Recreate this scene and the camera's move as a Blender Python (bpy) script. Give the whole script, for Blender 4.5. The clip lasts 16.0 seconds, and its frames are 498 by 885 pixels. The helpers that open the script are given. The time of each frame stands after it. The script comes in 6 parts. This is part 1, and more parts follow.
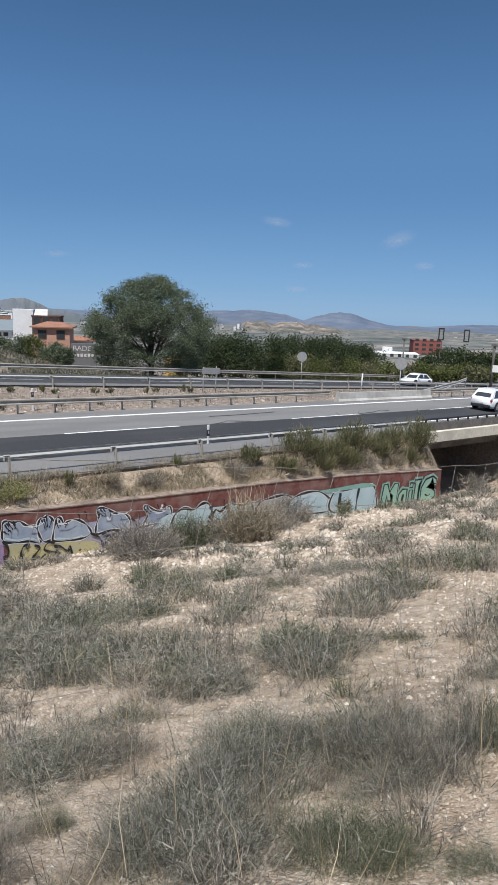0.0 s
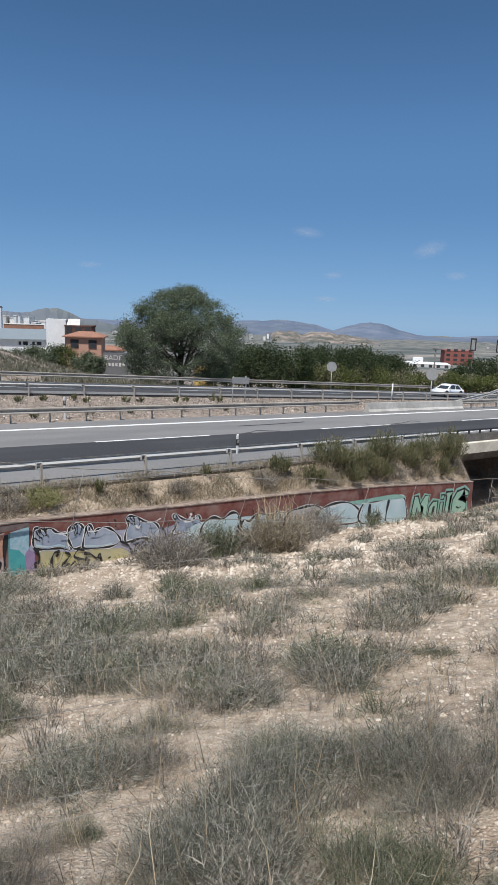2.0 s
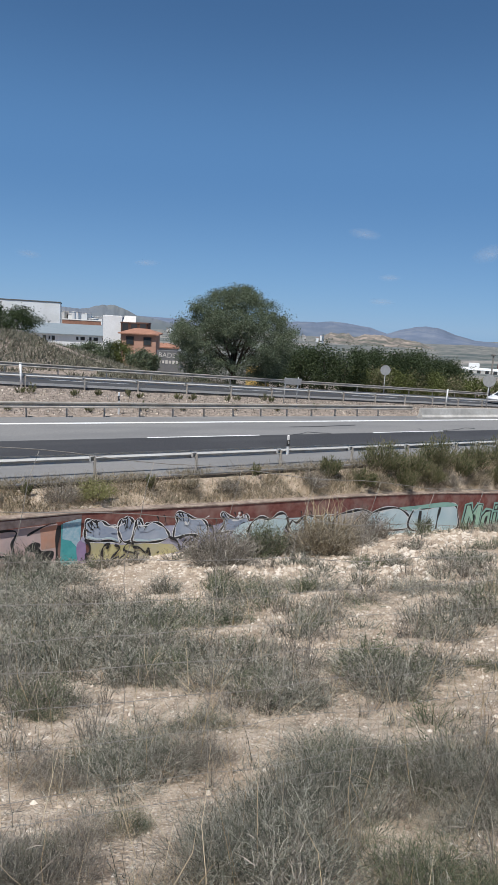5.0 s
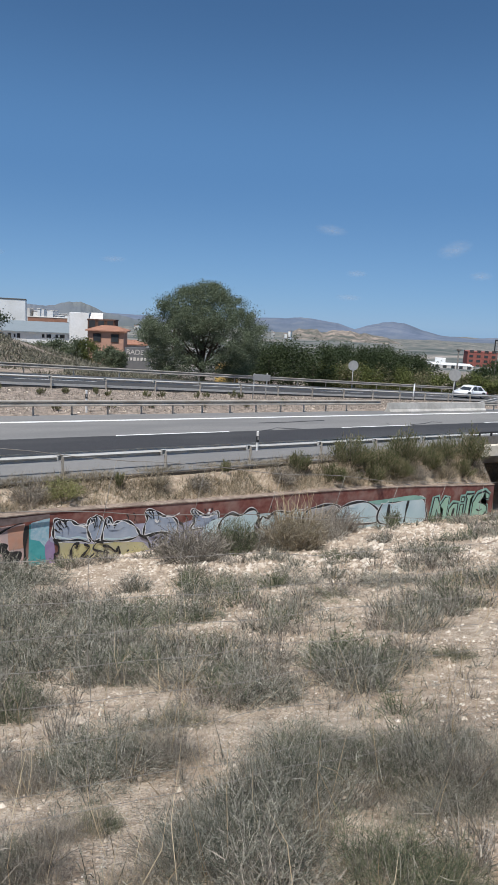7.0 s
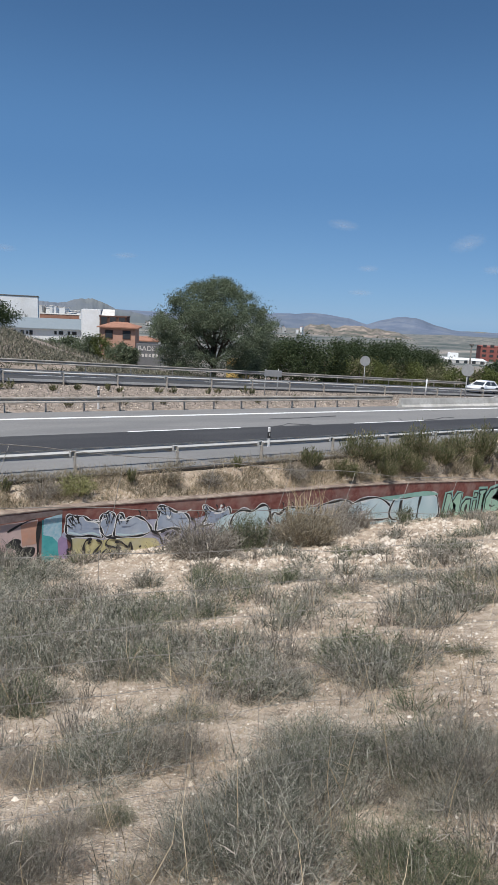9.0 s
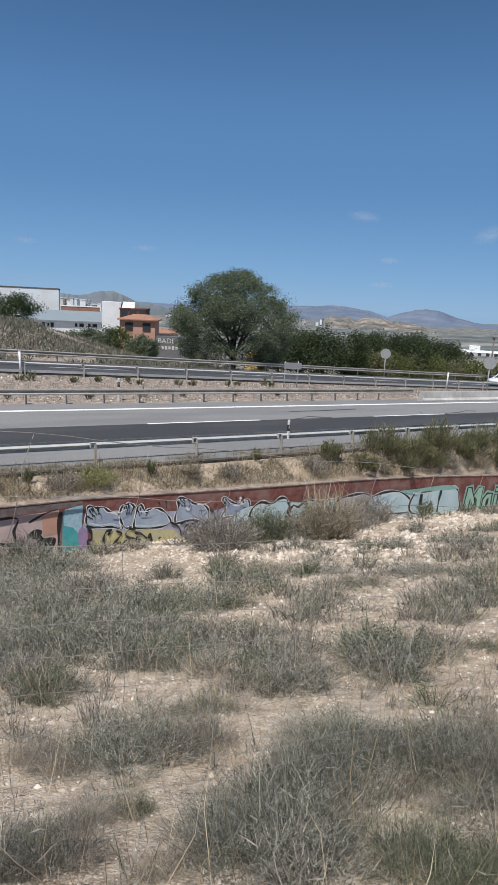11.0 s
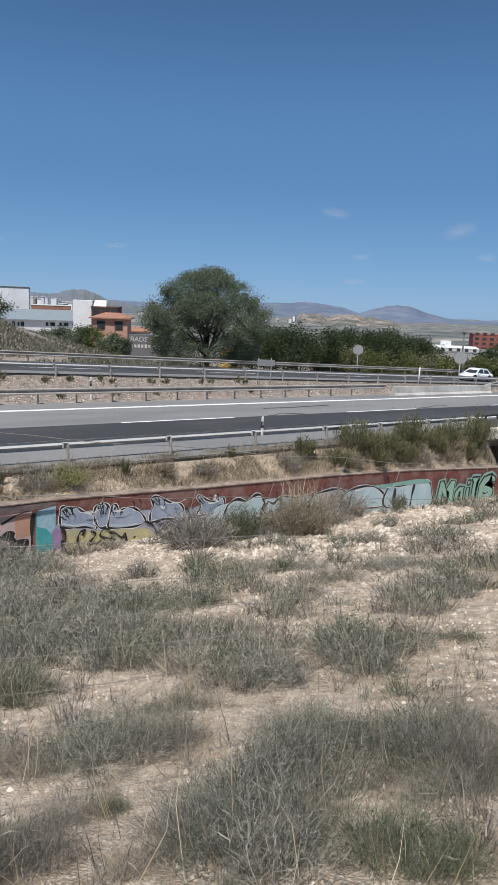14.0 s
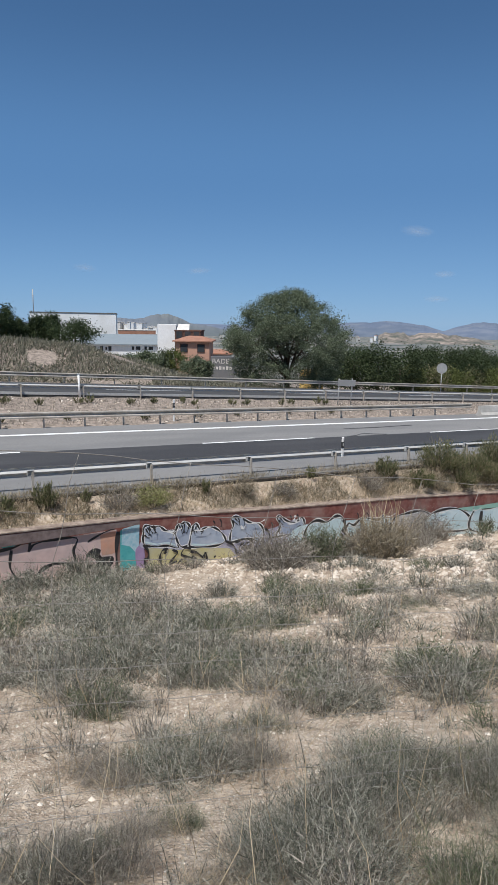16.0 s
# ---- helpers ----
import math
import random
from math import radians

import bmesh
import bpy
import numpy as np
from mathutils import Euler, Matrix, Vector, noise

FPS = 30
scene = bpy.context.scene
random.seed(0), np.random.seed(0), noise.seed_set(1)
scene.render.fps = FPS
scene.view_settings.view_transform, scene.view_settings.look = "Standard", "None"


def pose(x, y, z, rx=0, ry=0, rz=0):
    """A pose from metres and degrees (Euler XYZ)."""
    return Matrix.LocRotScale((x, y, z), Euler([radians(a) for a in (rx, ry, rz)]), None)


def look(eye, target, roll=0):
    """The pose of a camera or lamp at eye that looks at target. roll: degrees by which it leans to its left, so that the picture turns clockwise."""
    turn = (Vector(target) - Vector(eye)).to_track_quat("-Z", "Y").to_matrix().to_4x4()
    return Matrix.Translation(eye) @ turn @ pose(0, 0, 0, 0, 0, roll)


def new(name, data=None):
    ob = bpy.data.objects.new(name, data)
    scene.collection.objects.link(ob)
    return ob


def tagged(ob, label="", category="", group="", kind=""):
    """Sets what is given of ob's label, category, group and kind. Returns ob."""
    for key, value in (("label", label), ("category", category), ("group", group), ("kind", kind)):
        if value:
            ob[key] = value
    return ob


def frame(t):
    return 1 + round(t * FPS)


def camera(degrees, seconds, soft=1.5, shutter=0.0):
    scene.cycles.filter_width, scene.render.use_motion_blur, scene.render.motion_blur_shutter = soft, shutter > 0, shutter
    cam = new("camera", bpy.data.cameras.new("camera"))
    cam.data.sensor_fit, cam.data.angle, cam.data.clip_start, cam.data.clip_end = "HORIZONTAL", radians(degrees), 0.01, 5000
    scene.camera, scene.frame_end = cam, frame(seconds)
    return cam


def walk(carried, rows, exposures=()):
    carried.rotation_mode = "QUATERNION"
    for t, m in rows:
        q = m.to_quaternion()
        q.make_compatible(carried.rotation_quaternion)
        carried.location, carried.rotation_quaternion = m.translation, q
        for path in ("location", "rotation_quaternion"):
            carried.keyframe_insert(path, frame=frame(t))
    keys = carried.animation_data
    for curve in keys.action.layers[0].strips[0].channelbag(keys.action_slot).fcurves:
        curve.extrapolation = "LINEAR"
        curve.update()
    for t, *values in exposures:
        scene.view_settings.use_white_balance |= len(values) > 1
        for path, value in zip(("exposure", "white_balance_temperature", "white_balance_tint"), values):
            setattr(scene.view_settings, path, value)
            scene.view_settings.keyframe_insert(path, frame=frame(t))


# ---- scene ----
cam = camera(41.0, 16.0)
# seconds, place, turn in degrees (Euler XYZ)
ROWS = [
    (0.0, 0.041, -0.083, 5.416, 78.901, -1.913, -41.623),
    (0.5, 0.047, -0.066, 5.406, 78.713, -1.730, -40.760),
    (1.0, 0.040, -0.058, 5.408, 79.399, -1.835, -39.898),
    (1.5, 0.041, -0.048, 5.406, 79.423, -1.858, -39.711),
    (2.0, 0.038, -0.046, 5.413, 79.647, -1.960, -39.114),
    (2.5, 0.018, -0.017, 5.399, 79.660, -2.489, -36.498),
    (3.0, 0.003, -0.001, 5.401, 79.316, -2.971, -34.598),
    (3.5, 0.000, 0.000, 5.400, 79.388, -2.654, -34.148),
    (4.0, -0.006, 0.016, 5.395, 79.364, -3.049, -34.311),
    (6.5, -0.011, -0.000, 5.409, 79.642, -3.004, -35.479),
    (7.0, 0.007, -0.005, 5.400, 79.318, -2.987, -37.274),
    (7.5, 0.018, -0.012, 5.403, 79.292, -2.761, -38.545),
    (8.0, 0.026, -0.017, 5.400, 78.978, -2.075, -38.903),
    (8.5, 0.019, -0.016, 5.400, 78.717, -2.413, -38.029),
    (9.0, 0.016, -0.008, 5.399, 78.920, -2.674, -36.308),
    (11.5, 0.015, 0.032, 5.381, 78.085, -2.704, -34.647),
    (12.0, 0.028, -0.002, 5.397, 78.197, -2.747, -37.479),
    (12.5, 0.032, -0.015, 5.390, 77.725, -2.557, -38.467),
    (13.0, 0.038, -0.022, 5.385, 77.876, -2.126, -38.147),
    (13.5, 0.029, -0.018, 5.391, 77.874, -2.258, -37.178),
    (14.0, 0.038, -0.003, 5.382, 78.090, -2.220, -36.935),
    (14.5, 0.033, -0.019, 5.397, 78.593, -2.519, -38.243),
    (15.0, 0.031, -0.025, 5.404, 78.790, -1.845, -37.866),
    (15.5, 0.034, -0.050, 5.411, 79.765, -1.719, -34.570),
    (16.0, 0.038, -0.056, 5.392, 79.671, -0.915, -30.139),
]
walk(cam, [(t, pose(x, y, z, a, b, c)) for t, x, y, z, a, b, c in ROWS], [(0.0, 0.06, 6250, 10), (16.0, 0.06, 6250, 10)])

# ---------------------------------------------------------------- light
SUN_AZ, SUN_EL = 238.0, 63.0          # compass from +Y towards +X
world = bpy.data.worlds.new("sky")
scene.world = world
world.use_nodes = True
wn = world.node_tree
sky = wn.nodes.new("ShaderNodeTexSky")
sky.sky_type = "NISHITA"
sky.sun_disc = False
sky.sun_elevation, sky.sun_rotation = radians(SUN_EL), radians(SUN_AZ)
sky.altitude, sky.air_density, sky.dust_density, sky.ozone_density = 600, 0.7, 0.0, 3.0
wn.nodes["Background"].inputs["Strength"].default_value = 0.088
tone = wn.nodes.new("ShaderNodeHueSaturation")
tone.inputs["Saturation"].default_value = 1.02
haze = wn.nodes.new("ShaderNodeMixRGB")
haze.inputs["Fac"].default_value = 0.8
way_up = wn.nodes.new("ShaderNodeSeparateXYZ")
wn.links.new(wn.nodes.new("ShaderNodeTexCoord").outputs["Generated"], way_up.inputs[0])
blue = wn.nodes.new("ShaderNodeValToRGB")
blue.color_ramp.interpolation = "EASE"
for k, (p, c) in enumerate(((0.0, (2.05, 3.95, 6.6)), (1.0, (0.55, 1.35, 3.0)), (0.2, (1.22, 2.72, 5.2)), (0.42, (0.66, 1.56, 3.25)))):
    e = blue.color_ramp.elements[k] if k < 2 else blue.color_ramp.elements.new(p)
    e.color = (*c, 1)
wn.links.new(way_up.outputs["Z"], blue.inputs["Fac"])
wn.links.new(blue.outputs["Color"], haze.inputs["Color2"])
wn.links.new(sky.outputs[0], haze.inputs["Color1"])
wn.links.new(haze.outputs[0], tone.inputs["Color"])
wn.links.new(tone.outputs[0], wn.nodes["Background"].inputs["Color"])
sun_data = bpy.data.lights.new("sun", "SUN")
sun_data.energy, sun_data.angle, sun_data.color = 5.0, radians(0.55), (1.0, 0.955, 0.89)
sun = new("sun", sun_data)
_d = Vector((math.sin(radians(SUN_AZ)) * math.cos(radians(SUN_EL)), math.cos(radians(SUN_AZ)) * math.cos(radians(SUN_EL)), math.sin(radians(SUN_EL))))
sun.matrix_world = look(_d * 60, (0, 0, 0))


# ---------------------------------------------------------------- materials
def material(name, colors, scale=4.0, rough=0.8, metal=0.0, bump=0.0, bump_scale=None, detail=6.0, island=False, per_object=0.0, stain=None, stain_scale=0.4, stain_amount=0.5, stretch=None, translucent=0.0):
    """A procedural surface: colours spread by grain, stains at a larger scale, fine relief."""
    m = bpy.data.materials.new(name)
    m.use_nodes = True
    nt = m.node_tree
    bsdf = nt.nodes["Principled BSDF"]
    geo = nt.nodes.new("ShaderNodeNewGeometry")
    vec = geo.outputs["Position"]
    if stretch:
        mp = nt.nodes.new("ShaderNodeMapping")
        mp.inputs["Scale"].default_value = stretch
        nt.links.new(vec, mp.inputs["Vector"])
        vec = mp.outputs["Vector"]
    n1 = nt.nodes.new("ShaderNodeTexNoise")
    n1.inputs["Scale"].default_value, n1.inputs["Detail"].default_value, n1.inputs["Roughness"].default_value = scale, detail, 0.65
    nt.links.new(vec, n1.inputs["Vector"])
    ramp = nt.nodes.new("ShaderNodeValToRGB")
    els = ramp.color_ramp.elements
    lo, hi = (0.0, 1.0) if island else (0.32, 0.68)
    for i, c in enumerate(colors):
        p = lo + (hi - lo) * i / max(1, len(colors) - 1)
        e = els[i] if i < 2 else els.new(p)
        e.position, e.color = p, (*c, 1)
    if len(colors) == 1:
        els[1].color = (*[v * 0.9 for v in colors[0]], 1)
    nt.links.new(geo.outputs["Random Per Island"] if island else n1.outputs["Fac"], ramp.inputs["Fac"])
    col = ramp.outputs["Color"]
    if stain:
        n2 = nt.nodes.new("ShaderNodeTexNoise")
        n2.inputs["Scale"].default_value, n2.inputs["Detail"].default_value = stain_scale, 5
        nt.links.new(vec, n2.inputs["Vector"])
        r2 = nt.nodes.new("ShaderNodeValToRGB")
        r2.color_ramp.elements[0].position, r2.color_ramp.elements[1].position = 0.45, 0.66
        r2.color_ramp.elements[1].color = (stain_amount,) * 3 + (1,)
        nt.links.new(n2.outputs["Fac"], r2.inputs["Fac"])
        mix = nt.nodes.new("ShaderNodeMixRGB")
        mix.inputs["Color2"].default_value = (*stain, 1)
        nt.links.new(r2.outputs["Color"], mix.inputs["Fac"])
        nt.links.new(col, mix.inputs["Color1"])
        col = mix.outputs["Color"]
    if per_object:
        oi = nt.nodes.new("ShaderNodeObjectInfo")
        hsv = nt.nodes.new("ShaderNodeHueSaturation")
        mr = nt.nodes.new("ShaderNodeMapRange")
        mr.inputs["To Min"].default_value, mr.inputs["To Max"].default_value = 1 - per_object, 1 + per_object
        nt.links.new(oi.outputs["Random"], mr.inputs["Value"])
        nt.links.new(mr.outputs["Result"], hsv.inputs["Value"])
        nt.links.new(col, hsv.inputs["Color"])
        col = hsv.outputs["Color"]
    nt.links.new(col, bsdf.inputs["Base Color"])
    bsdf.inputs["Roughness"].default_value, bsdf.inputs["Metallic"].default_value = rough, metal
    bsdf.inputs["Specular IOR Level"].default_value = 0.1 if island else (0.12 if rough > 0.6 else 0.5)
    if bump:
        n3 = nt.nodes.new("ShaderNodeTexNoise")
        n3.inputs["Scale"].default_value, n3.inputs["Detail"].default_value = bump_scale or scale * 3, 5
        nt.links.new(vec, n3.inputs["Vector"])
        b = nt.nodes.new("ShaderNodeBump")
        b.inputs["Strength"].default_value, b.inputs["Distance"].default_value = 1.0, bump
        nt.links.new(n3.outputs["Fac"], b.inputs["Height"])
        nt.links.new(b.outputs["Normal"], bsdf.inputs["Normal"])
    if translucent:
        tr = nt.nodes.new("ShaderNodeBsdfTranslucent")
        nt.links.new(col, tr.inputs["Color"])
        sh = nt.nodes.new("ShaderNodeMixShader")
        sh.inputs["Fac"].default_value = translucent
        nt.links.new(bsdf.outputs[0], sh.inputs[1])
        nt.links.new(tr.outputs[0], sh.inputs[2])
        nt.links.new(sh.outputs[0], nt.nodes["Material Output"].inputs["Surface"])
    return m


def ground_material():
    """Pale stony soil near by, dry olive and ochre land tinted with haze far off, chosen by place."""
    # soil tones lowered so that gaps between stones look shadowed
    m = material("dry_soil", [(0.30, 0.23, 0.167), (0.48, 0.385, 0.288), (0.66, 0.555, 0.44)], 6.0, 0.95, detail=9.0, bump=0.035, bump_scale=48, stain=(0.33, 0.24, 0.16), stain_scale=0.8, stain_amount=0.55)
    nt = m.node_tree
    bsdf = nt.nodes["Principled BSDF"]
    near = bsdf.inputs["Base Color"].links[0].from_socket
    geo = nt.nodes.new("ShaderNodeNewGeometry")
    v = nt.nodes.new("ShaderNodeTexVoronoi")
    v.inputs["Scale"].default_value = 34
    nt.links.new(geo.outputs["Position"], v.inputs["Vector"])
    vr = nt.nodes.new("ShaderNodeValToRGB")
    vr.color_ramp.elements[0].position, vr.color_ramp.elements[1].position = 0.20, 0.32
    vr.color_ramp.elements[0].color, vr.color_ramp.elements[1].color = (0.75, 0.75, 0.75, 1), (0, 0, 0, 1)
    nt.links.new(v.outputs["Distance"], vr.inputs["Fac"])
    peb = nt.nodes.new("ShaderNodeMixRGB")
    peb.inputs["Color2"].default_value = (0.68, 0.60, 0.50, 1)
    nt.links.new(vr.outputs["Color"], peb.inputs["Fac"])
    nt.links.new(near, peb.inputs["Color1"])
    n = nt.nodes.new("ShaderNodeTexNoise")
    n.inputs["Scale"].default_value, n.inputs["Detail"].default_value, n.inputs["Roughness"].default_value = 0.03, 9, 0.7
    mp = nt.nodes.new("ShaderNodeMapping")
    mp.inputs["Scale"].default_value = (0.6, 1.6, 1)
    nt.links.new(geo.outputs["Position"], mp.inputs["Vector"])
    nt.links.new(mp.outputs["Vector"], n.inputs["Vector"])
    r = nt.nodes.new("ShaderNodeValToRGB")
    es = r.color_ramp.elements
    # far land: blue-grey haze is mixed into these ramp colours
    es[0].position, es[0].color = 0.38, (0.065, 0.085, 0.085, 1)
    es[1].position, es[1].color = 0.66, (0.36, 0.31, 0.27, 1)
    e = es.new(0.5); e.color = (0.16, 0.165, 0.15, 1)
    e = es.new(0.57); e.color = (0.25, 0.235, 0.21, 1)
    nt.links.new(n.outputs["Fac"], r.inputs["Fac"])
    sep = nt.nodes.new("ShaderNodeSeparateXYZ")
    nt.links.new(geo.outputs["Position"], sep.inputs[0])
    mr = nt.nodes.new("ShaderNodeMapRange")
    mr.inputs["From Min"].default_value, mr.inputs["From Max"].default_value = 80, 105
    nt.links.new(sep.outputs["Y"], mr.inputs["Value"])
    mix = nt.nodes.new("ShaderNodeMixRGB")
    nt.links.new(mr.outputs["Result"], mix.inputs["Fac"])
    gn = nt.nodes.new("ShaderNodeTexNoise")
    gn.inputs["Scale"].default_value, gn.inputs["Detail"].default_value, gn.inputs["Roughness"].default_value = 3.0, 8, 0.75
    nt.links.new(geo.outputs["Position"], gn.inputs["Vector"])
    gr = nt.nodes.new("ShaderNodeValToRGB")
    gr.color_ramp.elements[0].position, gr.color_ramp.elements[0].color = 0.36, (0.15, 0.125, 0.10, 1)
    gr.color_ramp.elements[1].position, gr.color_ramp.elements[1].color = 0.66, (0.46, 0.38, 0.32, 1)
    nt.links.new(gn.outputs["Fac"], gr.inputs["Fac"])
    gm = nt.nodes.new("ShaderNodeMapRange")
    gm.inputs["From Min"].default_value, gm.inputs["From Max"].default_value = 32.2, 33.0
    nt.links.new(sep.outputs["Y"], gm.inputs["Value"])
    grav = nt.nodes.new("ShaderNodeMixRGB")
    nt.links.new(gm.outputs["Result"], grav.inputs["Fac"])
    nt.links.new(peb.outputs["Color"], grav.inputs["Color1"])
    nt.links.new(gr.outputs["Color"], grav.inputs["Color2"])
    nt.links.new(grav.outputs["Color"], mix.inputs["Color1"])
    nt.links.new(r.outputs["Color"], mix.inputs["Color2"])
    nt.links.new(mix.outputs["Color"], bsdf.inputs["Base Color"])
    return m


M_GROUND = ground_material()
M_LANE = material("worn_grey_asphalt", [(0.19, 0.185, 0.18), (0.25, 0.245, 0.235)], 30, 0.85, bump=0.004, bump_scale=90, stain=(0.15, 0.15, 0.15), stain_scale=0.7, stain_amount=0.5, stretch=(0.25, 1, 1))
M_FRESH = material("dark_asphalt", [(0.044, 0.044, 0.047), (0.066, 0.066, 0.069)], 35, 0.8, bump=0.004, bump_scale=90, stain=(0.10, 0.10, 0.10), stain_scale=0.5, stain_amount=0.4, stretch=(0.2, 1, 1))
M_FAR_ROAD = material("grey_asphalt", [(0.055, 0.055, 0.058), (0.088, 0.088, 0.088)], 12, 0.9, stain=(0.045, 0.045, 0.045), stain_scale=0.4, stain_amount=0.5, stretch=(0.2, 1, 1))
M_GUTTER = material("dark_brown_gutter", [(0.03, 0.027, 0.024), (0.075, 0.065, 0.055)], 4, 0.95, bump=0.02, stain=(0.16, 0.13, 0.10), stain_scale=1.6, stain_amount=0.8)
M_LINE = material("road_paint", [(0.70, 0.70, 0.68), (0.86, 0.86, 0.84)], 9, 0.7)
M_GALV = material("galvanised_steel", [(0.42, 0.42, 0.41), (0.54, 0.54, 0.52)], 6, 0.55, 0.12, stain=(0.40, 0.38, 0.35), stain_scale=1.5, stain_amount=0.4)
M_GALV_OLD = material("weathered_galvanised_steel", [(0.40, 0.36, 0.31), (0.54, 0.50, 0.44)], 6, 0.6, 0.12, stain=(0.24, 0.19, 0.14), stain_scale=1.2, stain_amount=0.5)
M_CONC = material("pale_concrete", [(0.47, 0.45, 0.41), (0.60, 0.58, 0.54)], 5, 0.9, bump=0.006, stain=(0.30, 0.28, 0.25), stain_scale=0.9, stain_amount=0.55)
M_CREAM = material("cream_concrete", [(0.60, 0.56, 0.46), (0.72, 0.68, 0.58)], 4, 0.9, bump=0.004, stain=(0.42, 0.38, 0.31), stain_scale=0.9, stain_amount=0.5)
M_LEAF_BROOM = material("bright_yellow_green_leaves", [(0.18, 0.19, 0.08), (0.28, 0.28, 0.12), (0.40, 0.385, 0.18)], island=True, rough=0.75, translucent=0.25)
# stained concrete, base darkened further to stand in for the underpass shade
M_CONC_DARK = material("stained_shade_dark_concrete", [(0.12, 0.11, 0.10), (0.20, 0.19, 0.175)], 4, 0.9, bump=0.006, stain=(0.07, 0.065, 0.06), stain_scale=0.8, stain_amount=0.6)
M_COPING = material("weathered_coping", [(0.20, 0.15, 0.12), (0.44, 0.36, 0.29)], 7, 0.9, bump=0.02, stain=(0.16, 0.12, 0.10), stain_scale=1.6, stain_amount=0.7)
M_WALL = material("faded_maroon_wall", [(0.17, 0.065, 0.055), (0.27, 0.12, 0.10)], 6, 0.9, bump=0.004, stain=(0.33, 0.24, 0.21), stain_scale=1.3, stain_amount=0.6)
M_WHITE = material("white_paint", [(0.74, 0.74, 0.73), (0.84, 0.84, 0.83)], 3, 0.7, stain=(0.6, 0.58, 0.54), stain_scale=0.3, stain_amount=0.4)
M_BLACK = material("black_paint", [(0.018, 0.018, 0.02), (0.03, 0.03, 0.032)], 5, 0.6)
M_SIGN_BACK = material("dull_sign_back", [(0.34, 0.34, 0.33), (0.42, 0.42, 0.41)], 4, 0.5, 0.3)
M_WIRE = material("rusty_fence_wire", [(0.20, 0.18, 0.155), (0.38, 0.355, 0.315)], 20, 0.6, 0.3)
M_BARK = material("dark_bark", [(0.05, 0.04, 0.03), (0.11, 0.09, 0.07)], 9, 0.95)
M_LEAF_TREE = material("olive_green_leaves", [(0.082, 0.103, 0.06), (0.12, 0.146, 0.088), (0.158, 0.188, 0.118), (0.215, 0.24, 0.165)], island=True, rough=0.7, translucent=0.3)
M_LEAF_DARK = material("dark_green_leaves", [(0.035, 0.05, 0.024), (0.055, 0.075, 0.036), (0.085, 0.105, 0.05)], island=True, rough=0.7, translucent=0.25)
M_LEAF_PINE = material("pine_needles", [(0.03, 0.045, 0.022), (0.05, 0.072, 0.033), (0.08, 0.10, 0.046)], island=True, rough=0.75, translucent=0.2)
M_LEAF_LIGHT = material("yellow_green_leaves", [(0.07, 0.085, 0.03), (0.12, 0.14, 0.045), (0.17, 0.18, 0.07)], island=True, rough=0.7, translucent=0.25)
M_LEAF_BUSH = material("rosemary_green_leaves", [(0.075, 0.085, 0.04), (0.125, 0.135, 0.062), (0.19, 0.185, 0.10), (0.31, 0.265, 0.17)], island=True, rough=0.75, translucent=0.2)
M_GREY_STEM = material("grey_green_stems", [(0.05, 0.053, 0.04), (0.138, 0.14, 0.108), (0.268, 0.262, 0.21), (0.475, 0.45, 0.38)], island=True, rough=0.85, translucent=0.15)
M_DRY_STEM = material("dry_brown_stems", [(0.088, 0.077, 0.062), (0.185, 0.163, 0.134), (0.30, 0.27, 0.226), (0.49, 0.44, 0.37)], island=True, rough=0.85, translucent=0.15)
M_GREEN_STEM = material("green_stems", [(0.05, 0.062, 0.036), (0.10, 0.118, 0.068), (0.17, 0.185, 0.11), (0.32, 0.31, 0.22)], island=True, rough=0.8, translucent=0.2)
M_BROWN_STEM = material("rusty_brown_stems", [(0.11, 0.09, 0.06), (0.21, 0.175, 0.118), (0.33, 0.28, 0.195), (0.47, 0.405, 0.30)], island=True, rough=0.85, translucent=0.15)
M_BANK_SCRUB = material("olive_grey_scrub", [(0.085, 0.085, 0.06), (0.15, 0.147, 0.108), (0.235, 0.225, 0.17), (0.35, 0.325, 0.25)], island=True, rough=0.85, translucent=0.15)
M_STRAW = material("straw_stems", [(0.36, 0.27, 0.16), (0.5, 0.4, 0.26), (0.62, 0.52, 0.37)], island=True, rough=0.85, translucent=0.2)
M_STONE = material("pale_limestone", [(0.27, 0.212, 0.16), (0.43, 0.355, 0.275), (0.53, 0.455, 0.365), (0.70, 0.63, 0.54)], island=True, rough=0.9)


# ---------------------------------------------------------------- mesh tools
def finish(name, mesh, mat, parent=None, label="", smooth=False):
    for mm in (mat if isinstance(mat, (list, tuple)) else [mat]):
        mesh.materials.append(mm)
    if smooth:
        mesh.polygons.foreach_set("use_smooth", [True] * len(mesh.polygons))
    ob = new(name, mesh)
    if parent:
        ob.parent = parent
    if label:
        ob["label"] = label
    return ob


def part(name, bm, mat, parent=None, label="", smooth=False):
    mesh = bpy.data.meshes.new(name)
    bm.to_mesh(mesh)
    bm.free()
    return finish(name, mesh, mat, parent, label, smooth)


def raw(name, verts, faces, mat, parent=None, label="", smooth=False):
    mesh = bpy.data.meshes.new(name)
    mesh.from_pydata([tuple(v) for v in verts], [], [tuple(f) for f in faces])
    mesh.update()
    return finish(name, mesh, mat, parent, label, smooth)


def empty(name, x=0, y=0, z=0, rz=0):
    ob = new(name)
    ob.matrix_basis = pose(x, y, z, 0, 0, rz)
    return ob


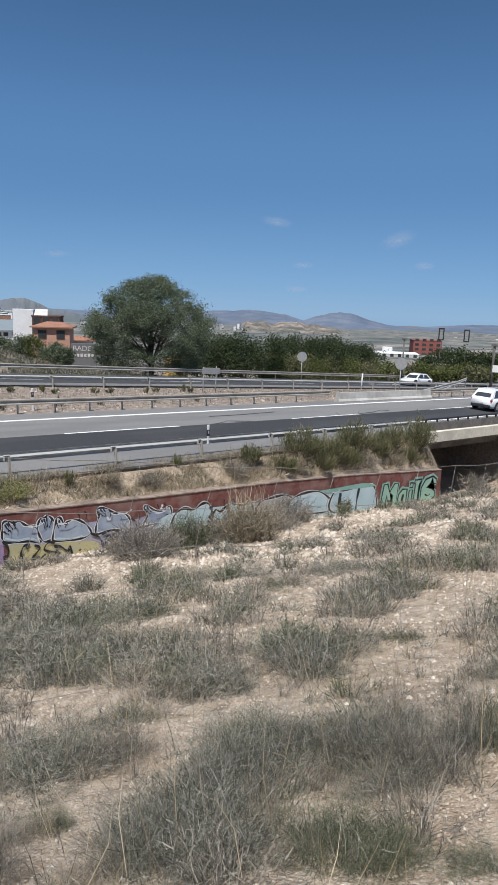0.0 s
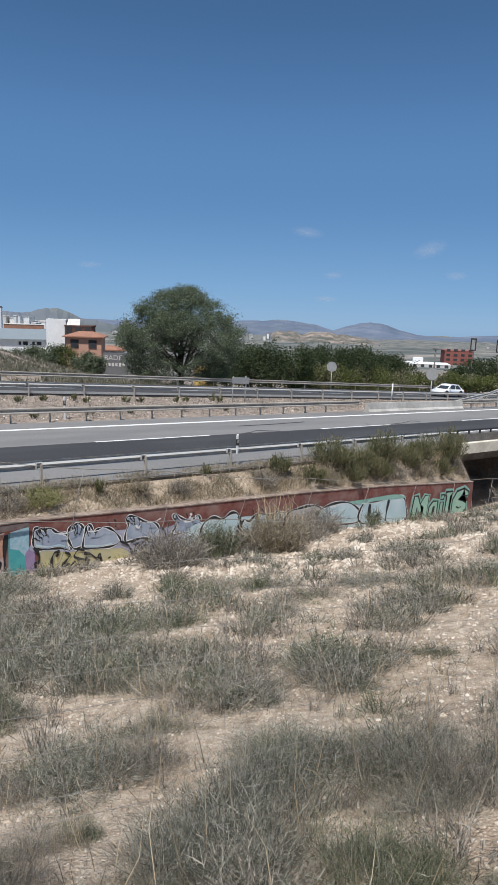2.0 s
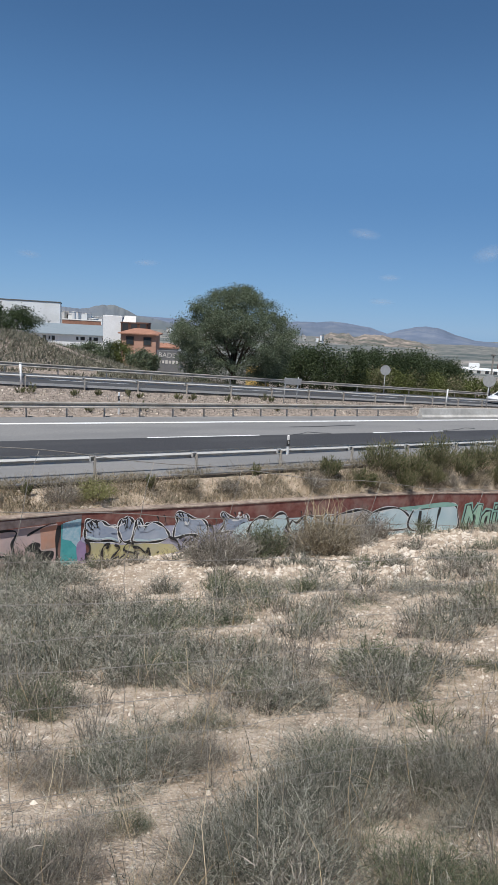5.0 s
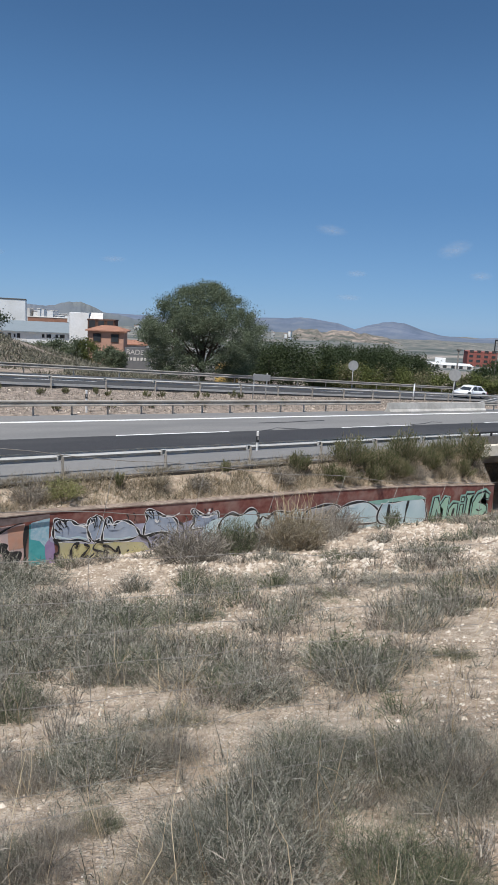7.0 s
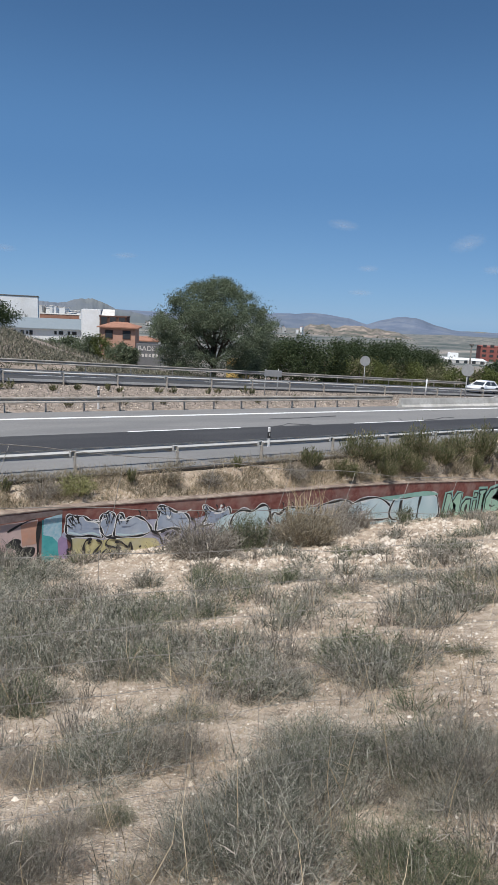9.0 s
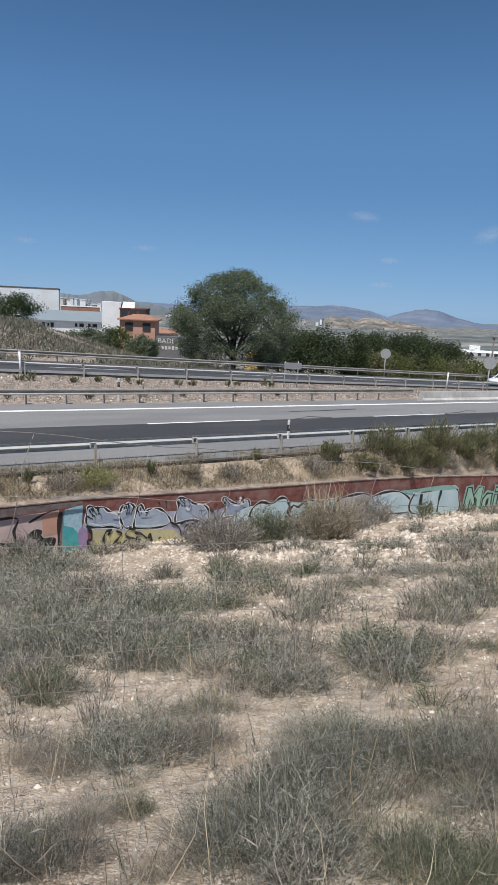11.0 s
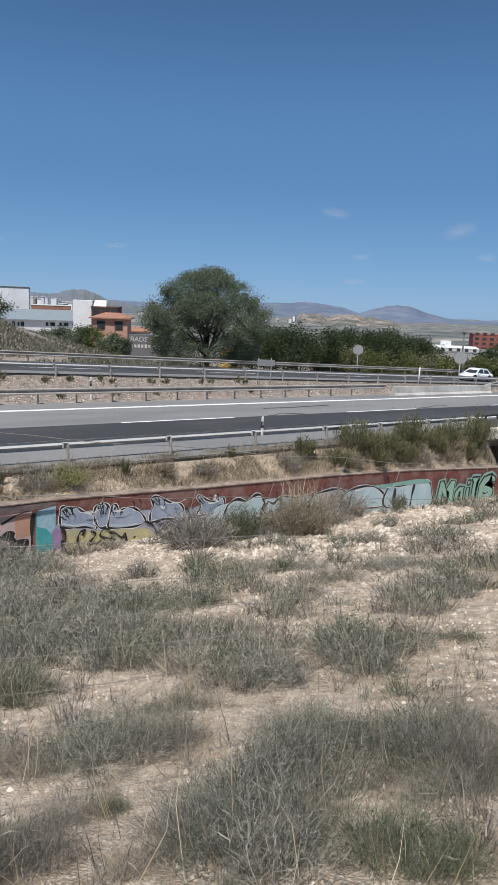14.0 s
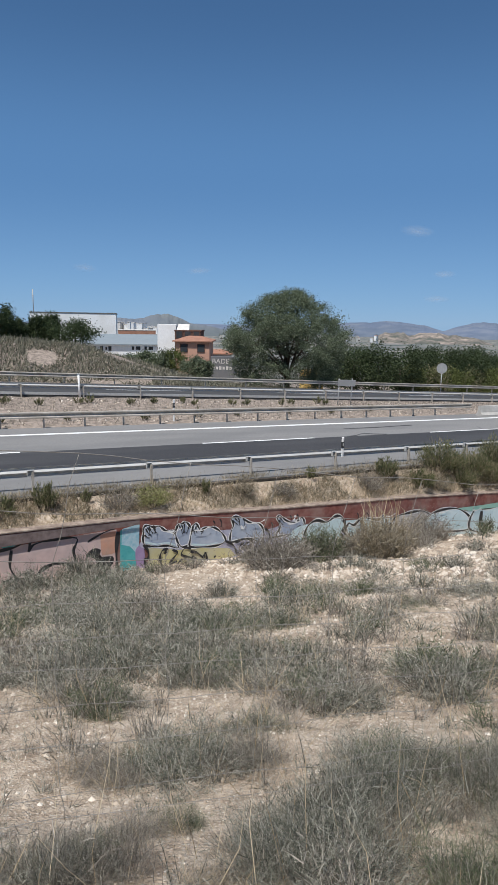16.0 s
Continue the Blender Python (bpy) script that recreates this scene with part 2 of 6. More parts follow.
def box_into(bm, cx, cy, cz, sx, sy, sz, bevel=0.0, m=None):
    r = bmesh.ops.create_cube(bm, size=1.0)
    vs = r["verts"]
    for v in vs:
        v.co = Vector((cx + v.co.x * sx, cy + v.co.y * sy, cz + v.co.z * sz))
        if m:
            v.co = m @ v.co
    if bevel:
        es = list({e for v in vs for e in v.link_edges})
        bmesh.ops.bevel(bm, geom=es, offset=bevel, segments=1, affect="EDGES")


def box(name, cx, cy, cz, sx, sy, sz, mat, parent=None, bevel=0.01, label="", m=None):
    bm = bmesh.new()
    box_into(bm, cx, cy, cz, sx, sy, sz, bevel, m)
    return part(name, bm, mat, parent, label)


def tube_data(path, radii, sides=6):
    """Vertices and faces of a tube along a path, with a radius for each point."""
    vs, fs = [], []
    n = len(path)
    for i, p in enumerate(path):
        p = Vector(p)
        d = (Vector(path[min(i + 1, n - 1)]) - Vector(path[max(i - 1, 0)])).normalized()
        a = d.cross(Vector((0.31, 0.17, 0.93)) if abs(d.z) < 0.9 else Vector((1, 0, 0))).normalized()
        b = d.cross(a)
        r = radii[i] if isinstance(radii, (list, tuple)) else radii
        for k in range(sides):
            w = 2 * math.pi * k / sides
            vs.append(p + (a * math.cos(w) + b * math.sin(w)) * r)
    for i in range(n - 1):
        for k in range(sides):
            k2 = (k + 1) % sides
            fs.append((i * sides + k, i * sides + k2, (i + 1) * sides + k2, (i + 1) * sides + k))
    fs.append(tuple(range(sides))[::-1])
    fs.append(tuple((n - 1) * sides + k for k in range(sides)))
    return vs, fs


def tube(name, path, radii, mat, parent=None, sides=6, label=""):
    vs, fs = tube_data(path, radii, sides)
    return raw(name, vs, fs, mat, parent, label, smooth=True)


def sweep(name, path, profile, mat, parent=None, label="", closed=True, axis="x"):
    """A profile of (across, up) carried along a path that runs mostly along x."""
    vs, fs, k = [], [], len(profile)
    for (x, y, z) in path:
        for (a, h) in profile:
            vs.append((x, y + a, z + h))
    for i in range(len(path) - 1):
        for j in range(k if closed else k - 1):
            j2 = (j + 1) % k
            fs.append((i * k + j, i * k + j2, (i + 1) * k + j2, (i + 1) * k + j))
    if closed:
        fs.append(tuple(range(k))[::-1])
        fs.append(tuple((len(path) - 1) * k + j for j in range(k)))
    return raw(name, vs, fs, mat, parent, label)


# ---------------------------------------------------------------- the lie of the land
def clampx(x):
    return max(-90.0, min(140.0, x))


def z_road(x, y):
    return -0.0334 * (clampx(x) - 2.18) + 0.0258 * (y - 19.88)


def z_far(x):
    return 0.62 - 0.055 * (clampx(x) - 12.0)


WALL_Y = 19.2
WALL_TOP = [(-90.0, 0.9), (-10.0, -0.45), (3.0, -0.70), (7.4, -0.83), (13.4, -1.24), (19.3, -1.58), (24.0, -1.95), (31.5, -2.70), (200.0, -4.0)]
WALL_FOOT = [(-90.0, -1.0), (0.0, -2.22), (7.0, -2.46), (11.0, -2.70), (23.4, -3.70), (31.6, -4.28), (60.0, -4.8), (200.0, -5.5)]


def curve_at(table, x):
    for (x0, a), (x1, b) in zip(table, table[1:]):
        if x <= x1:
            return a + (b - a) * max(0.0, (x - x0)) / (x1 - x0)
    return table[-1][1]


def smooth01(a, b, v):
    """0 at a, 1 at b, also where a is the larger."""
    k = max(0.0, min(1.0, (v - a) / (b - a)))
    return k * k * (3 - 2 * k)


def z_slope(x, y):
    """The bank between the camera and the painted wall."""
    xc = max(-60.0, min(70.0, x))
    top = 3.82 - 0.13 * xc if xc > 0 else 3.82 - 0.03 * xc
    foot = curve_at(WALL_FOOT, xc)
    k = max(-0.12, min(1.0, y / WALL_Y))
    k = k + 0.035 * (1 - 0.13 * max(0.0, min(30.0, xc - 2))) * math.sin(math.pi * max(0, k))
    return top + (foot - top) * k


def z_natural(x, y):
    """Country beyond the motorway: a cut bank, then land that falls away to a wide plain."""
    r = math.hypot(x, y)
    base = z_far(x) - 0.25 if r < 120 else z_far(max(-60, min(90, x)) * 120 / r) - 0.25
    fall = -3.0 * smooth01(58, 95, r) - 9.0 * smooth01(110, 330, r) - 48.0 * smooth01(330, 2400, r)
    z = base * (1 - smooth01(60, 200, r)) + fall
    az = math.degrees(math.atan2(x, y))
    bank = 3.35 * smooth01(52.0, 66.0, y) * smooth01(30.0, 14.0, az) * (1 - 0.85 * smooth01(78, 115, y))
    z += bank
    if r > 60:
        z += min(1.0, (r - 60) / 300) * 3.0 * noise.noise((x * 0.006, y * 0.006, 3.1)) * (1 + r / 900)
    return z


def z_ground(x, y):
    if y < WALL_Y + 0.13:
        z = z_slope(x, y)
        z += 0.10 * (1 - smooth01(15.0, 19.0, y)) * noise.noise((x * 0.55, y * 0.55, 0.3)) + 0.035 * noise.noise((x * 2.1, y * 2.1, 1.7)) + 0.012 * noise.noise((x * 7, y * 7, 4.7))
        return z
    if 31.8 < x < 45.0 and y < 32.45:
        return -5.6
    if y < 21.0:
        a, b = curve_at(WALL_TOP, x) - 0.03, z_road(x, 20.6) - 0.08
        k = (y - WALL_Y - 0.2) / 1.15
        k = max(0.0, min(1.0, k))
        return a + (b - a) * k + 0.04 * noise.noise((x * 1.7, y * 1.7, 2.0))
    if y < 32.6:
        return z_road(x, y) - 0.25
    if y < 41.2:
        k = smooth01(33.0, 40.6, y)
        z = z_road(x, y) * (1 - k) + (z_far(x) - 0.06) * k - 0.04
        return z + 0.07 * noise.noise((x * 0.9, y * 0.9, 6.0)) * smooth01(32.8, 34, y)
    if y < 50.8:
        return z_far(x) - 0.25
    k = smooth01(50.8, 53.0, y)
    return (z_far(x) - 0.12) * (1 - k) + z_natural(x, y) * k


def spaced(stops):
    out = []
    for (a, b, n) in stops:
        out += [a + (b - a) * i / n for i in range(n)]
    out.append(stops[-1][1])
    return out


def build_ground():
    xs = spaced([(-4200, -600, 9), (-600, -60, 12), (-60, -4, 14), (-4, 14, 110), (14, 31.7, 60), (31.7, 31.95, 1), (31.95, 44.9, 24), (44.9, 45.1, 1), (45.1, 62, 16), (62, 140, 26), (140, 700, 28), (700, 4300, 14)])
    ys = spaced([(-900, -60, 6), (-60, -2, 10), (-2, 1, 8), (1, 12, 72), (12, 19.3, 34), (19.3, 19.42, 1), (19.42, 21.1, 8), (21.1, 32.5, 3), (32.5, 41.0, 18), (41.0, 50.7, 3), (50.7, 80, 26), (80, 200, 24), (200, 800, 20), (800, 4300, 16)])
    vs = [(x, y, z_ground(x, y)) for y in ys for x in xs]
    w = len(xs)
    fs = [(j * w + i, j * w + i + 1, (j + 1) * w + i + 1, (j + 1) * w + i) for j in range(len(ys) - 1) for i in range(w - 1)]
    ob = raw("ground", vs, fs, M_GROUND, smooth=True)
    return tagged(ob, "pale stony dry soil bank falling to a wide plain", "ground", kind="structure")


GROUND = build_ground()


# ---------------------------------------------------------------- carriageways
def strip(name, x0, x1, y0, y1, zf, lift, mat, parent=None, thick=0.0, step=2.0, label=""):
    n = max(1, int((x1 - x0) / step))
    vs, fs = [], []
    for i in range(n + 1):
        x = x0 + (x1 - x0) * i / n
        for (y, dz) in ((y0, lift), (y1, lift), (y1, lift - thick), (y0, lift - thick)):
            vs.append((x, y, zf(x, y) + dz))
    for i in range(n):
        a, b = i * 4, i * 4 + 4
        fs.append((a, b, b + 1, a + 1))
        if thick:
            fs += [(a + 1, b + 1, b + 2, a + 2), (a + 2, b + 2, b + 3, a + 3), (a + 3, b + 3, b, a)]
    if thick:
        fs += [(0, 1, 2, 3), (n * 4 + 3, n * 4 + 2, n * 4 + 1, n * 4)]
    return raw(name, vs, fs, mat, parent, label)


def zfar2(x, y):
    return z_far(x)


road_1 = tagged(strip("road_1", -88, 31.6, 20.6, 32.5, z_road, 0.0, M_LANE, thick=0.22), "worn light grey asphalt motorway carriageway", "road", kind="structure")
strip("deck_surface", 31.6, 138, 21.56, 32.5, z_road, 0.0, M_LANE, road_1, thick=0.22)
strip("lane", -88, 138, 23.5, 27.05, z_road, 0.008, M_FRESH, road_1, thick=0.006, label="dark resurfaced asphalt lane")
strip("edge_line", -88, 138, 30.62, 30.92, z_road, 0.006, M_LINE, road_1)
strip("edge_line", -88, 138, 23.5, 23.66, z_road, 0.014, M_LINE, road_1)
strip("gutter", -88, 31.4, 20.46, 20.60, z_road, -0.03, M_GUTTER, road_1, thick=0.10, label="dark brown gutter strip along the shoulder edge")
for i in range(-6, 8):
    x0 = 13.4 + 14.4 * i
    strip("dash_line", x0, x0 + 6.3, 26.98, 27.13, z_road, 0.014, M_LINE, road_1, step=1.0)
for seam in (((21.8, 27.02), (22.6, 27.2), (23.3, 27.62), (23.9, 27.3), (24.6, 27.1)), ((23.2, 29.1), (25.6, 29.1), (27.2, 29.25), (28.6, 29.35)), ((32.9, 28.1), (32.5, 27.5), (32.2, 27.1)), ((34.2, 27.2), (35.9, 27.4), (37.3, 27.9), (38.0, 27.6))):
    vs = []
    for k, (sx, sy) in enumerate(seam):
        w = 0.05 + 0.03 * (k % 2)
        vs += [(sx - w, sy - w, z_road(sx, sy - w) + 0.013), (sx + w, sy + w, z_road(sx, sy + w) + 0.013)]
    raw("tar_seam", vs, [(2 * k, 2 * k + 2, 2 * k + 3, 2 * k + 1) for k in range(len(seam) - 1)], M_FRESH, road_1)
road_2 = tagged(strip("road_2", -88, 138, 41.3, 50.7, zfar2, 0.0, M_FAR_ROAD, thick=0.22), "grey asphalt carriageway beyond the median", "road", kind="structure")
strip("edge_line", -88, 138, 41.9, 42.1, zfar2, 0.006, M_LINE, road_2)
strip("edge_line", -88, 138, 49.3, 49.5, zfar2, 0.006, M_LINE, road_2)
for i in range(-6, 8):
    strip("dash_line", 15.0 + 14.4 * i, 21.0 + 14.4 * i, 45.6, 45.75, zfar2, 0.006, M_LINE, road_2, step=1.0)

# ---------------------------------------------------------------- guardrails
W_BEAM = [(0.06, 0.0), (0.095, 0.012), (0.105, 0.025), (0.105, 0.07), (0.018, 0.135), (0.0, 0.155), (0.018, 0.175), (0.105, 0.238), (0.105, 0.285), (0.095, 0.298), (0.055, 0.31)]


def guardrail(name, x0, x1, y, zf, face, posts, mat, label, lift=0.44, low=False):
    """A steel W beam on posts; face is -1 when the beam stands on the camera's side of its posts."""
    g = empty(name, x0, y, zf(x0, y))
    inv = g.matrix_basis.inverted()
    prof = [(face * a, h + lift) for a, h in W_BEAM] + [(face * (a - 0.004), h + lift) for a, h in W_BEAM[::-1]]
    n = max(2, int((x1 - x0) / 2))
    path = [inv @ Vector((x0 + (x1 - x0) * i / n, y + face * 0.13, zf(x0 + (x1 - x0) * i / n, y))) for i in range(n + 1)]
    sweep("beam", path, prof, mat, g)
    if low:
        sweep("low_rail", path, [(0, 0.04), (face * 0.03, 0.07), (face * 0.03, 0.17), (0, 0.20), (-face * 0.006, 0.20), (-face * 0.006, 0.04)], mat, g, "flat low steel rail")
    mesh_p = mesh_s = None
    for px in posts:
        if mesh_p is None:
            bm = bmesh.new()
            box_into(bm, 0, -0.05, 0.25, 0.06, 0.006, 0.80)
            box_into(bm, -0.03, 0, 0.25, 0.006, 0.106, 0.80)
            box_into(bm, 0, 0.05, 0.25, 0.06, 0.006, 0.80)
            p = part("post", bm, M_GALV_OLD, g)
            bm = bmesh.new()
            for dz in (-0.09, 0.09):
                box_into(bm, -0.05, face * 0.055, lift + 0.16 + dz, 0.22, 0.13, 0.008)
            box_into(bm, -0.155, face * 0.055, lift + 0.16, 0.008, 0.13, 0.18)
            box_into(bm, -0.05, face * 0.115, lift + 0.16, 0.22, 0.008, 0.18)
            s = part("spacer", bm, mat, g)
            mesh_p, mesh_s = p.data, s.data
        else:
            p, s = new("post", mesh_p), new("spacer", mesh_s)
            p.parent = s.parent = g
        p.matrix_basis = s.matrix_basis = inv @ pose(px, y, zf(px, y))
    return tagged(g, label, "guardrail")


guardrail("guardrail", -60, 31.9, 21.1, z_road, 1, [-59.5 + 4 * i for i in range(21)] + [22.33 + 1.79 * i for i in range(6)], M_GALV, "galvanised steel guardrail on posts along the shoulder")
guardrail("guardrail", -60, 37.3, 32.75, z_road, -1, [-59.4 + 2.03 * i for i in range(47)], M_GALV_OLD, "weathered steel guardrail along the median edge")
guardrail("guardrail", -60, 120, 41.0, zfar2, 1, [-59.44 + 3.76 * i for i in range(47)], M_GALV, "steel guardrail with a low second rail beside the far carriageway", low=True)
guardrail("guardrail", -60, 120, 50.9, zfar2, -1, [-58.6 + 4 * i for i in range(44)], M_GALV_OLD, "steel guardrail on the outer side of the far carriageway")

# ---------------------------------------------------------------- painted retaining wall
def build_wall():
    wall = empty("wall_painted", 0, WALL_Y, 0)
    xs = spaced([(-40, 31.6, 60)])
    vs, fs = [], []
    for x in xs:
        zt, zb = curve_at(WALL_TOP, x), curve_at(WALL_FOOT, x) - 0.7
        vs += [(x, 0, zb), (x, 0, zt), (x, 0.3, zt), (x, 0.3, zb)]
    for i in range(len(xs) - 1):
        for k in range(4):
            k2 = (k + 1) % 4
            fs.append((i * 4 + k, i * 4 + 4 + k, i * 4 + 4 + k2, i * 4 + k2))
    fs += [(0, 1, 2, 3), tuple((len(xs) - 1) * 4 + k for k in (3, 2, 1, 0))]
    raw("wall_body", vs, fs, M_WALL, wall)
    path = [(x, -0.03, curve_at(WALL_TOP, x)) for x in xs]
    sweep("coping", path, [(0.01, 0.0), (0.01, 0.035), (0.03, 0.05), (0.34, 0.05), (0.35, 0.035), (0.35, 0.0)], M_COPING, wall, "weathered concrete coping")
    return tagged(wall, "maroon retaining wall covered with colourful graffiti pieces", "wall", kind="structure")


WALL = build_wall()


# ---------------------------------------------------------------- bridge over the underpass
def build_bridge():
    b = empty("bridge", 32, 21.3, z_road(32, 21.3))
    inv = b.matrix_basis.inverted()

    def rel(x, y, dz):
        return inv @ Vector((x, y, z_road(x, y) + dz))

    n = 16
    line = [31.6 + (46 - 31.6) * i / n for i in range(n + 1)]
    sweep("deck_edge", [rel(x, 21.15, 0) for x in line], [(0, -0.70), (-0.12, -0.66), (-0.12, -0.06), (0, -0.02), (0.5, -0.02), (0.5, -0.70)], M_CREAM, b, "pale concrete deck edge")
    # slab and girders: the dark colour carries the shade under the deck
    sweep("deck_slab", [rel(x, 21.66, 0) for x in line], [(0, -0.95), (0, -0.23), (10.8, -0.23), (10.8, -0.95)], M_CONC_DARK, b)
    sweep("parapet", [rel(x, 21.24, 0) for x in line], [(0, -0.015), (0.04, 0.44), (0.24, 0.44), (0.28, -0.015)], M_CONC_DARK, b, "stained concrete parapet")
    tube("rail", [rel(x, 21.37, 0.66) for x in line], 0.045, M_BLACK, b, 6, "dark steel top rail")
    mesh = None
    for i in range(12):
        x = 31.9 + 1.15 * i
        if mesh is None:
            bm = bmesh.new()
            box_into(bm, 0, 0, 0.54, 0.07, 0.10, 0.24, 0.01)
            o = part("rail_post", bm, M_BLACK, b)
            mesh = o.data
        else:
            o = new("rail_post", mesh)
            o.parent = b
        o.matrix_basis = Matrix.Translation(rel(x, 21.37, 0))
    for k in range(4):
        y = 23.2 + 2.6 * k
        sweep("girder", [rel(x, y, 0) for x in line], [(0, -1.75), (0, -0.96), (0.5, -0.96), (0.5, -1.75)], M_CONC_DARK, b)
    return tagged(b, "concrete road bridge with stained parapet over an underpass", "bridge")


build_bridge()
# abutments: underpass shade is put into their dark colour
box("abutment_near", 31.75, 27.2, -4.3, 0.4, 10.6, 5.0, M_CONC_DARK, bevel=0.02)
tagged(bpy.data.objects["abutment_near"], "concrete bridge abutment with underpass shade put into its dark colour", "abutment", kind="structure")
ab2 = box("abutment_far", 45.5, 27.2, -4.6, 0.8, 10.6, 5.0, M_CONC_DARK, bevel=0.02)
tagged(ab2, "concrete bridge abutment with underpass shade put into its dark colour", "abutment", kind="structure")
# concrete barrier on the median, beyond the end of the rail
bar = empty("concrete_barrier", 37.2, 31.75, z_road(37.2, 31.75))
_inv = bar.matrix_basis.inverted()
for i in range(6):
    x0, x1 = 37.2 + 2.0 * i, 37.2 + 2.0 * i + 1.985
    sweep("barrier_block", [_inv @ Vector((x, 31.75, z_road(x, 31.75))) for x in (x0, x1)], [(-0.28, 0.0), (-0.28, 0.08), (-0.14, 0.24), (-0.09, 0.70), (0.09, 0.70), (0.14, 0.24), (0.28, 0.08), (0.28, 0.0)], M_CONC, bar)
tagged(bar, "pale concrete safety barrier in blocks on the median", "barrier")
guardrail("guardrail", 48.6, 120, 31.9, z_road, -1, [48.9 + 2 * i for i in range(36)], M_GALV_OLD, "weathered steel guardrail beyond the concrete barrier")


# ---------------------------------------------------------------- plants
def blades(rng, base, tip_dir, length, width, bend):
    """Thin two-step blades for arrays of places, directions and sizes."""
    n = len(base)
    side = np.cross(tip_dir, rng.normal(size=(n, 3)))
    side /= np.linalg.norm(side, axis=1, keepdims=True) + 1e-9
    side *= width[:, None] / 2
    mid = base + tip_dir * (length * 0.55)[:, None]
    tip = base + tip_dir * length[:, None] + bend * length[:, None]
    v = np.stack([base - side, base + side, mid + side * 0.8, mid - side * 0.8, tip], 1).reshape(-1, 3)
    return v


def blade_mesh(name, v):
    n = len(v) // 5
    mesh = bpy.data.meshes.new(name)
    mesh.vertices.add(n * 5)
    mesh.vertices.foreach_set("co", v.astype(np.float32).ravel())
    o = np.arange(n)[:, None] * 5
    loops = np.concatenate([o + np.array([[0, 1, 2, 3]]), o + np.array([[3, 2, 4]])], 1).ravel()
    mesh.loops.add(len(loops))
    mesh.loops.foreach_set("vertex_index", loops.astype(np.int32))
    mesh.polygons.add(n * 2)
    starts = (np.arange(n)[:, None] * 7 + np.array([[0, 4]])).ravel()
    mesh.polygons.foreach_set("loop_start", starts.astype(np.int32))
    mesh.update(calc_edges=True)
    mesh.validate()
    return mesh


def leaf_mesh(name, centre, size, rng, aspect=0.5, droop=0.0):
    """Separate small quads with random turns."""
    n = len(centre)
    a = rng.normal(size=(n, 3))
    a[:, 2] = a[:, 2] * 0.7 - droop
    a /= np.linalg.norm(a, axis=1, keepdims=True)
    b = np.cross(a, rng.normal(size=(n, 3)))
    b /= np.linalg.norm(b, axis=1, keepdims=True)
    s = size[:, None] / 2
    v = np.stack([centre - a * s, centre + b * s * aspect, centre + a * s, centre - b * s * aspect], 1).reshape(-1, 3)
    mesh = bpy.data.meshes.new(name)
    mesh.vertices.add(n * 4)
    mesh.vertices.foreach_set("co", v.astype(np.float32).ravel())
    mesh.loops.add(n * 4)
    mesh.loops.foreach_set("vertex_index", np.arange(n * 4, dtype=np.int32))
    mesh.polygons.add(n)
    mesh.polygons.foreach_set("loop_start", (np.arange(n) * 4).astype(np.int32))
    mesh.update(calc_edges=True)
    return mesh


def ground_array(x, y):
    return np.array([z_ground(a, b) for a, b in zip(x, y)])


def tuft(rng, n, spread, h, width, lean=0.6, straight=0.25):
    """Blades of one clump about the origin."""
    ang = rng.uniform(0, 2 * math.pi, n)
    rad = spread * np.sqrt(rng.uniform(0, 1, n))
    base = np.stack([rad * np.cos(ang), rad * np.sin(ang), np.full(n, -0.03)], 1)
    out = base.copy()
    out[:, 2] = 0
    out /= spread
    d = out * lean + rng.normal(0, straight, (n, 3))
    d[:, 2] = np.abs(d[:, 2]) + 0.85
    d /= np.linalg.norm(d, axis=1, keepdims=True)
    ln = h * rng.uniform(0.35, 1.0, n) * (1.05 - 0.45 * (rad / spread) ** 2)
    bend = rng.normal(0, 0.16, (n, 3))
    bend[:, 2] = -np.abs(bend[:, 2]) * 0.6
    return blades(rng, base, d, ln, np.full(n, width) * rng.uniform(0.6, 1.2, n), bend)


# bare patches of the bank: centre, half length, half width, turn in degrees
BARE = []


def twigs(rng, stems, n, spread, h, w):
    """A wiry shrub about the origin: stems that fan out, and crooked twigs that leave them at all angles."""
    ang, rad = rng.uniform(0, 6.283, stems), np.sqrt(rng.uniform(0, 1, stems))
    base = np.stack([0.45 * spread * rad * np.cos(ang), 0.45 * spread * rad * np.sin(ang), np.full(stems, -0.03)], 1)
    tip = np.stack([spread * rad * np.cos(ang), spread * rad * np.sin(ang), h * rng.uniform(0.55, 1.0, stems) * (1.05 - 0.5 * rad ** 2)], 1)
    tip += rng.normal(0, 0.05, tip.shape)
    d = tip - base
    ln = np.linalg.norm(d, axis=1)
    a = blades(rng, base, d / ln[:, None], ln, np.full(stems, w * 1.3), rng.normal(0, 0.10, d.shape))
    k = rng.uniform(0.08, 1.0, n)
    s = rng.integers(stems, size=n)
    b0 = base[s] + d[s] * k[:, None] + rng.normal(0, 0.03 * spread / 0.35, (n, 3))
    b0[:, 2] = np.maximum(b0[:, 2], 0.0)
    dd = d[s] / ln[s][:, None] * 0.75 + rng.normal(0, 0.55, (n, 3))
    dd /= np.linalg.norm(dd, axis=1, keepdims=True)
    b = blades(rng, b0, dd, h * rng.uniform(0.10, 0.42, n), w * rng.uniform(0.6, 1.2, n), rng.normal(0, 0.30, (n, 3)))
    return a, b


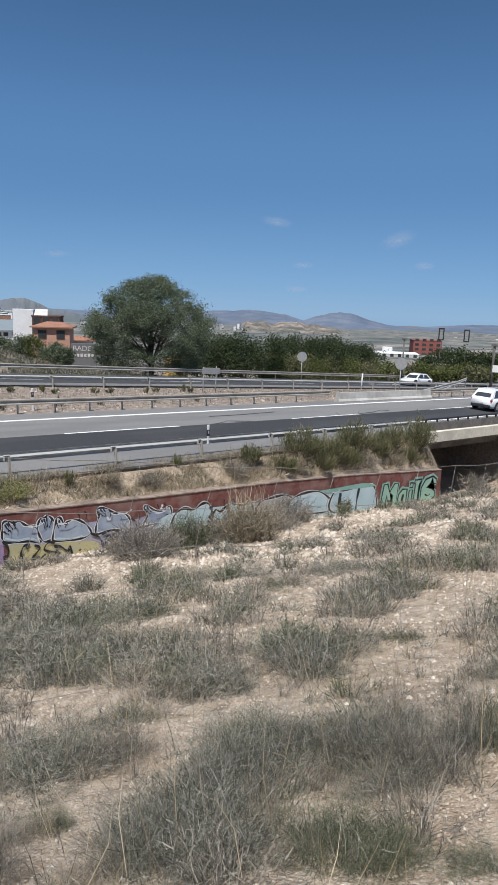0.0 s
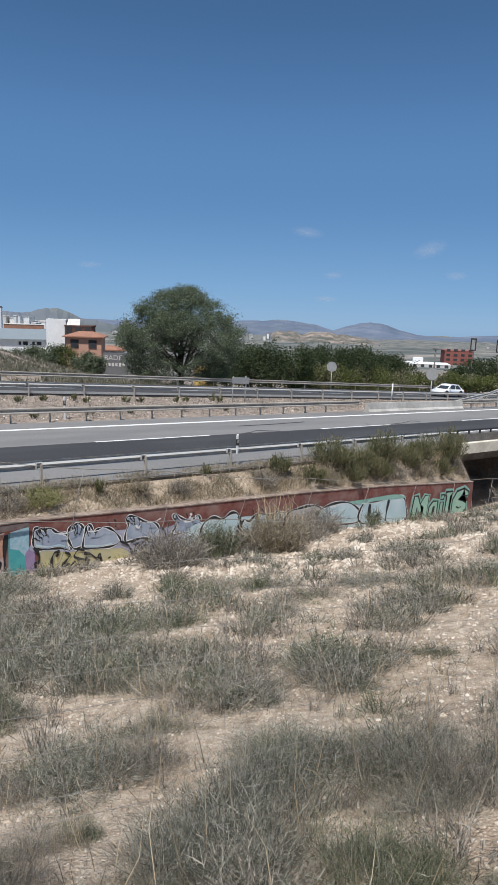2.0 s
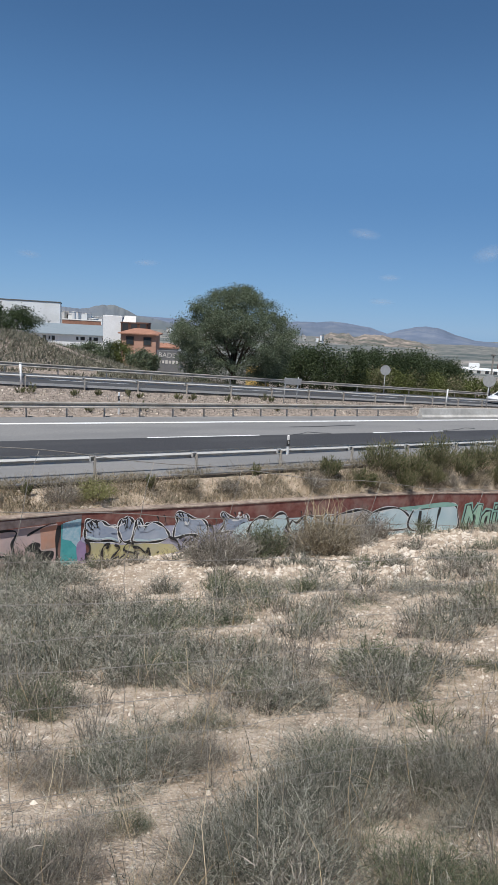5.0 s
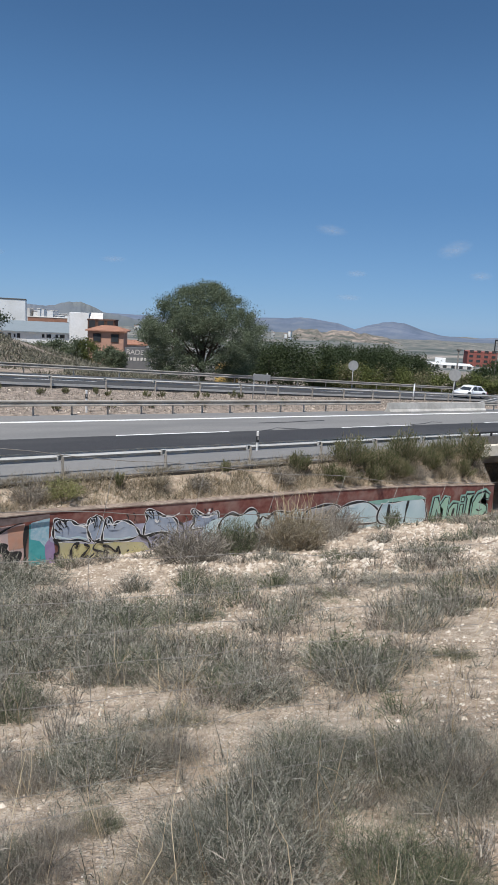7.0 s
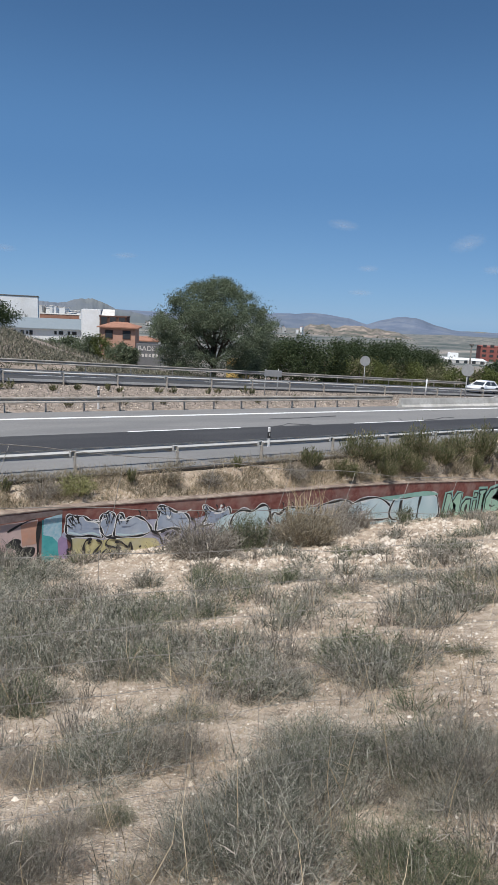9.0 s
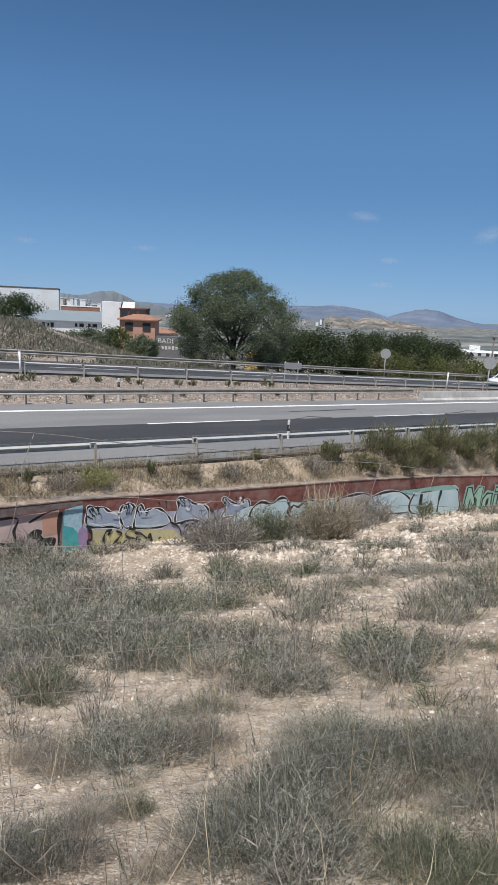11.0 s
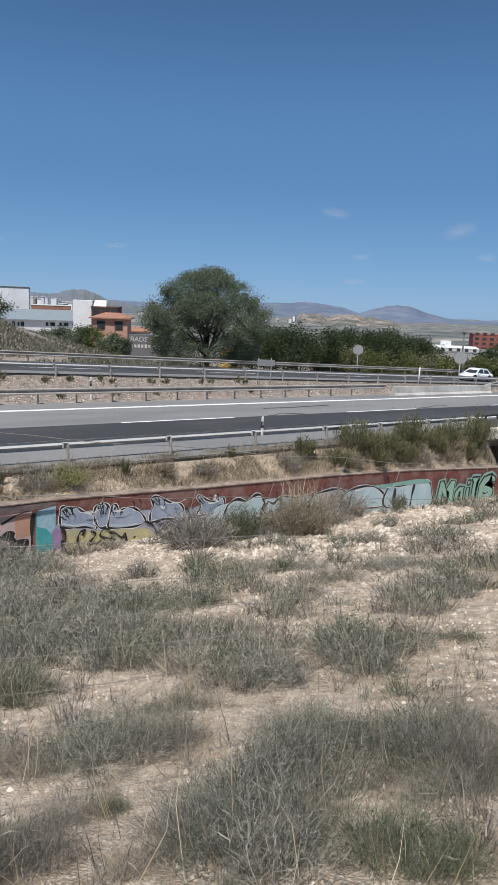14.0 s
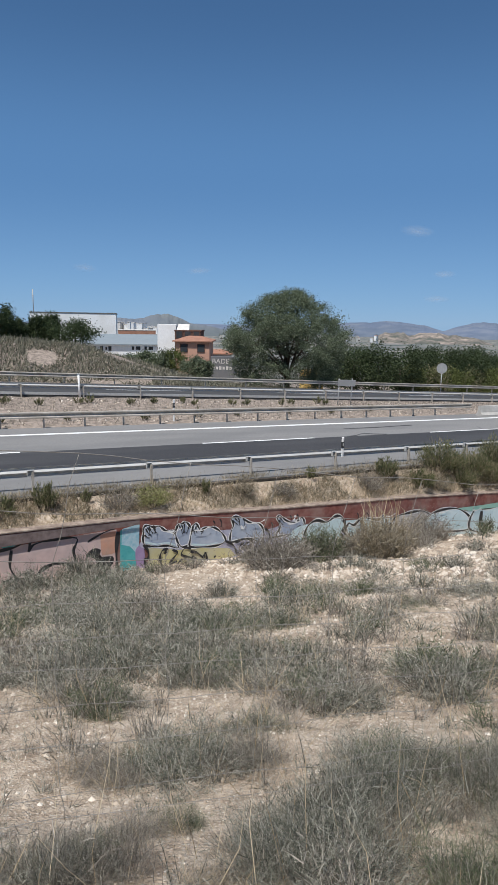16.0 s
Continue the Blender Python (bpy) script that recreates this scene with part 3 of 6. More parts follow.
def shrub_things():
    """A few wiry shrubs of each kind, as pairs of stem and twig meshes."""
    rng = np.random.default_rng(5)
    made = {}
    for kind, mat, stems, n, spread, h, w in (("grey", M_GREY_STEM, 150, 1800, 0.40, 0.40, 0.0032), ("dry", M_DRY_STEM, 160, 1300, 0.38, 0.42, 0.0028), ("green", M_GREEN_STEM, 120, 1800, 0.37, 0.36, 0.0036)):
        for fine, share, wide in ((True, 1.0, 1.0), (False, 0.36, 2.0)):
            made[kind, fine] = []
            for k in range(3):
                a, b = twigs(rng, int(stems * share), int(n * share), spread * rng.uniform(0.85, 1.15), h * rng.uniform(0.85, 1.15), w * wide)
                pair = blade_mesh("core", a), blade_mesh("foliage", b)
                for m, mm in zip(pair, (M_STRAW if k == 0 and kind == "dry" else M_DRY_STEM, mat)):
                    m.materials.append(mm)
                made[kind, fine].append(pair)
    return made


def bare(x, y):
    for (cx, cy, a, b, turn) in BARE:
        c, s = math.cos(radians(turn)), math.sin(radians(turn))
        u, v = (x - cx) * c + (y - cy) * s, -(x - cx) * s + (y - cy) * c
        if (u / a) ** 2 + (v / b) ** 2 < 1:
            return True
    return False


BARE += [
    (7.60, 14.88, 2.18, 2.94, -58),
    (1.27, 3.43, 0.49, 0.26, -39),
    (1.80, 3.20, 0.40, 0.23, -42),
    (2.39, 3.20, 0.27, 0.23, -43),
    (2.50, 2.07, 0.11, 0.33, -35),
    (3.79, 3.54, 0.53, 0.45, -33),
    (3.17, 3.71, 0.29, 0.23, -42),
    (1.48, 4.91, 0.28, 0.29, -38),
    (5.60, 7.70, 0.53, 0.57, -58),
    (5.07, 5.71, 0.42, 0.62, -45),
    (6.02, 4.18, 0.28, 0.66, -40),
    (2.54, 5.14, 0.35, 0.35, -47),
    (4.17, 4.13, 0.27, 0.29, -27),
    (1.61, 2.67, 0.15, 0.15, -38),
    (1.16, 2.42, 0.23, 0.12, -34),
    (2.36, 1.79, 0.08, 0.16, -39),
    (2.56, 1.56, 0.12, 0.13, -40),
    (1.48, 4.14, 0.16, 0.12, -32),
]
BARE += [
    (3.54, 2.95, 0.25, 0.22, -36),
    (2.85, 1.25, 0.16, 0.36, -50),
    (2.39, 1.98, 0.12, 0.30, -49),
    (5.29, 3.65, 0.31, 0.53, -58),
    (8.71, 4.67, 0.45, 0.99, -71),
    (7.15, 4.41, 0.41, 1.09, -82),
    (3.93, 3.41, 0.34, 0.41, -51),
    (6.03, 3.97, 0.38, 0.49, -58),
    (1.30, 5.84, 0.70, 0.55, -46),
    (0.89, 4.57, 0.27, 0.41, -37),
    (0.81, 3.53, 0.42, 0.28, -37),
    (2.80, 13.50, 0.40, 0.79, -44),
    (14.40, 14.60, 2.60, 1.30, 2),
    (19.80, 15.20, 3.60, 2.20, 2),
    (15.60, 12.00, 2.60, 1.20, -14),
]


# large clumps of shrubs on the bank: centre, half width, height, kind
CLUMPS = [
    (1.80, 2.42, 0.26, 0.46, "grey"),
    (2.16, 2.35, 0.31, 0.64, "grey"),
    (1.67, 2.00, 0.34, 0.58, "grey"),
    (2.03, 1.95, 0.14, 0.48, "dry"),
    (2.62, 2.69, 0.29, 0.39, "grey"),
    (1.51, 2.14, 0.17, 0.44, "grey"),
    (2.74, 2.69, 0.35, 0.44, "grey"),
    (2.94, 2.55, 0.20, 0.30, "grey"),
    (3.03, 2.06, 0.28, 0.57, "grey"),
    (3.48, 2.20, 0.20, 0.51, "grey"),
    (3.23, 2.41, 0.18, 0.40, "dry"),
    (2.78, 1.74, 0.19, 0.37, "grey"),
    (2.73, 2.06, 0.09, 0.35, "dry"),
    (2.22, 1.54, 0.24, 0.42, "green"),
    (2.10, 1.66, 0.14, 0.27, "dry"),
    (1.83, 3.76, 0.40, 0.38, "grey"),
    (2.11, 3.57, 0.24, 0.36, "dry"),
    (1.58, 3.90, 0.17, 0.34, "dry"),
]
CLUMPS += [
    (1.21, 4.02, 0.22, 0.31, "dry"),
    (1.33, 3.69, 0.11, 0.24, "dry"),
    (1.37, 2.87, 0.09, 0.19, "green"),
    (1.23, 2.80, 0.16, 0.20, "dry"),
    (1.09, 2.87, 0.07, 0.17, "dry"),
    (0.70, 2.51, 0.16, 0.35, "grey"),
    (0.87, 2.49, 0.17, 0.42, "dry"),
    (0.74, 2.85, 0.12, 0.25, "grey"),
    (1.22, 2.15, 0.14, 0.23, "dry"),
    (1.61, 5.35, 0.27, 0.53, "green"),
    (1.70, 6.29, 0.35, 0.56, "grey"),
    (2.58, 7.51, 0.45, 0.61, "grey"),
    (3.04, 6.01, 0.39, 0.60, "grey"),
    (3.31, 7.28, 0.49, 0.57, "grey"),
    (3.61, 6.15, 0.41, 0.55, "grey"),
    (3.05, 5.64, 0.25, 0.41, "dry"),
    (3.17, 4.29, 0.31, 0.41, "dry"),
    (3.49, 4.05, 0.29, 0.44, "grey"),
]
CLUMPS += [
    (2.68, 4.00, 0.26, 0.26, "dry"),
    (2.41, 4.10, 0.23, 0.26, "dry"),
    (3.34, 4.91, 0.34, 0.45, "grey"),
    (3.82, 4.82, 0.35, 0.39, "grey"),
    (3.99, 4.33, 0.26, 0.31, "dry"),
    (4.95, 4.27, 0.46, 0.60, "green"),
    (4.96, 4.69, 0.31, 0.43, "grey"),
    (5.37, 4.17, 0.24, 0.41, "dry"),
    (4.65, 4.93, 0.18, 0.29, "grey"),
    (8.73, 5.86, 0.47, 0.51, "green"),
    (4.50, 3.79, 0.25, 0.19, "dry"),
    (6.05, 3.91, 0.19, 0.36, "green"),
    (3.01, 10.58, 0.61, 0.66, "grey"),
    (5.38, 15.44, 0.88, 0.83, "grey"),
    (3.84, 12.70, 0.72, 0.63, "grey"),
    (4.37, 11.28, 0.61, 0.49, "dry"),
    (4.44, 9.23, 0.61, 0.52, "grey"),
    (5.15, 9.01, 0.57, 0.46, "grey"),
]
CLUMPS += [
    (5.55, 8.41, 0.47, 0.41, "grey"),
    (3.56, 8.12, 0.50, 0.53, "grey"),
    (2.93, 8.64, 0.51, 0.55, "grey"),
    (4.22, 6.77, 0.41, 0.40, "dry"),
    (3.95, 7.18, 0.39, 0.42, "grey"),
    (7.34, 10.35, 0.52, 0.43, "grey"),
    (8.43, 10.84, 0.47, 0.41, "dry"),
    (8.68, 9.65, 0.53, 0.34, "dry"),
    (8.34, 8.04, 0.52, 0.26, "dry"),
    (10.01, 8.08, 0.55, 0.42, "grey"),
    (7.00, 5.07, 0.32, 0.33, "dry"),
    (4.69, 6.30, 0.30, 0.36, "dry"),
    (3.85, 14.37, 0.54, 0.56, "grey"),
    (3.38, 1.60, 0.23, 0.73, "grey"),
    (3.01, 1.75, 0.21, 0.51, "dry"),
    (3.00, 2.08, 0.21, 0.45, "grey"),
    (4.65, 4.03, 0.35, 0.64, "grey"),
    (5.04, 2.35, 0.21, 0.34, "grey"),
]
CLUMPS += [
    (2.25, 1.31, 0.16, 0.38, "green"),
    (2.48, 1.00, 0.12, 0.13, "green"),
    (11.86, 5.98, 0.70, 0.59, "grey"),
    (10.77, 6.42, 0.56, 0.41, "dry"),
    (1.39, 7.39, 0.29, 0.33, "grey"),
    (1.92, 7.42, 0.51, 0.47, "grey"),
    (1.85, 5.66, 0.29, 0.46, "green"),
    (0.55, 2.74, 0.19, 0.30, "grey"),
    (0.80, 2.64, 0.11, 0.35, "dry"),
    (2.60, 12.60, 0.71, 0.62, "grey"),
    (2.30, 9.19, 0.62, 0.56, "grey"),
]


def plant_bank():
    rng = np.random.default_rng(11)
    kinds = shrub_things()
    names = {"grey": "grey-green dry wiry shrub on the pale bank", "dry": "dead brown wiry shrub on the pale bank", "green": "low green wiry shrub on the pale bank"}
    count, far, small, placed = 0, [], [], []

    def shrub(px, py, k, tall, kind):
        ob = new("shrub")
        ob.matrix_basis = pose(px, py, z_ground(px, py) - 0.01, rng.uniform(-8, 8), rng.uniform(-8, 8), rng.uniform(0, 360)) @ Matrix.Diagonal((k, k, tall, 1))
        for pn, pm in zip(("core", "foliage"), kinds[kind, math.hypot(px, py) < 4.4][int(rng.integers(3))]):
            new(pn, pm).parent = ob
        tagged(ob, names[kind], "shrub", "shrubs on the bank")
        placed.append(ob)

    def grow(cx, cy, half, tall, kind):
        n = max(2, min(5, int(5.0 * (half / 0.35) ** 0.8)))
        k = min(1.9, max(0.42, half / 0.40))
        for i in range(n):
            a, r = 2.4 * i + rng.uniform(0, 0.8), half * 0.9 * math.sqrt((i + 0.3) / n)
            px, py = cx + r * math.cos(a), cy + r * math.sin(a)
            if math.hypot(px, py) > 1.45:
                shrub(px, py, k * rng.uniform(0.85, 1.15), min(1.5, 0.68 * tall / 0.42) * rng.uniform(0.65, 1.15) * (1.1 - 0.4 * r / half), kind if rng.uniform() < 0.6 else ("dry", "green", "grey")[int(rng.integers(3))])

    for c in CLUMPS:
        grow(*c)
    count = len(placed)
    y = 0.9
    while y < 19.0:
        step = 0.34 + 0.020 * y
        x = -2.0
        while x < 34.0:
            px, py = x + rng.uniform(-0.5, 0.5) * step, y + rng.uniform(-0.5, 0.5) * step
            x += step
            az = math.degrees(math.atan2(px, py))
            r = math.hypot(px, py)
            if not 2 < az < 70 or r < 1.55 or (px > 0.9 and r < 1.75) or py > 18.9:
                continue
            patch = noise.noise((px * 0.6, py * 0.6, 9.0)) + 0.5 * noise.noise((px * 1.7, py * 1.7, 2.0))
            if r < 8.0 and rng.uniform() < 0.8:
                small.append((px, py, "dry" if rng.uniform() < 0.7 else "grey"))
            if bare(px, py) or patch < (-0.22 if r < 6.8 or px < 0.7 * py else -0.04) or (py > 11 and px > 10 and patch < 0.06) or (px > 0.75 * py and r > 7.5 and patch < 0.13):
                continue
            u = rng.uniform() + 0.5 * noise.noise((px * 0.8, py * 0.8, 20.0))
            kind = "grey" if u < 0.45 else ("dry" if u < 0.88 else "green")
            if r < 6.8:
                free = all(math.hypot(px - c[0], py - c[1]) > c[2] * 0.9 for c in CLUMPS)
                go = free and rng.uniform() < 0.42
                if go and count < 300:
                    shrub(px, py, rng.uniform(0.4, 1.0), rng.uniform(0.28, 0.7), kind)
                    count += 1
                elif go:
                    far.append((px, py, kind))
            else:
                far.append((px, py, kind))
        y += step
    groups = {"grey": [], "dry": [], "green": []}
    for (px, py, kind) in far:
        r = math.hypot(px, py)
        for t in twigs(rng, 45, int(330 - 7 * r), 0.27 + 0.012 * r, 0.40 * rng.uniform(0.5, 1.15) * min(1.0, 0.45 + 0.08 * r), 0.0020 + 0.0007 * r):
            groups[kind].append(t + np.array([px, py, z_ground(px, py)]))
    for (px, py, kind) in small:
        for t in twigs(rng, 18, 75, rng.uniform(0.07, 0.20), rng.uniform(0.08, 0.26), 0.0018 + 0.0005 * math.hypot(px, py)):
            groups[kind].append(t + np.array([px, py, z_ground(px, py)]))
    for kind, mat in (("grey", M_GREY_STEM), ("dry", M_DRY_STEM), ("green", M_GREEN_STEM)):
        ob = finish("scrub", blade_mesh("scrub", np.concatenate(groups[kind])), mat)
        tagged(ob, names[kind].replace("shrub", "scrub").replace("on the pale bank", "covering the lower bank"), "scrub", kind="stuff")
    # thin dry grass over the open soil
    n = 34000
    r, az = 1.7 + 18.5 * rng.uniform(0, 1, n) ** 1.2, np.radians(rng.uniform(4, 68, n))
    bx, by = r * np.sin(az), r * np.cos(az)
    ok = (by < 18.9) & np.array([rng.uniform() < 0.3 or not bare(a, b) for a, b in zip(bx, by)])
    bx, by, r = bx[ok], by[ok], r[ok]
    base = np.stack([bx, by, ground_array(bx, by) - 0.01], 1)
    d = rng.normal(0, 0.45, base.shape)
    d[:, 2] = 0.22
    d /= np.linalg.norm(d, axis=1, keepdims=True)
    ln = rng.uniform(0.02, 0.11, len(bx))
    bend = rng.normal(0, 0.25, base.shape)
    bend[:, 2] = -np.abs(bend[:, 2])
    v = blades(rng, base, d, ln, 0.0012 + 0.0005 * r, bend)
    tagged(finish("dry_grass", blade_mesh("dry_grass", v), M_DRY_STEM), "sparse dry grass on pale soil", "grass", kind="stuff")
    # long pale stalks that stand out of the scrub
    n = 650
    r, az = 1.9 + 12 * rng.uniform(0, 1, n), np.radians(rng.uniform(6, 66, n))
    bx, by = r * np.sin(az), r * np.cos(az)
    base = np.stack([bx, by, ground_array(bx, by)], 1)
    d = rng.normal(0, 0.28, base.shape)
    d[:, 2] = 1.0
    d /= np.linalg.norm(d, axis=1, keepdims=True)
    v = blades(rng, base, d, rng.uniform(0.35, 0.7, n), 0.003 + 0.0004 * r, rng.normal(0, 0.12, base.shape))
    tagged(finish("grass_stalk", blade_mesh("grass_stalk", v), M_STRAW), "long pale dry grass stalks among the scrub", "grass", kind="stuff")


plant_bank()


def stones():
    """Loose pale stones, one mesh of small uneven lumps."""
    rng = np.random.default_rng(3)
    n = 6500
    r, az = 1.7 + 18.0 * rng.uniform(0, 1, n) ** 0.75, np.radians(rng.uniform(4, 68, n))
    x, y = r * np.sin(az), r * np.cos(az)
    ok = y < 18.8
    x, y = x[ok], y[ok]
    size = 0.006 + 0.018 * rng.uniform(0, 1, len(x)) ** 4 + 0.0016 * np.hypot(x, y)
    rocky = (y > 11) & (x > 8)
    size[rocky] *= 1.7
    z = ground_array(x, y)
    vs, fs = [], []
    dirs = [Vector(d).normalized() for d in ((1, 0, 0.1), (0.3, 0.9, 0), (-0.8, 0.6, 0.1), (-0.8, -0.6, 0), (0.3, -0.95, 0.1), (0.1, 0, 0.7), (0, 0, -0.6))]
    for a, b, c, s in zip(x, y, z, size):
        o = len(vs)
        t = rng.uniform(0, 6.28)
        ct, st = math.cos(t), math.sin(t)
        for d in dirs:
            k = s * rng.uniform(0.7, 1.25)
            vs.append((a + (d.x * ct - d.y * st) * k, b + (d.x * st + d.y * ct) * k, c + d.z * k))
        for i in range(5):
            j = (i + 1) % 5
            fs += [(o + i, o + j, o + 5), (o + j, o + i, o + 6)]
    tagged(raw("stones", vs, fs, M_STONE), "loose pale limestone stones on dry soil", "stones", kind="stuff")


stones()


def rubble(seed, n, x0, x1, y0, y1, size, label):
    rng = np.random.default_rng(seed)
    x, y = rng.uniform(x0, x1, n), rng.uniform(y0, y1, n)
    keep = np.array([noise.noise((a * 0.45, b * 0.45, 30.0 + seed)) > -0.12 for a, b in zip(x, y)])
    x, y = x[keep], y[keep]
    z = ground_array(x, y)
    vs, fs = [], []
    for a, b, c in zip(x, y, z):
        o, s = len(vs), size * (0.4 + 0.9 * rng.uniform() ** 2)
        k = rng.uniform(0.6, 1.2, 6) * s
        vs += [(a + k[0], b, c), (a, b + k[1], c), (a - k[2], b, c), (a, b - k[3], c), (a, b, c + k[4] * 0.7), (a, b, c - k[5])]
        for p, q in ((0, 1), (1, 2), (2, 3), (3, 0)):
            fs += [(o + p, o + q, o + 4), (o + q, o + p, o + 5)]
    tagged(raw("rubble", vs, fs, M_STONE), label, "stones", kind="stuff")


rubble(17, 3200, 2, 60, 33.0, 40.7, 0.075, "pale rubble stones on the median")
rubble(18, 10000, 9, 32, 9.0, 18.9, 0.125, "pale rubble stones before the painted wall")
rubble(19, 4500, 2, 14, 3.5, 18.0, 0.035, "small pale stones on the bank")
rubble(22, 17000, 3.5, 17, 4.0, 13.0, 0.030, "pale stones on the middle bank")
rubble(21, 20000, 0.3, 7, 1.2, 7.5, 0.0125, "small pale stones on the near bank")
rubble(20, 7000, 2, 31, 19.5, 20.7, 0.042, "pale stones on the verge above the wall")


def leafy_bush(name, x, y, z, rx, rz, n, leaf, mat, seed, label, category="bush", upright=0.5, group=""):
    """Stems that fan out from the base, with leaves along them."""
    rng = np.random.default_rng(seed)
    root = empty(name, x, y, z)
    stems = max(10, n // 45)
    ang, out = rng.uniform(0, 6.283, stems), np.sqrt(rng.uniform(0, 1, stems))
    tip = np.stack([rx * out * np.cos(ang), rx * out * np.sin(ang), rz * (1.0 - 0.55 * out ** 2) * rng.uniform(0.65, 1.05, stems)], 1)
    base = np.stack([tip[:, 0] * 0.3, tip[:, 1] * 0.3, np.full(stems, -0.04)], 1)
    d = tip - base
    ln = np.linalg.norm(d, axis=1)
    sv = blades(rng, base, d / ln[:, None], ln, np.full(stems, 0.014 * max(1, rx)), rng.normal(0, 0.05, base.shape))
    finish("core", blade_mesh("core", sv), M_BARK, root)
    which = rng.integers(stems, size=n)
    k = rng.uniform(0.15, 1.05, n) ** 0.7
    c = base[which] + d[which] * k[:, None] + rng.normal(0, 0.07 * (rx + rz) / 2, (n, 3))
    c[:, 2] = np.maximum(c[:, 2], 0.02)
    if mat == M_LEAF_BUSH:
        dd = d[which] / ln[which][:, None] + rng.normal(0, 0.28, (n, 3)) + np.array([0, 0, 0.4])
        dd /= np.linalg.norm(dd, axis=1, keepdims=True)
        finish("foliage", blade_mesh("foliage", blades(rng, c, dd, leaf * rng.uniform(1.2, 2.8, n), np.full(n, leaf * 0.26), rng.normal(0, 0.1, (n, 3)))), mat, root)
    else:
        finish("foliage", leaf_mesh("foliage", c, leaf * rng.uniform(0.6, 1.3, n), rng, 0.35, -upright), mat, root)
    return tagged(root, label, category, group)


# plants on the strip between wall and guardrail
for (x, y, rx, rz, n, leaf, mat, seed, label) in (
    (8.05, 19.9, 0.75, 0.72, 3000, 0.06, M_LEAF_BROOM, 1, "round yellow-green bush on top of the wall"),
    (10.1, 20.1, 0.22, 0.60, 420, 0.07, M_LEAF_BUSH, 2, "small upright green bush above the wall"),
    (14.8, 20.4, 0.22, 0.50, 300, 0.07, M_LEAF_BUSH, 3, "small upright green bush above the wall"),
    (18.4, 20.2, 0.5, 0.95, 1400, 0.08, M_LEAF_BUSH, 4, "upright green bush above the wall"),
    (21.6, 20.3, 1.05, 1.45, 3000, 0.08, M_LEAF_BUSH, 5, "large rosemary-green bush by the guardrail"),
    (23.3, 20.1, 1.0, 1.15, 2600, 0.08, M_LEAF_BUSH, 6, "large rosemary-green bush by the guardrail"),
    (25.4, 20.3, 1.05, 1.6, 3200, 0.08, M_LEAF_BUSH, 7, "large rosemary-green bush by the guardrail"),
    (28.3, 20.2, 0.95, 1.4, 2600, 0.08, M_LEAF_BUSH, 8, "large rosemary-green bush near the bridge"),
    (30.3, 20.1, 1.05, 2.0, 3400, 0.08, M_LEAF_BUSH, 9, "large rosemary-green bush near the bridge"),
    (4.6, 20.1, 0.42, 0.85, 900, 0.08, M_LEAF_BUSH, 10, "upright green bush above the wall"),
    (3.3, 20.0, 0.38, 0.60, 700, 0.08, M_LEAF_BUSH, 11, "upright green bush above the wall"),
    (5.9, 20.2, 0.25, 0.35, 300, 0.07, M_LEAF_BUSH, 12, "small green bush above the wall"),
    (19.9, 19.75, 0.75, 0.75, 1800, 0.07, M_LEAF_BUSH, 13, "low olive-green bush above the wall"),
    (22.3, 19.7, 0.85, 0.85, 2200, 0.07, M_LEAF_BUSH, 14, "low olive-green bush above the wall"),
    (24.3, 19.75, 0.80, 0.90, 2200, 0.07, M_LEAF_BUSH, 15, "low olive-green bush above the wall"),
    (26.8, 20.0, 0.85, 1.10, 2200, 0.08, M_LEAF_BUSH, 16, "rosemary-green bush above the wall"),
    (29.3, 19.7, 0.80, 0.90, 2000, 0.07, M_LEAF_BUSH, 17, "low olive-green bush above the wall"),
):
    leafy_bush("bush", x, y, z_ground(x, y), rx, rz, n, leaf, mat, seed, label, group="bushes above the wall")


def clump(name, x, y, mat, n, spread, h, w, seed, label, lean=0.5, straight=0.2):
    rng = np.random.default_rng(seed)
    ob = empty(name, x, y, z_ground(x, y))
    if name == "straw_clump":
        finish("stalk_fan", blade_mesh("stalk_fan", tuft(rng, n, spread, h, w, lean, straight)), mat, ob)
    else:
        a, b = twigs(rng, n // 8, n, spread, h, w)
        finish("core", blade_mesh("core", a), M_DRY_STEM, ob)
        finish("foliage", blade_mesh("foliage", b), mat, ob)
    return tagged(ob, label, "grass clump")


for i, (x, y, spread, tall) in enumerate(((17.3, 19.9, 0.7, 0.7), (20.9, 19.7, 0.6, 0.6), (25.6, 19.7, 0.7, 0.65), (27.9, 19.7, 0.8, 0.7), (6.9, 19.9, 0.7, 0.6), (11.6, 20.1, 0.6, 0.5), (13.2, 19.9, 0.6, 0.45), (2.2, 19.9, 0.8, 0.6))):
    clump("grass_clump", x, y, M_BROWN_STEM if i % 2 else M_DRY_STEM, 1100, spread, tall, 0.012, 70 + i, "dry brown shrub on the verge above the wall")
clump("grass_clump", 9.8, 15.0, M_DRY_STEM, 3600, 1.1, 1.05, 0.014, 31, "brown dry shrub at the foot of the wall")
clump("grass_clump", 13.5, 14.8, M_BROWN_STEM, 4200, 1.05, 1.25, 0.014, 32, "brown dry shrub at the foot of the wall")
clump("grass_clump", 11.9, 15.7, M_GREEN_STEM, 2400, 0.8, 1.1, 0.014, 33, "green wiry shrub at the foot of the wall")
clump("grass_clump", 19.0, 18.2, M_DRY_STEM, 1700, 1.1, 1.2, 0.016, 34, "thin brown shrub at the foot of the wall", 0.4, 0.35)
clump("grass_clump", 22.6, 18.4, M_GREEN_STEM, 700, 0.45, 0.8, 0.016, 35, "small green shrub at the foot of the wall")
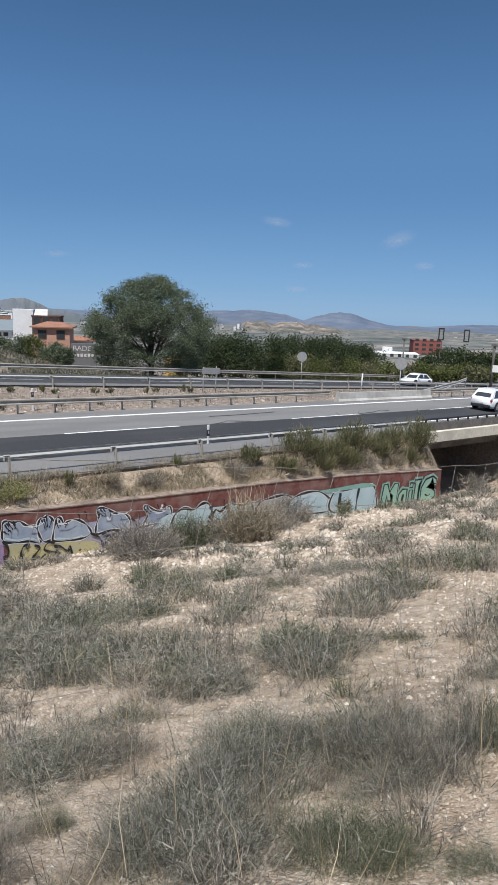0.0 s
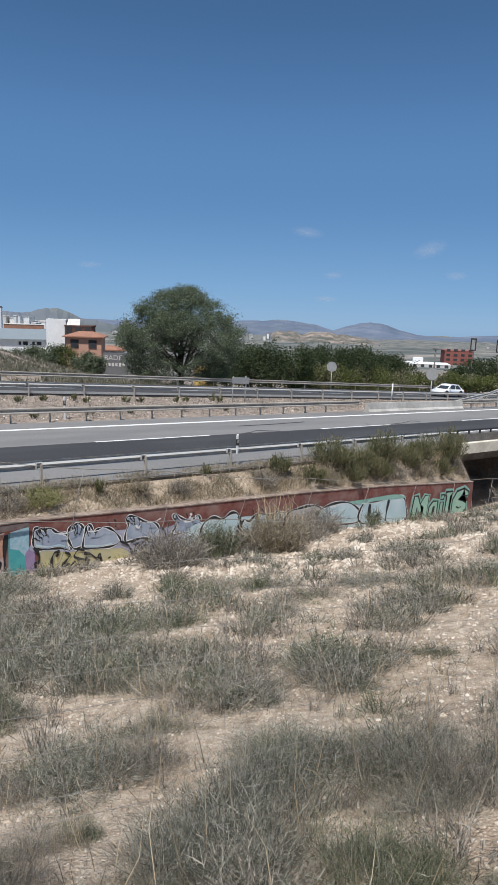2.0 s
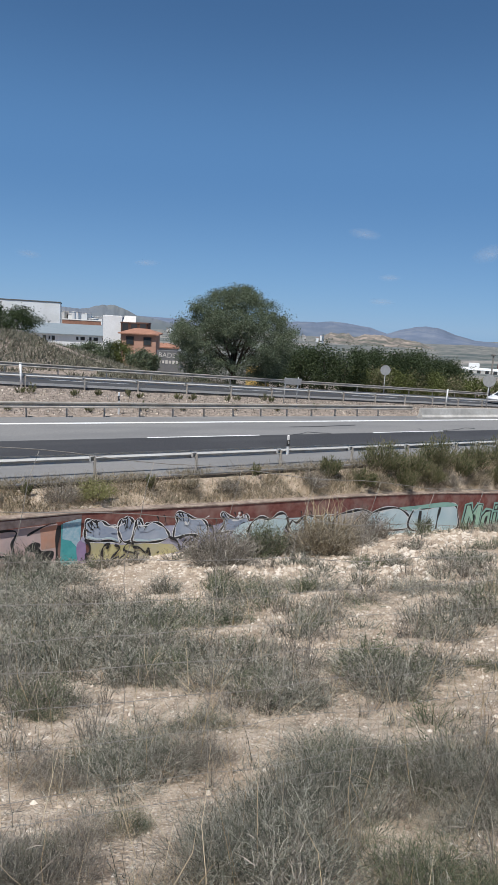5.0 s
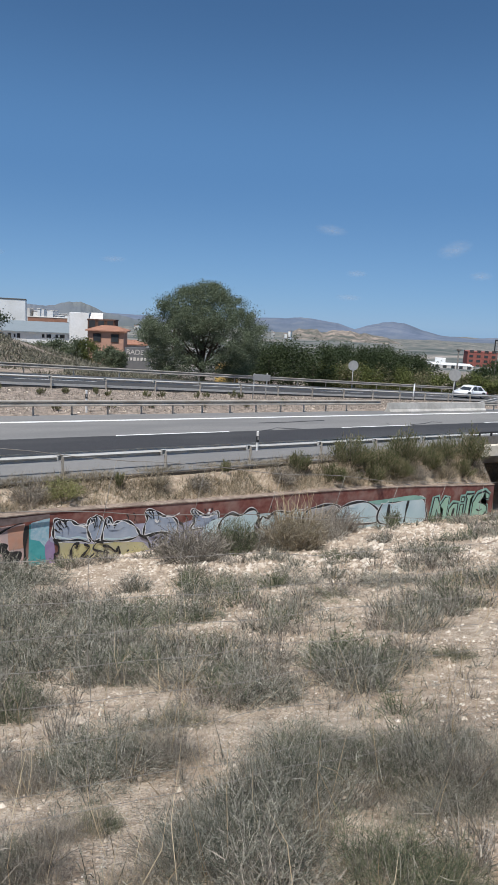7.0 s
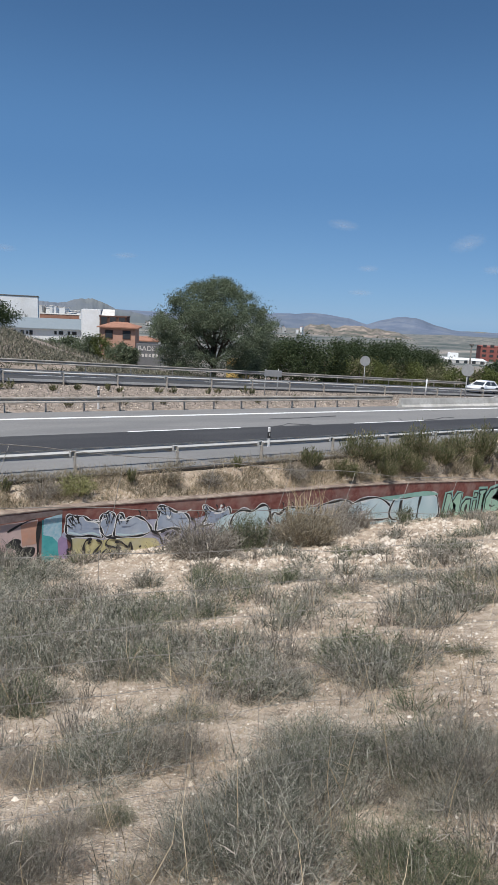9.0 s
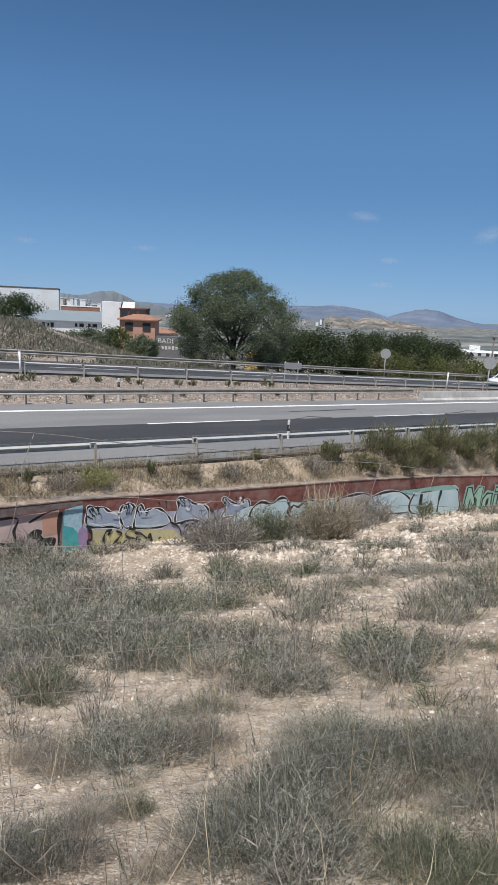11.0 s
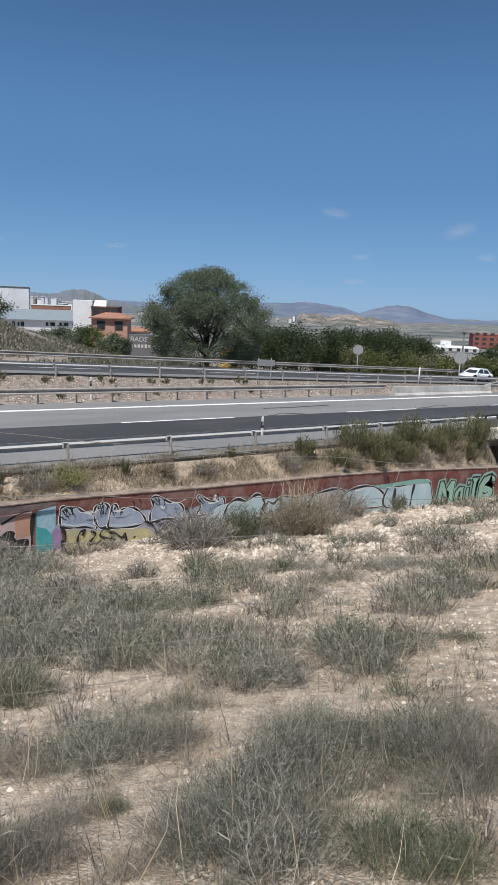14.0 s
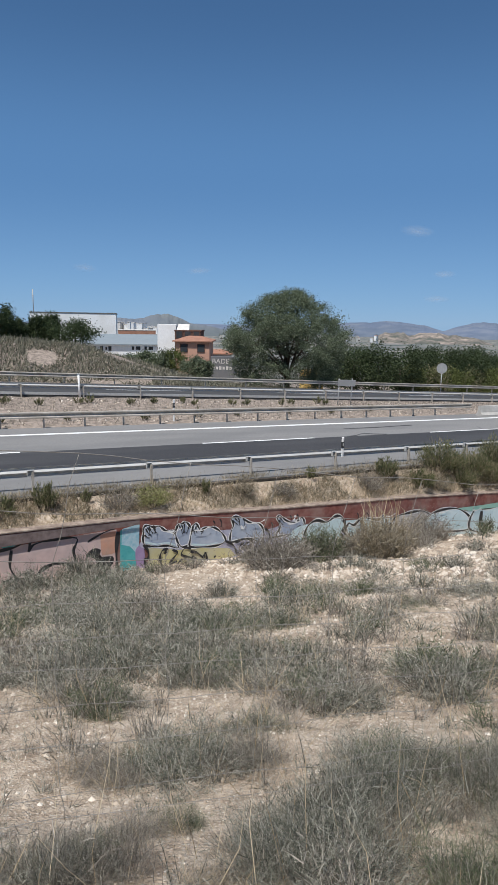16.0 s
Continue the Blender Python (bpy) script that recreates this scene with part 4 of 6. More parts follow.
clump("grass_clump", 12.7, 15.2, M_DRY_STEM, 1500, 0.8, 0.8, 0.012, 51, "low dry shrub before the painted wall")
clump("grass_clump", 15.6, 15.6, M_DRY_STEM, 1500, 0.9, 0.8, 0.012, 52, "low dry shrub before the painted wall")
clump("straw_clump", 16.2, 17.5, M_STRAW, 70, 0.9, 2.9, 0.036, 36, "tall bleached grass stalks before the wall", 0.16, 0.06)
clump("grass_clump", 5.2, 18.3, M_GREY_STEM, 1800, 0.9, 0.75, 0.014, 37, "grey-green shrub at the foot of the wall")
clump("grass_clump", 3.6, 17.6, M_GREY_STEM, 1800, 0.9, 0.6, 0.014, 38, "grey-green shrub at the foot of the wall")
for i, (x, y) in enumerate(((33.5, 18.0), (35.5, 17.2), (37.8, 16.0), (34.5, 16.0), (40.0, 17.5))):
    clump("grass_clump", x, y, M_GREY_STEM if i % 2 else M_DRY_STEM, 900, 0.9, 1.2, 0.02, 40 + i, "dry shrub before the underpass", 0.4, 0.3)


def verge():
    """Dry grass on the strip above the wall and on the median."""
    rng = np.random.default_rng(8)
    for n, mat, lo, hi, label, tag in ((46000, M_BROWN_STEM, 0.12, 0.46, "brown dry grass along the road verge", "dry"), (15000, M_STRAW, 0.08, 0.34, "bleached straw grass along the road verge", "straw"), (9000, M_GREEN_STEM, 0.06, 0.25, "low green weeds along the road verge", "green")):
        x = rng.uniform(-4, 31.5, n)
        y = rng.uniform(19.5, 21.0, n)
        keep = np.array([noise.noise((a * 0.7, b * 1.2, 5.0 + lo * 100)) > -0.18 for a, b in zip(x, y)])
        x, y = x[keep], y[keep]
        base = np.stack([x, y, ground_array(x, y) - 0.02], 1)
        d = rng.normal(0, 0.5, base.shape)
        d[:, 2] = 0.8
        d /= np.linalg.norm(d, axis=1, keepdims=True)
        v = blades(rng, base, d, rng.uniform(lo, hi, len(x)), rng.uniform(0.007, 0.014, len(x)), rng.normal(0, 0.25, base.shape))
        tagged(finish("verge_grass", blade_mesh("verge_grass", v), mat), label, "grass", kind="stuff")
    n = 16000
    x, y = rng.uniform(-4, 75, n), rng.uniform(33.2, 40.6, n)
    base = np.stack([x, y, ground_array(x, y) - 0.02], 1)
    d = rng.normal(0, 0.4, base.shape)
    d[:, 2] = 0.9
    d /= np.linalg.norm(d, axis=1, keepdims=True)
    v = blades(rng, base, d, rng.uniform(0.06, 0.25, len(x)), rng.uniform(0.014, 0.03, len(x)), rng.normal(0, 0.2, base.shape))
    tagged(finish("median_grass", blade_mesh("median_grass", v), M_DRY_STEM), "sparse dry grass on the stony median", "grass", kind="stuff")
    n = 52000
    x, y = rng.uniform(6, 42, n), rng.uniform(53, 74, n)
    base = np.stack([x, y, ground_array(x, y) - 0.02], 1)
    keep = np.array([noise.noise((a * 0.25, b * 0.25, 15.0)) > -0.26 for a, b in zip(x, y)])
    base = base[keep]
    d = rng.normal(0, 0.5, base.shape)
    d[:, 2] = 0.8
    d /= np.linalg.norm(d, axis=1, keepdims=True)
    m = len(base)
    v = blades(rng, base, d, rng.uniform(0.15, 0.62, m), rng.uniform(0.04, 0.08, m), rng.normal(0, 0.2, base.shape))
    tagged(finish("bank_scrub", blade_mesh("bank_scrub", v), M_BANK_SCRUB), "dry grey-green scrub on the far cut bank", "scrub", kind="stuff")


verge()
rng_m = random.Random(4)
for i in range(26):
    x = 6.0 + 1.15 * i + rng_m.uniform(-0.5, 0.5)
    if x > 31:
        break
    y = 38.2 + rng_m.uniform(-0.35, 0.35) if i % 3 else 34.3 + rng_m.uniform(-0.4, 0.6)
    leafy_bush("median_bush", x, y, z_ground(x, y), rng_m.uniform(0.22, 0.38), rng_m.uniform(0.32, 0.55), 260, 0.08, M_LEAF_BUSH, 60 + i, "small dark green bush on the stony median", "bush", group="bushes on the median")


# ---------------------------------------------------------------- trees
def polar(az, d):
    return d * math.sin(radians(az)), d * math.cos(radians(az))


def broad_tree(name, x, y, z, height, rx, n, leaf, mat, seed, label, low=0.2, limbs=9):
    """Tapered trunk, forking limbs and a crown of leaf clusters round the twig ends."""
    rng = np.random.default_rng(seed)
    root = empty(name, x, y, z)
    bole = height * low
    vs, fs = tube_data([(0, 0, -0.3), (0.05, 0, bole * 0.6), (0, 0.05, bole * 1.3)], [height * 0.035, height * 0.028, height * 0.02], 7)
    for i in range(limbs):
        a = 2 * math.pi * i / limbs + rng.uniform(-0.3, 0.3)
        up = rng.uniform(0.35, 0.92)
        out = rx * rng.uniform(0.45, 0.8) * (1.15 - up * 0.75)
        p0 = Vector((0, 0, bole * rng.uniform(0.7, 1.25)))
        p3 = Vector((out * math.cos(a), out * math.sin(a), bole + (height - bole) * up * 0.85))
        p1 = p0.lerp(p3, 0.35) + Vector((0, 0, 0.12 * height * up)) * 0.5
        p2 = p0.lerp(p3, 0.7) + Vector((rng.normal(0, 0.2), rng.normal(0, 0.2), 0.2))
        v2, f2 = tube_data([p0, p1, p2, p3], [height * 0.015, height * 0.011, height * 0.007, height * 0.003], 5)
        fs += [tuple(k + len(vs) for k in f) for f in f2]
        vs += v2
        for k in range(4):
            q0 = p1.lerp(p3, rng.uniform(0.0, 0.9))
            q1 = q0 + Vector((rng.normal(0, rx * 0.3), rng.normal(0, rx * 0.3), rng.normal(height * 0.06, height * 0.09)))
            v2, f2 = tube_data([q0, q0.lerp(q1, 0.5) + Vector((0, 0, 0.15)), q1], [height * 0.006, height * 0.004, height * 0.002], 4)
            fs += [tuple(j + len(vs) for j in f) for f in f2]
            vs += v2
    raw("trunk", vs, fs, M_BARK, root, smooth=True)
    # leaf clusters in a domed shell, with an open hollow among the lower limbs
    down, wide = (0.0, 0.05, 0.12, 0.27, 0.41, 0.57, 0.82, 1.0), (0.10, 0.30, 0.50, 0.76, 0.93, 1.0, 0.88, 0.74)
    centre = []
    while len(centre) < 620:
        u, a = rng.uniform(0, 1), rng.uniform(0, 6.283)
        k = rng.uniform(0.70, 0.97) if rng.uniform() < 0.70 else rng.uniform(0.1, 0.7)
        w = float(np.interp(u, down, wide))
        if rng.uniform() > w or (u > 0.48 and rng.uniform() < 0.72 * math.exp(-((math.cos(a + 0.58) * k * w) / 0.42) ** 2)):
            continue
        r = rx * w * k * (1 + 0.07 * math.sin(3 * a + 1.0) + 0.05 * math.sin(7 * u + 2 * a))
        centre.append((r * math.cos(a), r * math.sin(a), height * (0.97 - 0.89 * u) + rng.normal(0, 0.12)))
    centre = np.array(centre)
    w = rng.integers(len(centre), size=n)
    size = rng.uniform(0.6, 1.35, len(centre))[w]
    c = centre[w] + np.clip(rng.normal(0, 1, (n, 3)), -2.0, 2.0) * np.array([rx * 0.060, rx * 0.060, rx * 0.042]) * size[:, None]
    c[:, 2] = np.maximum(c[:, 2], 0.15)
    finish("crown", leaf_mesh("crown", c, leaf * rng.uniform(0.6, 1.3, n), rng, 0.55), mat, root)
    return tagged(root, label, "tree")


tx, ty = polar(33.5, 68)
broad_tree("tree", tx, ty, z_ground(tx, ty) - 0.1, 10.35, 6.5, 125000, 0.15, M_LEAF_TREE, 21, "broad olive-green tree with a round open crown", 0.14, 14)


def round_tree(name, az, d, top_el, rx, n, leaf, mat, seed, label, foot=None, flat=1.0):
    x, y = polar(az, d)
    z = z_ground(x, y) if foot is None else foot
    h = 5.4 + d * math.tan(radians(top_el)) - z
    rng = np.random.default_rng(seed)
    root = empty(name, x, y, z)
    tube("trunk", [(0, 0, -0.3), (0.05, 0.02, h * 0.3), (0, 0, h * 0.7)], [h * 0.03, h * 0.022, h * 0.008], M_BARK, root, 6)
    ncl = 60
    u = rng.normal(size=(ncl, 3))
    u /= np.linalg.norm(u, axis=1, keepdims=True)
    k = rng.uniform(0.5, 0.95, ncl)[:, None]
    centre = u * k * np.array([rx, rx, h * 0.43 * flat]) + np.array([0, 0, h * 0.55])
    w = rng.integers(ncl, size=n)
    c = centre[w] + rng.normal(0, 1, (n, 3)) * np.array([rx * 0.15, rx * 0.15, h * 0.07])
    c[:, 2] = np.maximum(c[:, 2], 0.1)
    finish("crown", leaf_mesh("crown", c, leaf * rng.uniform(0.6, 1.3, n), rng, 0.55), mat, root)
    return tagged(root, label, "tree")


rt = random.Random(12)
TREE_ROW = ((37.4, 92, -2.2, 3.0), (39.2, 86, -1.85, 3.4), (41.2, 84, -1.5, 3.8), (43.0, 88, -1.75, 3.2), (44.6, 98, -1.9, 3.2), (46.3, 100, -1.65, 3.6), (47.9, 104, -1.95, 3.2), (49.4, 100, -1.8, 3.4), (51.0, 108, -2.2, 3.0), (52.2, 112, -2.75, 2.6), (45.4, 110, -1.75, 3.4), (48.6, 112, -1.7, 3.4))
for i, (az, d, el, rx) in enumerate(TREE_ROW):
    round_tree("roadside_tree", az, d, el, rx, 7000, 0.27, M_LEAF_DARK, 80 + i, "dark green bushy tree behind the motorway")
for i in range(20):
    az = 43.2 + 0.98 * i + rt.uniform(-0.3, 0.3)
    d = 92 + rt.uniform(-4, 6)
    x, y = polar(az, d)
    el = -3.15 - rt.uniform(0, 0.45) - 0.012 * i
    round_tree("young_tree", az, d, el, rt.uniform(1.5, 2.1), 2100, 0.25, M_LEAF_LIGHT if i % 3 else M_LEAF_BUSH, 120 + i, "low light green bush beside the motorway")
for i, (az, d, el, rx) in enumerate(((58.6, 125, -2.0, 4.2), (60.2, 122, -2.35, 3.6), (56.9, 118, -3.0, 2.6), (61.8, 120, -2.5, 3.2), (63.4, 120, -2.4, 3.6))):
    round_tree("roadside_tree", az, d, el, rx, 5000, 0.34, M_LEAF_DARK, 150 + i, "dark green bushy tree behind the motorway")
for i, (az, d, el, rx) in enumerate(((10.0, 78, 1.15, 1.7), (12.75, 82, 0.35, 1.35), (13.8, 84, 0.6, 1.35), (15.7, 80, 0.0, 3.0), (7.2, 78, 0.9, 2.8), (11.2, 80, 0.15, 1.1))):
    round_tree("pine_tree", az, d, el, rx, 7500, 0.21, M_LEAF_PINE, 170 + i, "dense dark green pine on the cut bank", flat=1.0)
for i, (az, d, el, rx) in enumerate(((18.8, 96, -2.95, 1.6), (20.3, 92, -2.8, 1.9), (21.6, 90, -2.6, 1.8), (22.9, 88, -2.4, 1.5), (24.0, 88, -2.35, 1.5), (25.5, 86, -2.95, 1.7), (26.4, 84, -3.25, 1.3))):
    round_tree("roadside_tree", az, d, el, rx, 5500, 0.20, M_LEAF_TREE if i != 4 else M_LEAF_LIGHT, 190 + i, "green bushy tree before the houses")



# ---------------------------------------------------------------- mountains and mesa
# distance haze is put into the blue base colours of ranges and town hill
M_MOUNT = material("haze_tinted_mountain", [(0.11, 0.14, 0.195), (0.14, 0.17, 0.23), (0.19, 0.215, 0.255)], 0.008, 1.0, stain=(0.10, 0.125, 0.16), stain_scale=0.0015, stain_amount=0.6)
M_MESA = material("ochre_mesa_slopes", [(0.08, 0.09, 0.075), (0.24, 0.205, 0.175), (0.40, 0.33, 0.27)], 0.03, 1.0, stain=(0.075, 0.09, 0.08), stain_scale=0.016, stain_amount=0.9)
M_HILL = material("haze_tinted_hill_slopes", [(0.12, 0.14, 0.17), (0.165, 0.18, 0.205), (0.22, 0.23, 0.24)], 0.006, 1.0, stain=(0.09, 0.11, 0.10), stain_scale=0.003, stain_amount=0.6)


def ridge(name, d, crest, depth, mat, seed, label, rough=0.06):
    """A range of hills: crest given as (azimuth, elevation) in degrees, with flanks and gullies."""
    az0, az1 = crest[0][0], crest[-1][0]
    cols, rows = int((az1 - az0) * 14), 22
    vs, fs = [], []
    foot = -70.0
    for j in range(rows + 1):
        v = j / rows
        for i in range(cols + 1):
            az = az0 + (az1 - az0) * i / cols
            top = 5.4 + d * math.tan(radians(curve_at(crest, az)))
            rr = d + depth * (v - 0.5)
            n = noise.fractal((az * 1.6 + seed, v * 3.0, seed), 0.9, 2.1, 6)
            k = 1 - abs(2 * v - 1)
            k = k ** 0.8
            z = foot + (top - foot) * k * (1 + rough * n * (1 if j != rows // 2 else 0.35))
            x, y = polar(az, rr)
            vs.append((x, y, z))
    w = cols + 1
    for j in range(rows):
        for i in range(cols):
            fs.append((j * w + i, j * w + i + 1, (j + 1) * w + i + 1, (j + 1) * w + i))
    return tagged(raw(name, vs, fs, mat, smooth=True), label, "mountain", kind="structure")


ridge("mountain_range", 4000, [(34.0, -1.0), (36.5, -0.25), (38.6, 0.02), (40.2, 0.05), (41.7, 0.2), (43.0, 0.1), (44.6, -0.1), (46.2, -0.55), (47.4, -0.15), (48.4, 0.12), (49.3, 0.22), (50.4, 0.1), (51.6, -0.3), (53.2, -0.68), (55.5, -0.8), (57.5, -0.62), (60.0, -0.42), (63.0, -0.4), (68.0, -0.7)], 1100, M_MOUNT, 2.0, "mountain range on the horizon, haze put into its blue colour", 0.10)
ridge("mesa_hill", 2300, [(38.2, -2.1), (40.0, -1.6), (40.7, -1.1), (41.5, -0.85), (42.6, -0.70), (43.4, -0.98), (44.4, -0.74), (46.5, -0.8), (48.6, -1.05), (50.0, -1.5), (52.0, -2.0), (55.0, -2.4)], 700, M_MESA, 5.0, "ochre mesa with stepped bare slopes", 0.22)
ridge("town_hill", 3000, [(15.5, -0.9), (17.6, 0.1), (19.0, 0.12), (20.6, 0.02), (21.6, 0.22), (22.6, 0.48), (23.3, 0.52), (24.2, 0.2), (25.2, -0.25), (26.4, -0.4), (28.0, -0.7), (31.0, -1.0)], 600, M_HILL, 8.0, "rocky hill behind the town, blue-grey haze put into its colour", 0.13)
ridge("mountain_range", 4200, [(8.0, -0.9), (12.0, -0.3), (20.0, -0.25), (26.0, -0.28), (30.0, -0.35), (36.0, -0.6)], 900, M_MOUNT, 11.0, "faint range beyond the plain, haze put into its colour", 0.04)

# ---------------------------------------------------------------- town
M_PEACH = material("peach_render", [(0.46, 0.265, 0.19), (0.54, 0.325, 0.24)], 1.2, 0.9, stain=(0.38, 0.22, 0.16), stain_scale=0.4, stain_amount=0.4)
M_ROOF = material("terracotta_tiles", [(0.30, 0.15, 0.10), (0.42, 0.23, 0.16)], 3, 0.9, stain=(0.22, 0.12, 0.09), stain_scale=0.8)
M_BROWN = material("dark_brown_render", [(0.09, 0.055, 0.045), (0.14, 0.085, 0.065)], 1, 0.9)
M_RED = material("red_brick", [(0.24, 0.085, 0.07), (0.31, 0.12, 0.10)], 1, 0.9)
M_METAL_ROOF = material("grey_metal_roof", [(0.20, 0.235, 0.25), (0.28, 0.315, 0.33)], 0.8, 0.6, stretch=(1, 6, 1))
M_GLASS = material("dark_window", [(0.03, 0.035, 0.04), (0.06, 0.065, 0.07)], 0.5, 0.15)
M_YELLOW = material("yellow_render", [(0.55, 0.38, 0.13), (0.62, 0.45, 0.18)], 1, 0.9)
M_GREY_WALL = material("grey_block_wall", [(0.13, 0.13, 0.135), (0.2, 0.2, 0.2)], 3, 0.9)
M_PALE = material("pale_render", [(0.55, 0.52, 0.48), (0.68, 0.65, 0.61)], 1, 0.9)


def el_z(el, d):
    return 5.4 + d * math.tan(radians(el))


def building(name, az0, az1, d, el_top, foot, depth, mat, label, windows=(), turn=0.0, roof=None, parapet=None, eaves=0.0, win=(1.0, 1.2), extra=0.0):
    """A block with its front across the line of sight; windows is (columns, rows, height of lowest sill, storey)."""
    x0, y0 = polar(az0, d)
    x1, y1 = polar(az1, d)
    w = math.hypot(x1 - x0, y1 - y0)
    h = el_z(el_top, d) - foot
    root = empty(name, (x0 + x1) / 2, (y0 + y1) / 2, foot, math.degrees(math.atan2(y1 - y0, x1 - x0)) + turn)
    box("wall", 0, depth / 2, h / 2 - extra / 2, w, depth, h + extra, mat, root, 0.03)
    if roof == "hip":
        o = eaves
        vs = [(-w / 2 - o, -o, h), (w / 2 + o, -o, h), (w / 2 + o, depth + o, h), (-w / 2 - o, depth + o, h), (-w * 0.2, depth / 2, h + w * 0.13), (w * 0.2, depth / 2, h + w * 0.13)]
        vs += [(a, b, c - 0.18) for a, b, c in vs[:4]]
        fs = [(0, 1, 5, 4), (1, 2, 5), (2, 3, 4, 5), (3, 0, 4), (6, 7, 1, 0), (7, 8, 2, 1), (8, 9, 3, 2), (9, 6, 0, 3), (9, 8, 7, 6)]
        raw("roof", vs, fs, M_ROOF, root, "terracotta tiled roof")
    elif roof == "shed":
        vs = [(-w / 2 - 0.3, -0.5, h), (w / 2 + 0.3, -0.5, h), (w / 2 + 0.3, depth + 0.3, h + depth * 0.13), (-w / 2 - 0.3, depth + 0.3, h + depth * 0.13)]
        vs += [(a, b, c - 0.15) for a, b, c in vs]
        raw("roof", vs, [(0, 1, 2, 3), (4, 5, 1, 0), (5, 6, 2, 1), (6, 7, 3, 2), (7, 4, 0, 3), (7, 6, 5, 4)], parapet or M_METAL_ROOF, root)
    elif parapet:
        box("roof", 0, depth / 2, h + 0.12, w + 0.2, depth + 0.2, 0.24, parapet, root, 0.03)
    if windows:
        nc, nr, sill, storey = windows
        for r in range(nr):
            for c in range(nc):
                cx = -w / 2 + w * (c + 0.5) / nc
                cz = sill + storey * r + win[1] / 2
                wd = empty("window", cx, 0, cz)
                wd.parent = root
                box("frame", 0, -0.03, 0, win[0] + 0.2, 0.1, win[1] + 0.2, M_BROWN if mat != M_WHITE else M_PALE, wd, 0.0)
                box("pane", 0, -0.07, 0, win[0], 0.06, win[1], M_GLASS, wd, 0.0)
    return tagged(root, label, "building"), w, h


building("white_warehouse", 12.2, 19.05, 170, 0.40, -4, 30, M_WHITE, "large plain white building with a flat roof", (), -4, parapet=M_CONC_DARK)
root, w, h = building("long_shed", 16.0, 23.6, 128, -2.05, -3.5, 12, M_WHITE, "long white industrial shed with a grey metal roof", (), 0, roof="shed", extra=1)
for i in range(9):
    box("sign_bar", w / 2 - 0.9 - 0.78 * i - (0.4 if i % 3 == 0 else 0), -0.05, h - 0.75, 0.42, 0.06, 0.62, M_BLACK, root, 0.0)
for k, u in enumerate((0.24, 0.29, 0.33, 0.12, 0.16)):
    box("sign_bar", -w / 2 + w * u, -0.05, h - 0.85, 0.3 if k % 2 else 0.55, 0.06, 0.8 - 0.2 * (k % 2), M_BLACK, root, 0.0)
building("white_tower", 22.45, 24.0, 122, -0.38, -3, 4, M_WHITE, "white stair tower of a house", (), -6, extra=1)
root, w, h = building("upper_storey", 23.9, 26.1, 121, -0.95, -2, 7, M_BROWN, "dark brown upper storey with a roof terrace", (3, 1, 4.2, 3), -6, parapet=M_BROWN)
vs = [(-w / 2 + 0.3, 0.2, h + 0.25), (w * 0.05, 0.2, h + 0.25), (w * 0.0, 3, h + 1.3), (-w / 2 + 0.3, 3, h + 1.3)]
vs += [(a, b, c - 0.06) for a, b, c in vs]
raw("awning", vs, [(0, 1, 2, 3), (4, 5, 1, 0), (5, 6, 2, 1), (6, 7, 3, 2), (7, 4, 0, 3), (7, 6, 5, 4)], M_PALE, root, "pale sloping terrace awning")
building("peach_house", 23.95, 26.85, 112, -1.72, -3.4, 8, M_PEACH, "peach rendered house with a tiled roof", (2, 1, 3.6, 3), -6, roof="hip", eaves=0.5, win=(1.1, 1.2), extra=1)
building("tiled_house", 26.5, 28.7, 122, -2.75, -4, 7, M_PALE, "low house with a terracotta tiled roof", (), 0, roof="hip", eaves=0.3, extra=1)
root, w, h = building("painted_block_wall", 26.95, 29.0, 97, -3.02, el_z(-4.5, 97), 0.4, M_GREY_WALL, "grey block wall with large painted white letters", (), 0, extra=2.0)
font = bpy.data.curves.new("painted_letters", "FONT")
font.body, font.size, font.extrude = "BADE", 1.0, 0.01
txt = new("painted_letters", font)
txt.data.materials.append(M_PALE)
txt.parent = root
txt.matrix_basis = pose(-w / 2 + 0.2, -0.03, h - 1.0, 90, 0, 0)
for i in range(6):
    box("paint_bar", -w / 2 + 0.4 + 0.5 * i, -0.02, h - 1.65, 0.34, 0.03, 0.5 - 0.1 * (i % 2), M_PALE, root, 0.0)
building("yellow_house", 34.6, 36.6, 92, -4.3, el_z(-5.2, 92), 5, M_YELLOW, "low yellow house half hidden behind a tree", (3, 1, 0.5, 3), 0, parapet=M_YELLOW, win=(0.7, 0.5), extra=1)
rb = random.Random(31)
for i in range(13):
    az = 19.1 + 0.27 * i + rb.uniform(-0.05, 0.05)
    d = 300 + rb.uniform(-30, 60)
    building("town_house", az, az + rb.uniform(0.22, 0.5), d, -0.36 - 0.035 * i + rb.uniform(-0.22, 0.22), -12, 9, M_WHITE if i % 5 else M_PALE, "small white town house on the slope", (3, 2, 6.5, 3), rb.uniform(-15, 15), parapet=M_PALE, win=(0.8, 1.0))
building("brick_block", 19.2, 22.3, 230, -0.92, -9, 8, M_ROOF, "low terracotta coloured block in the town", (), 0, parapet=M_PALE)
building("red_apartment_block", 55.45, 57.75, 330, -1.85, -14, 16, M_RED, "red brick apartment block with pale balconies", (4, 4, 2.0, 2.2), 8, parapet=M_RED, win=(1.6, 1.0))
root, w, h = building("white_hall", 52.2, 56.0, 240, -3.05, -10, 14, M_PALE, "low pale industrial hall among trees", (6, 1, 1.5, 3), 4, parapet=M_WHITE)
box("roof_block", -w * 0.18, 4, h + 0.9, 3.4, 4, 2.6, M_WHITE, root, 0.03, "white cube on the roof")
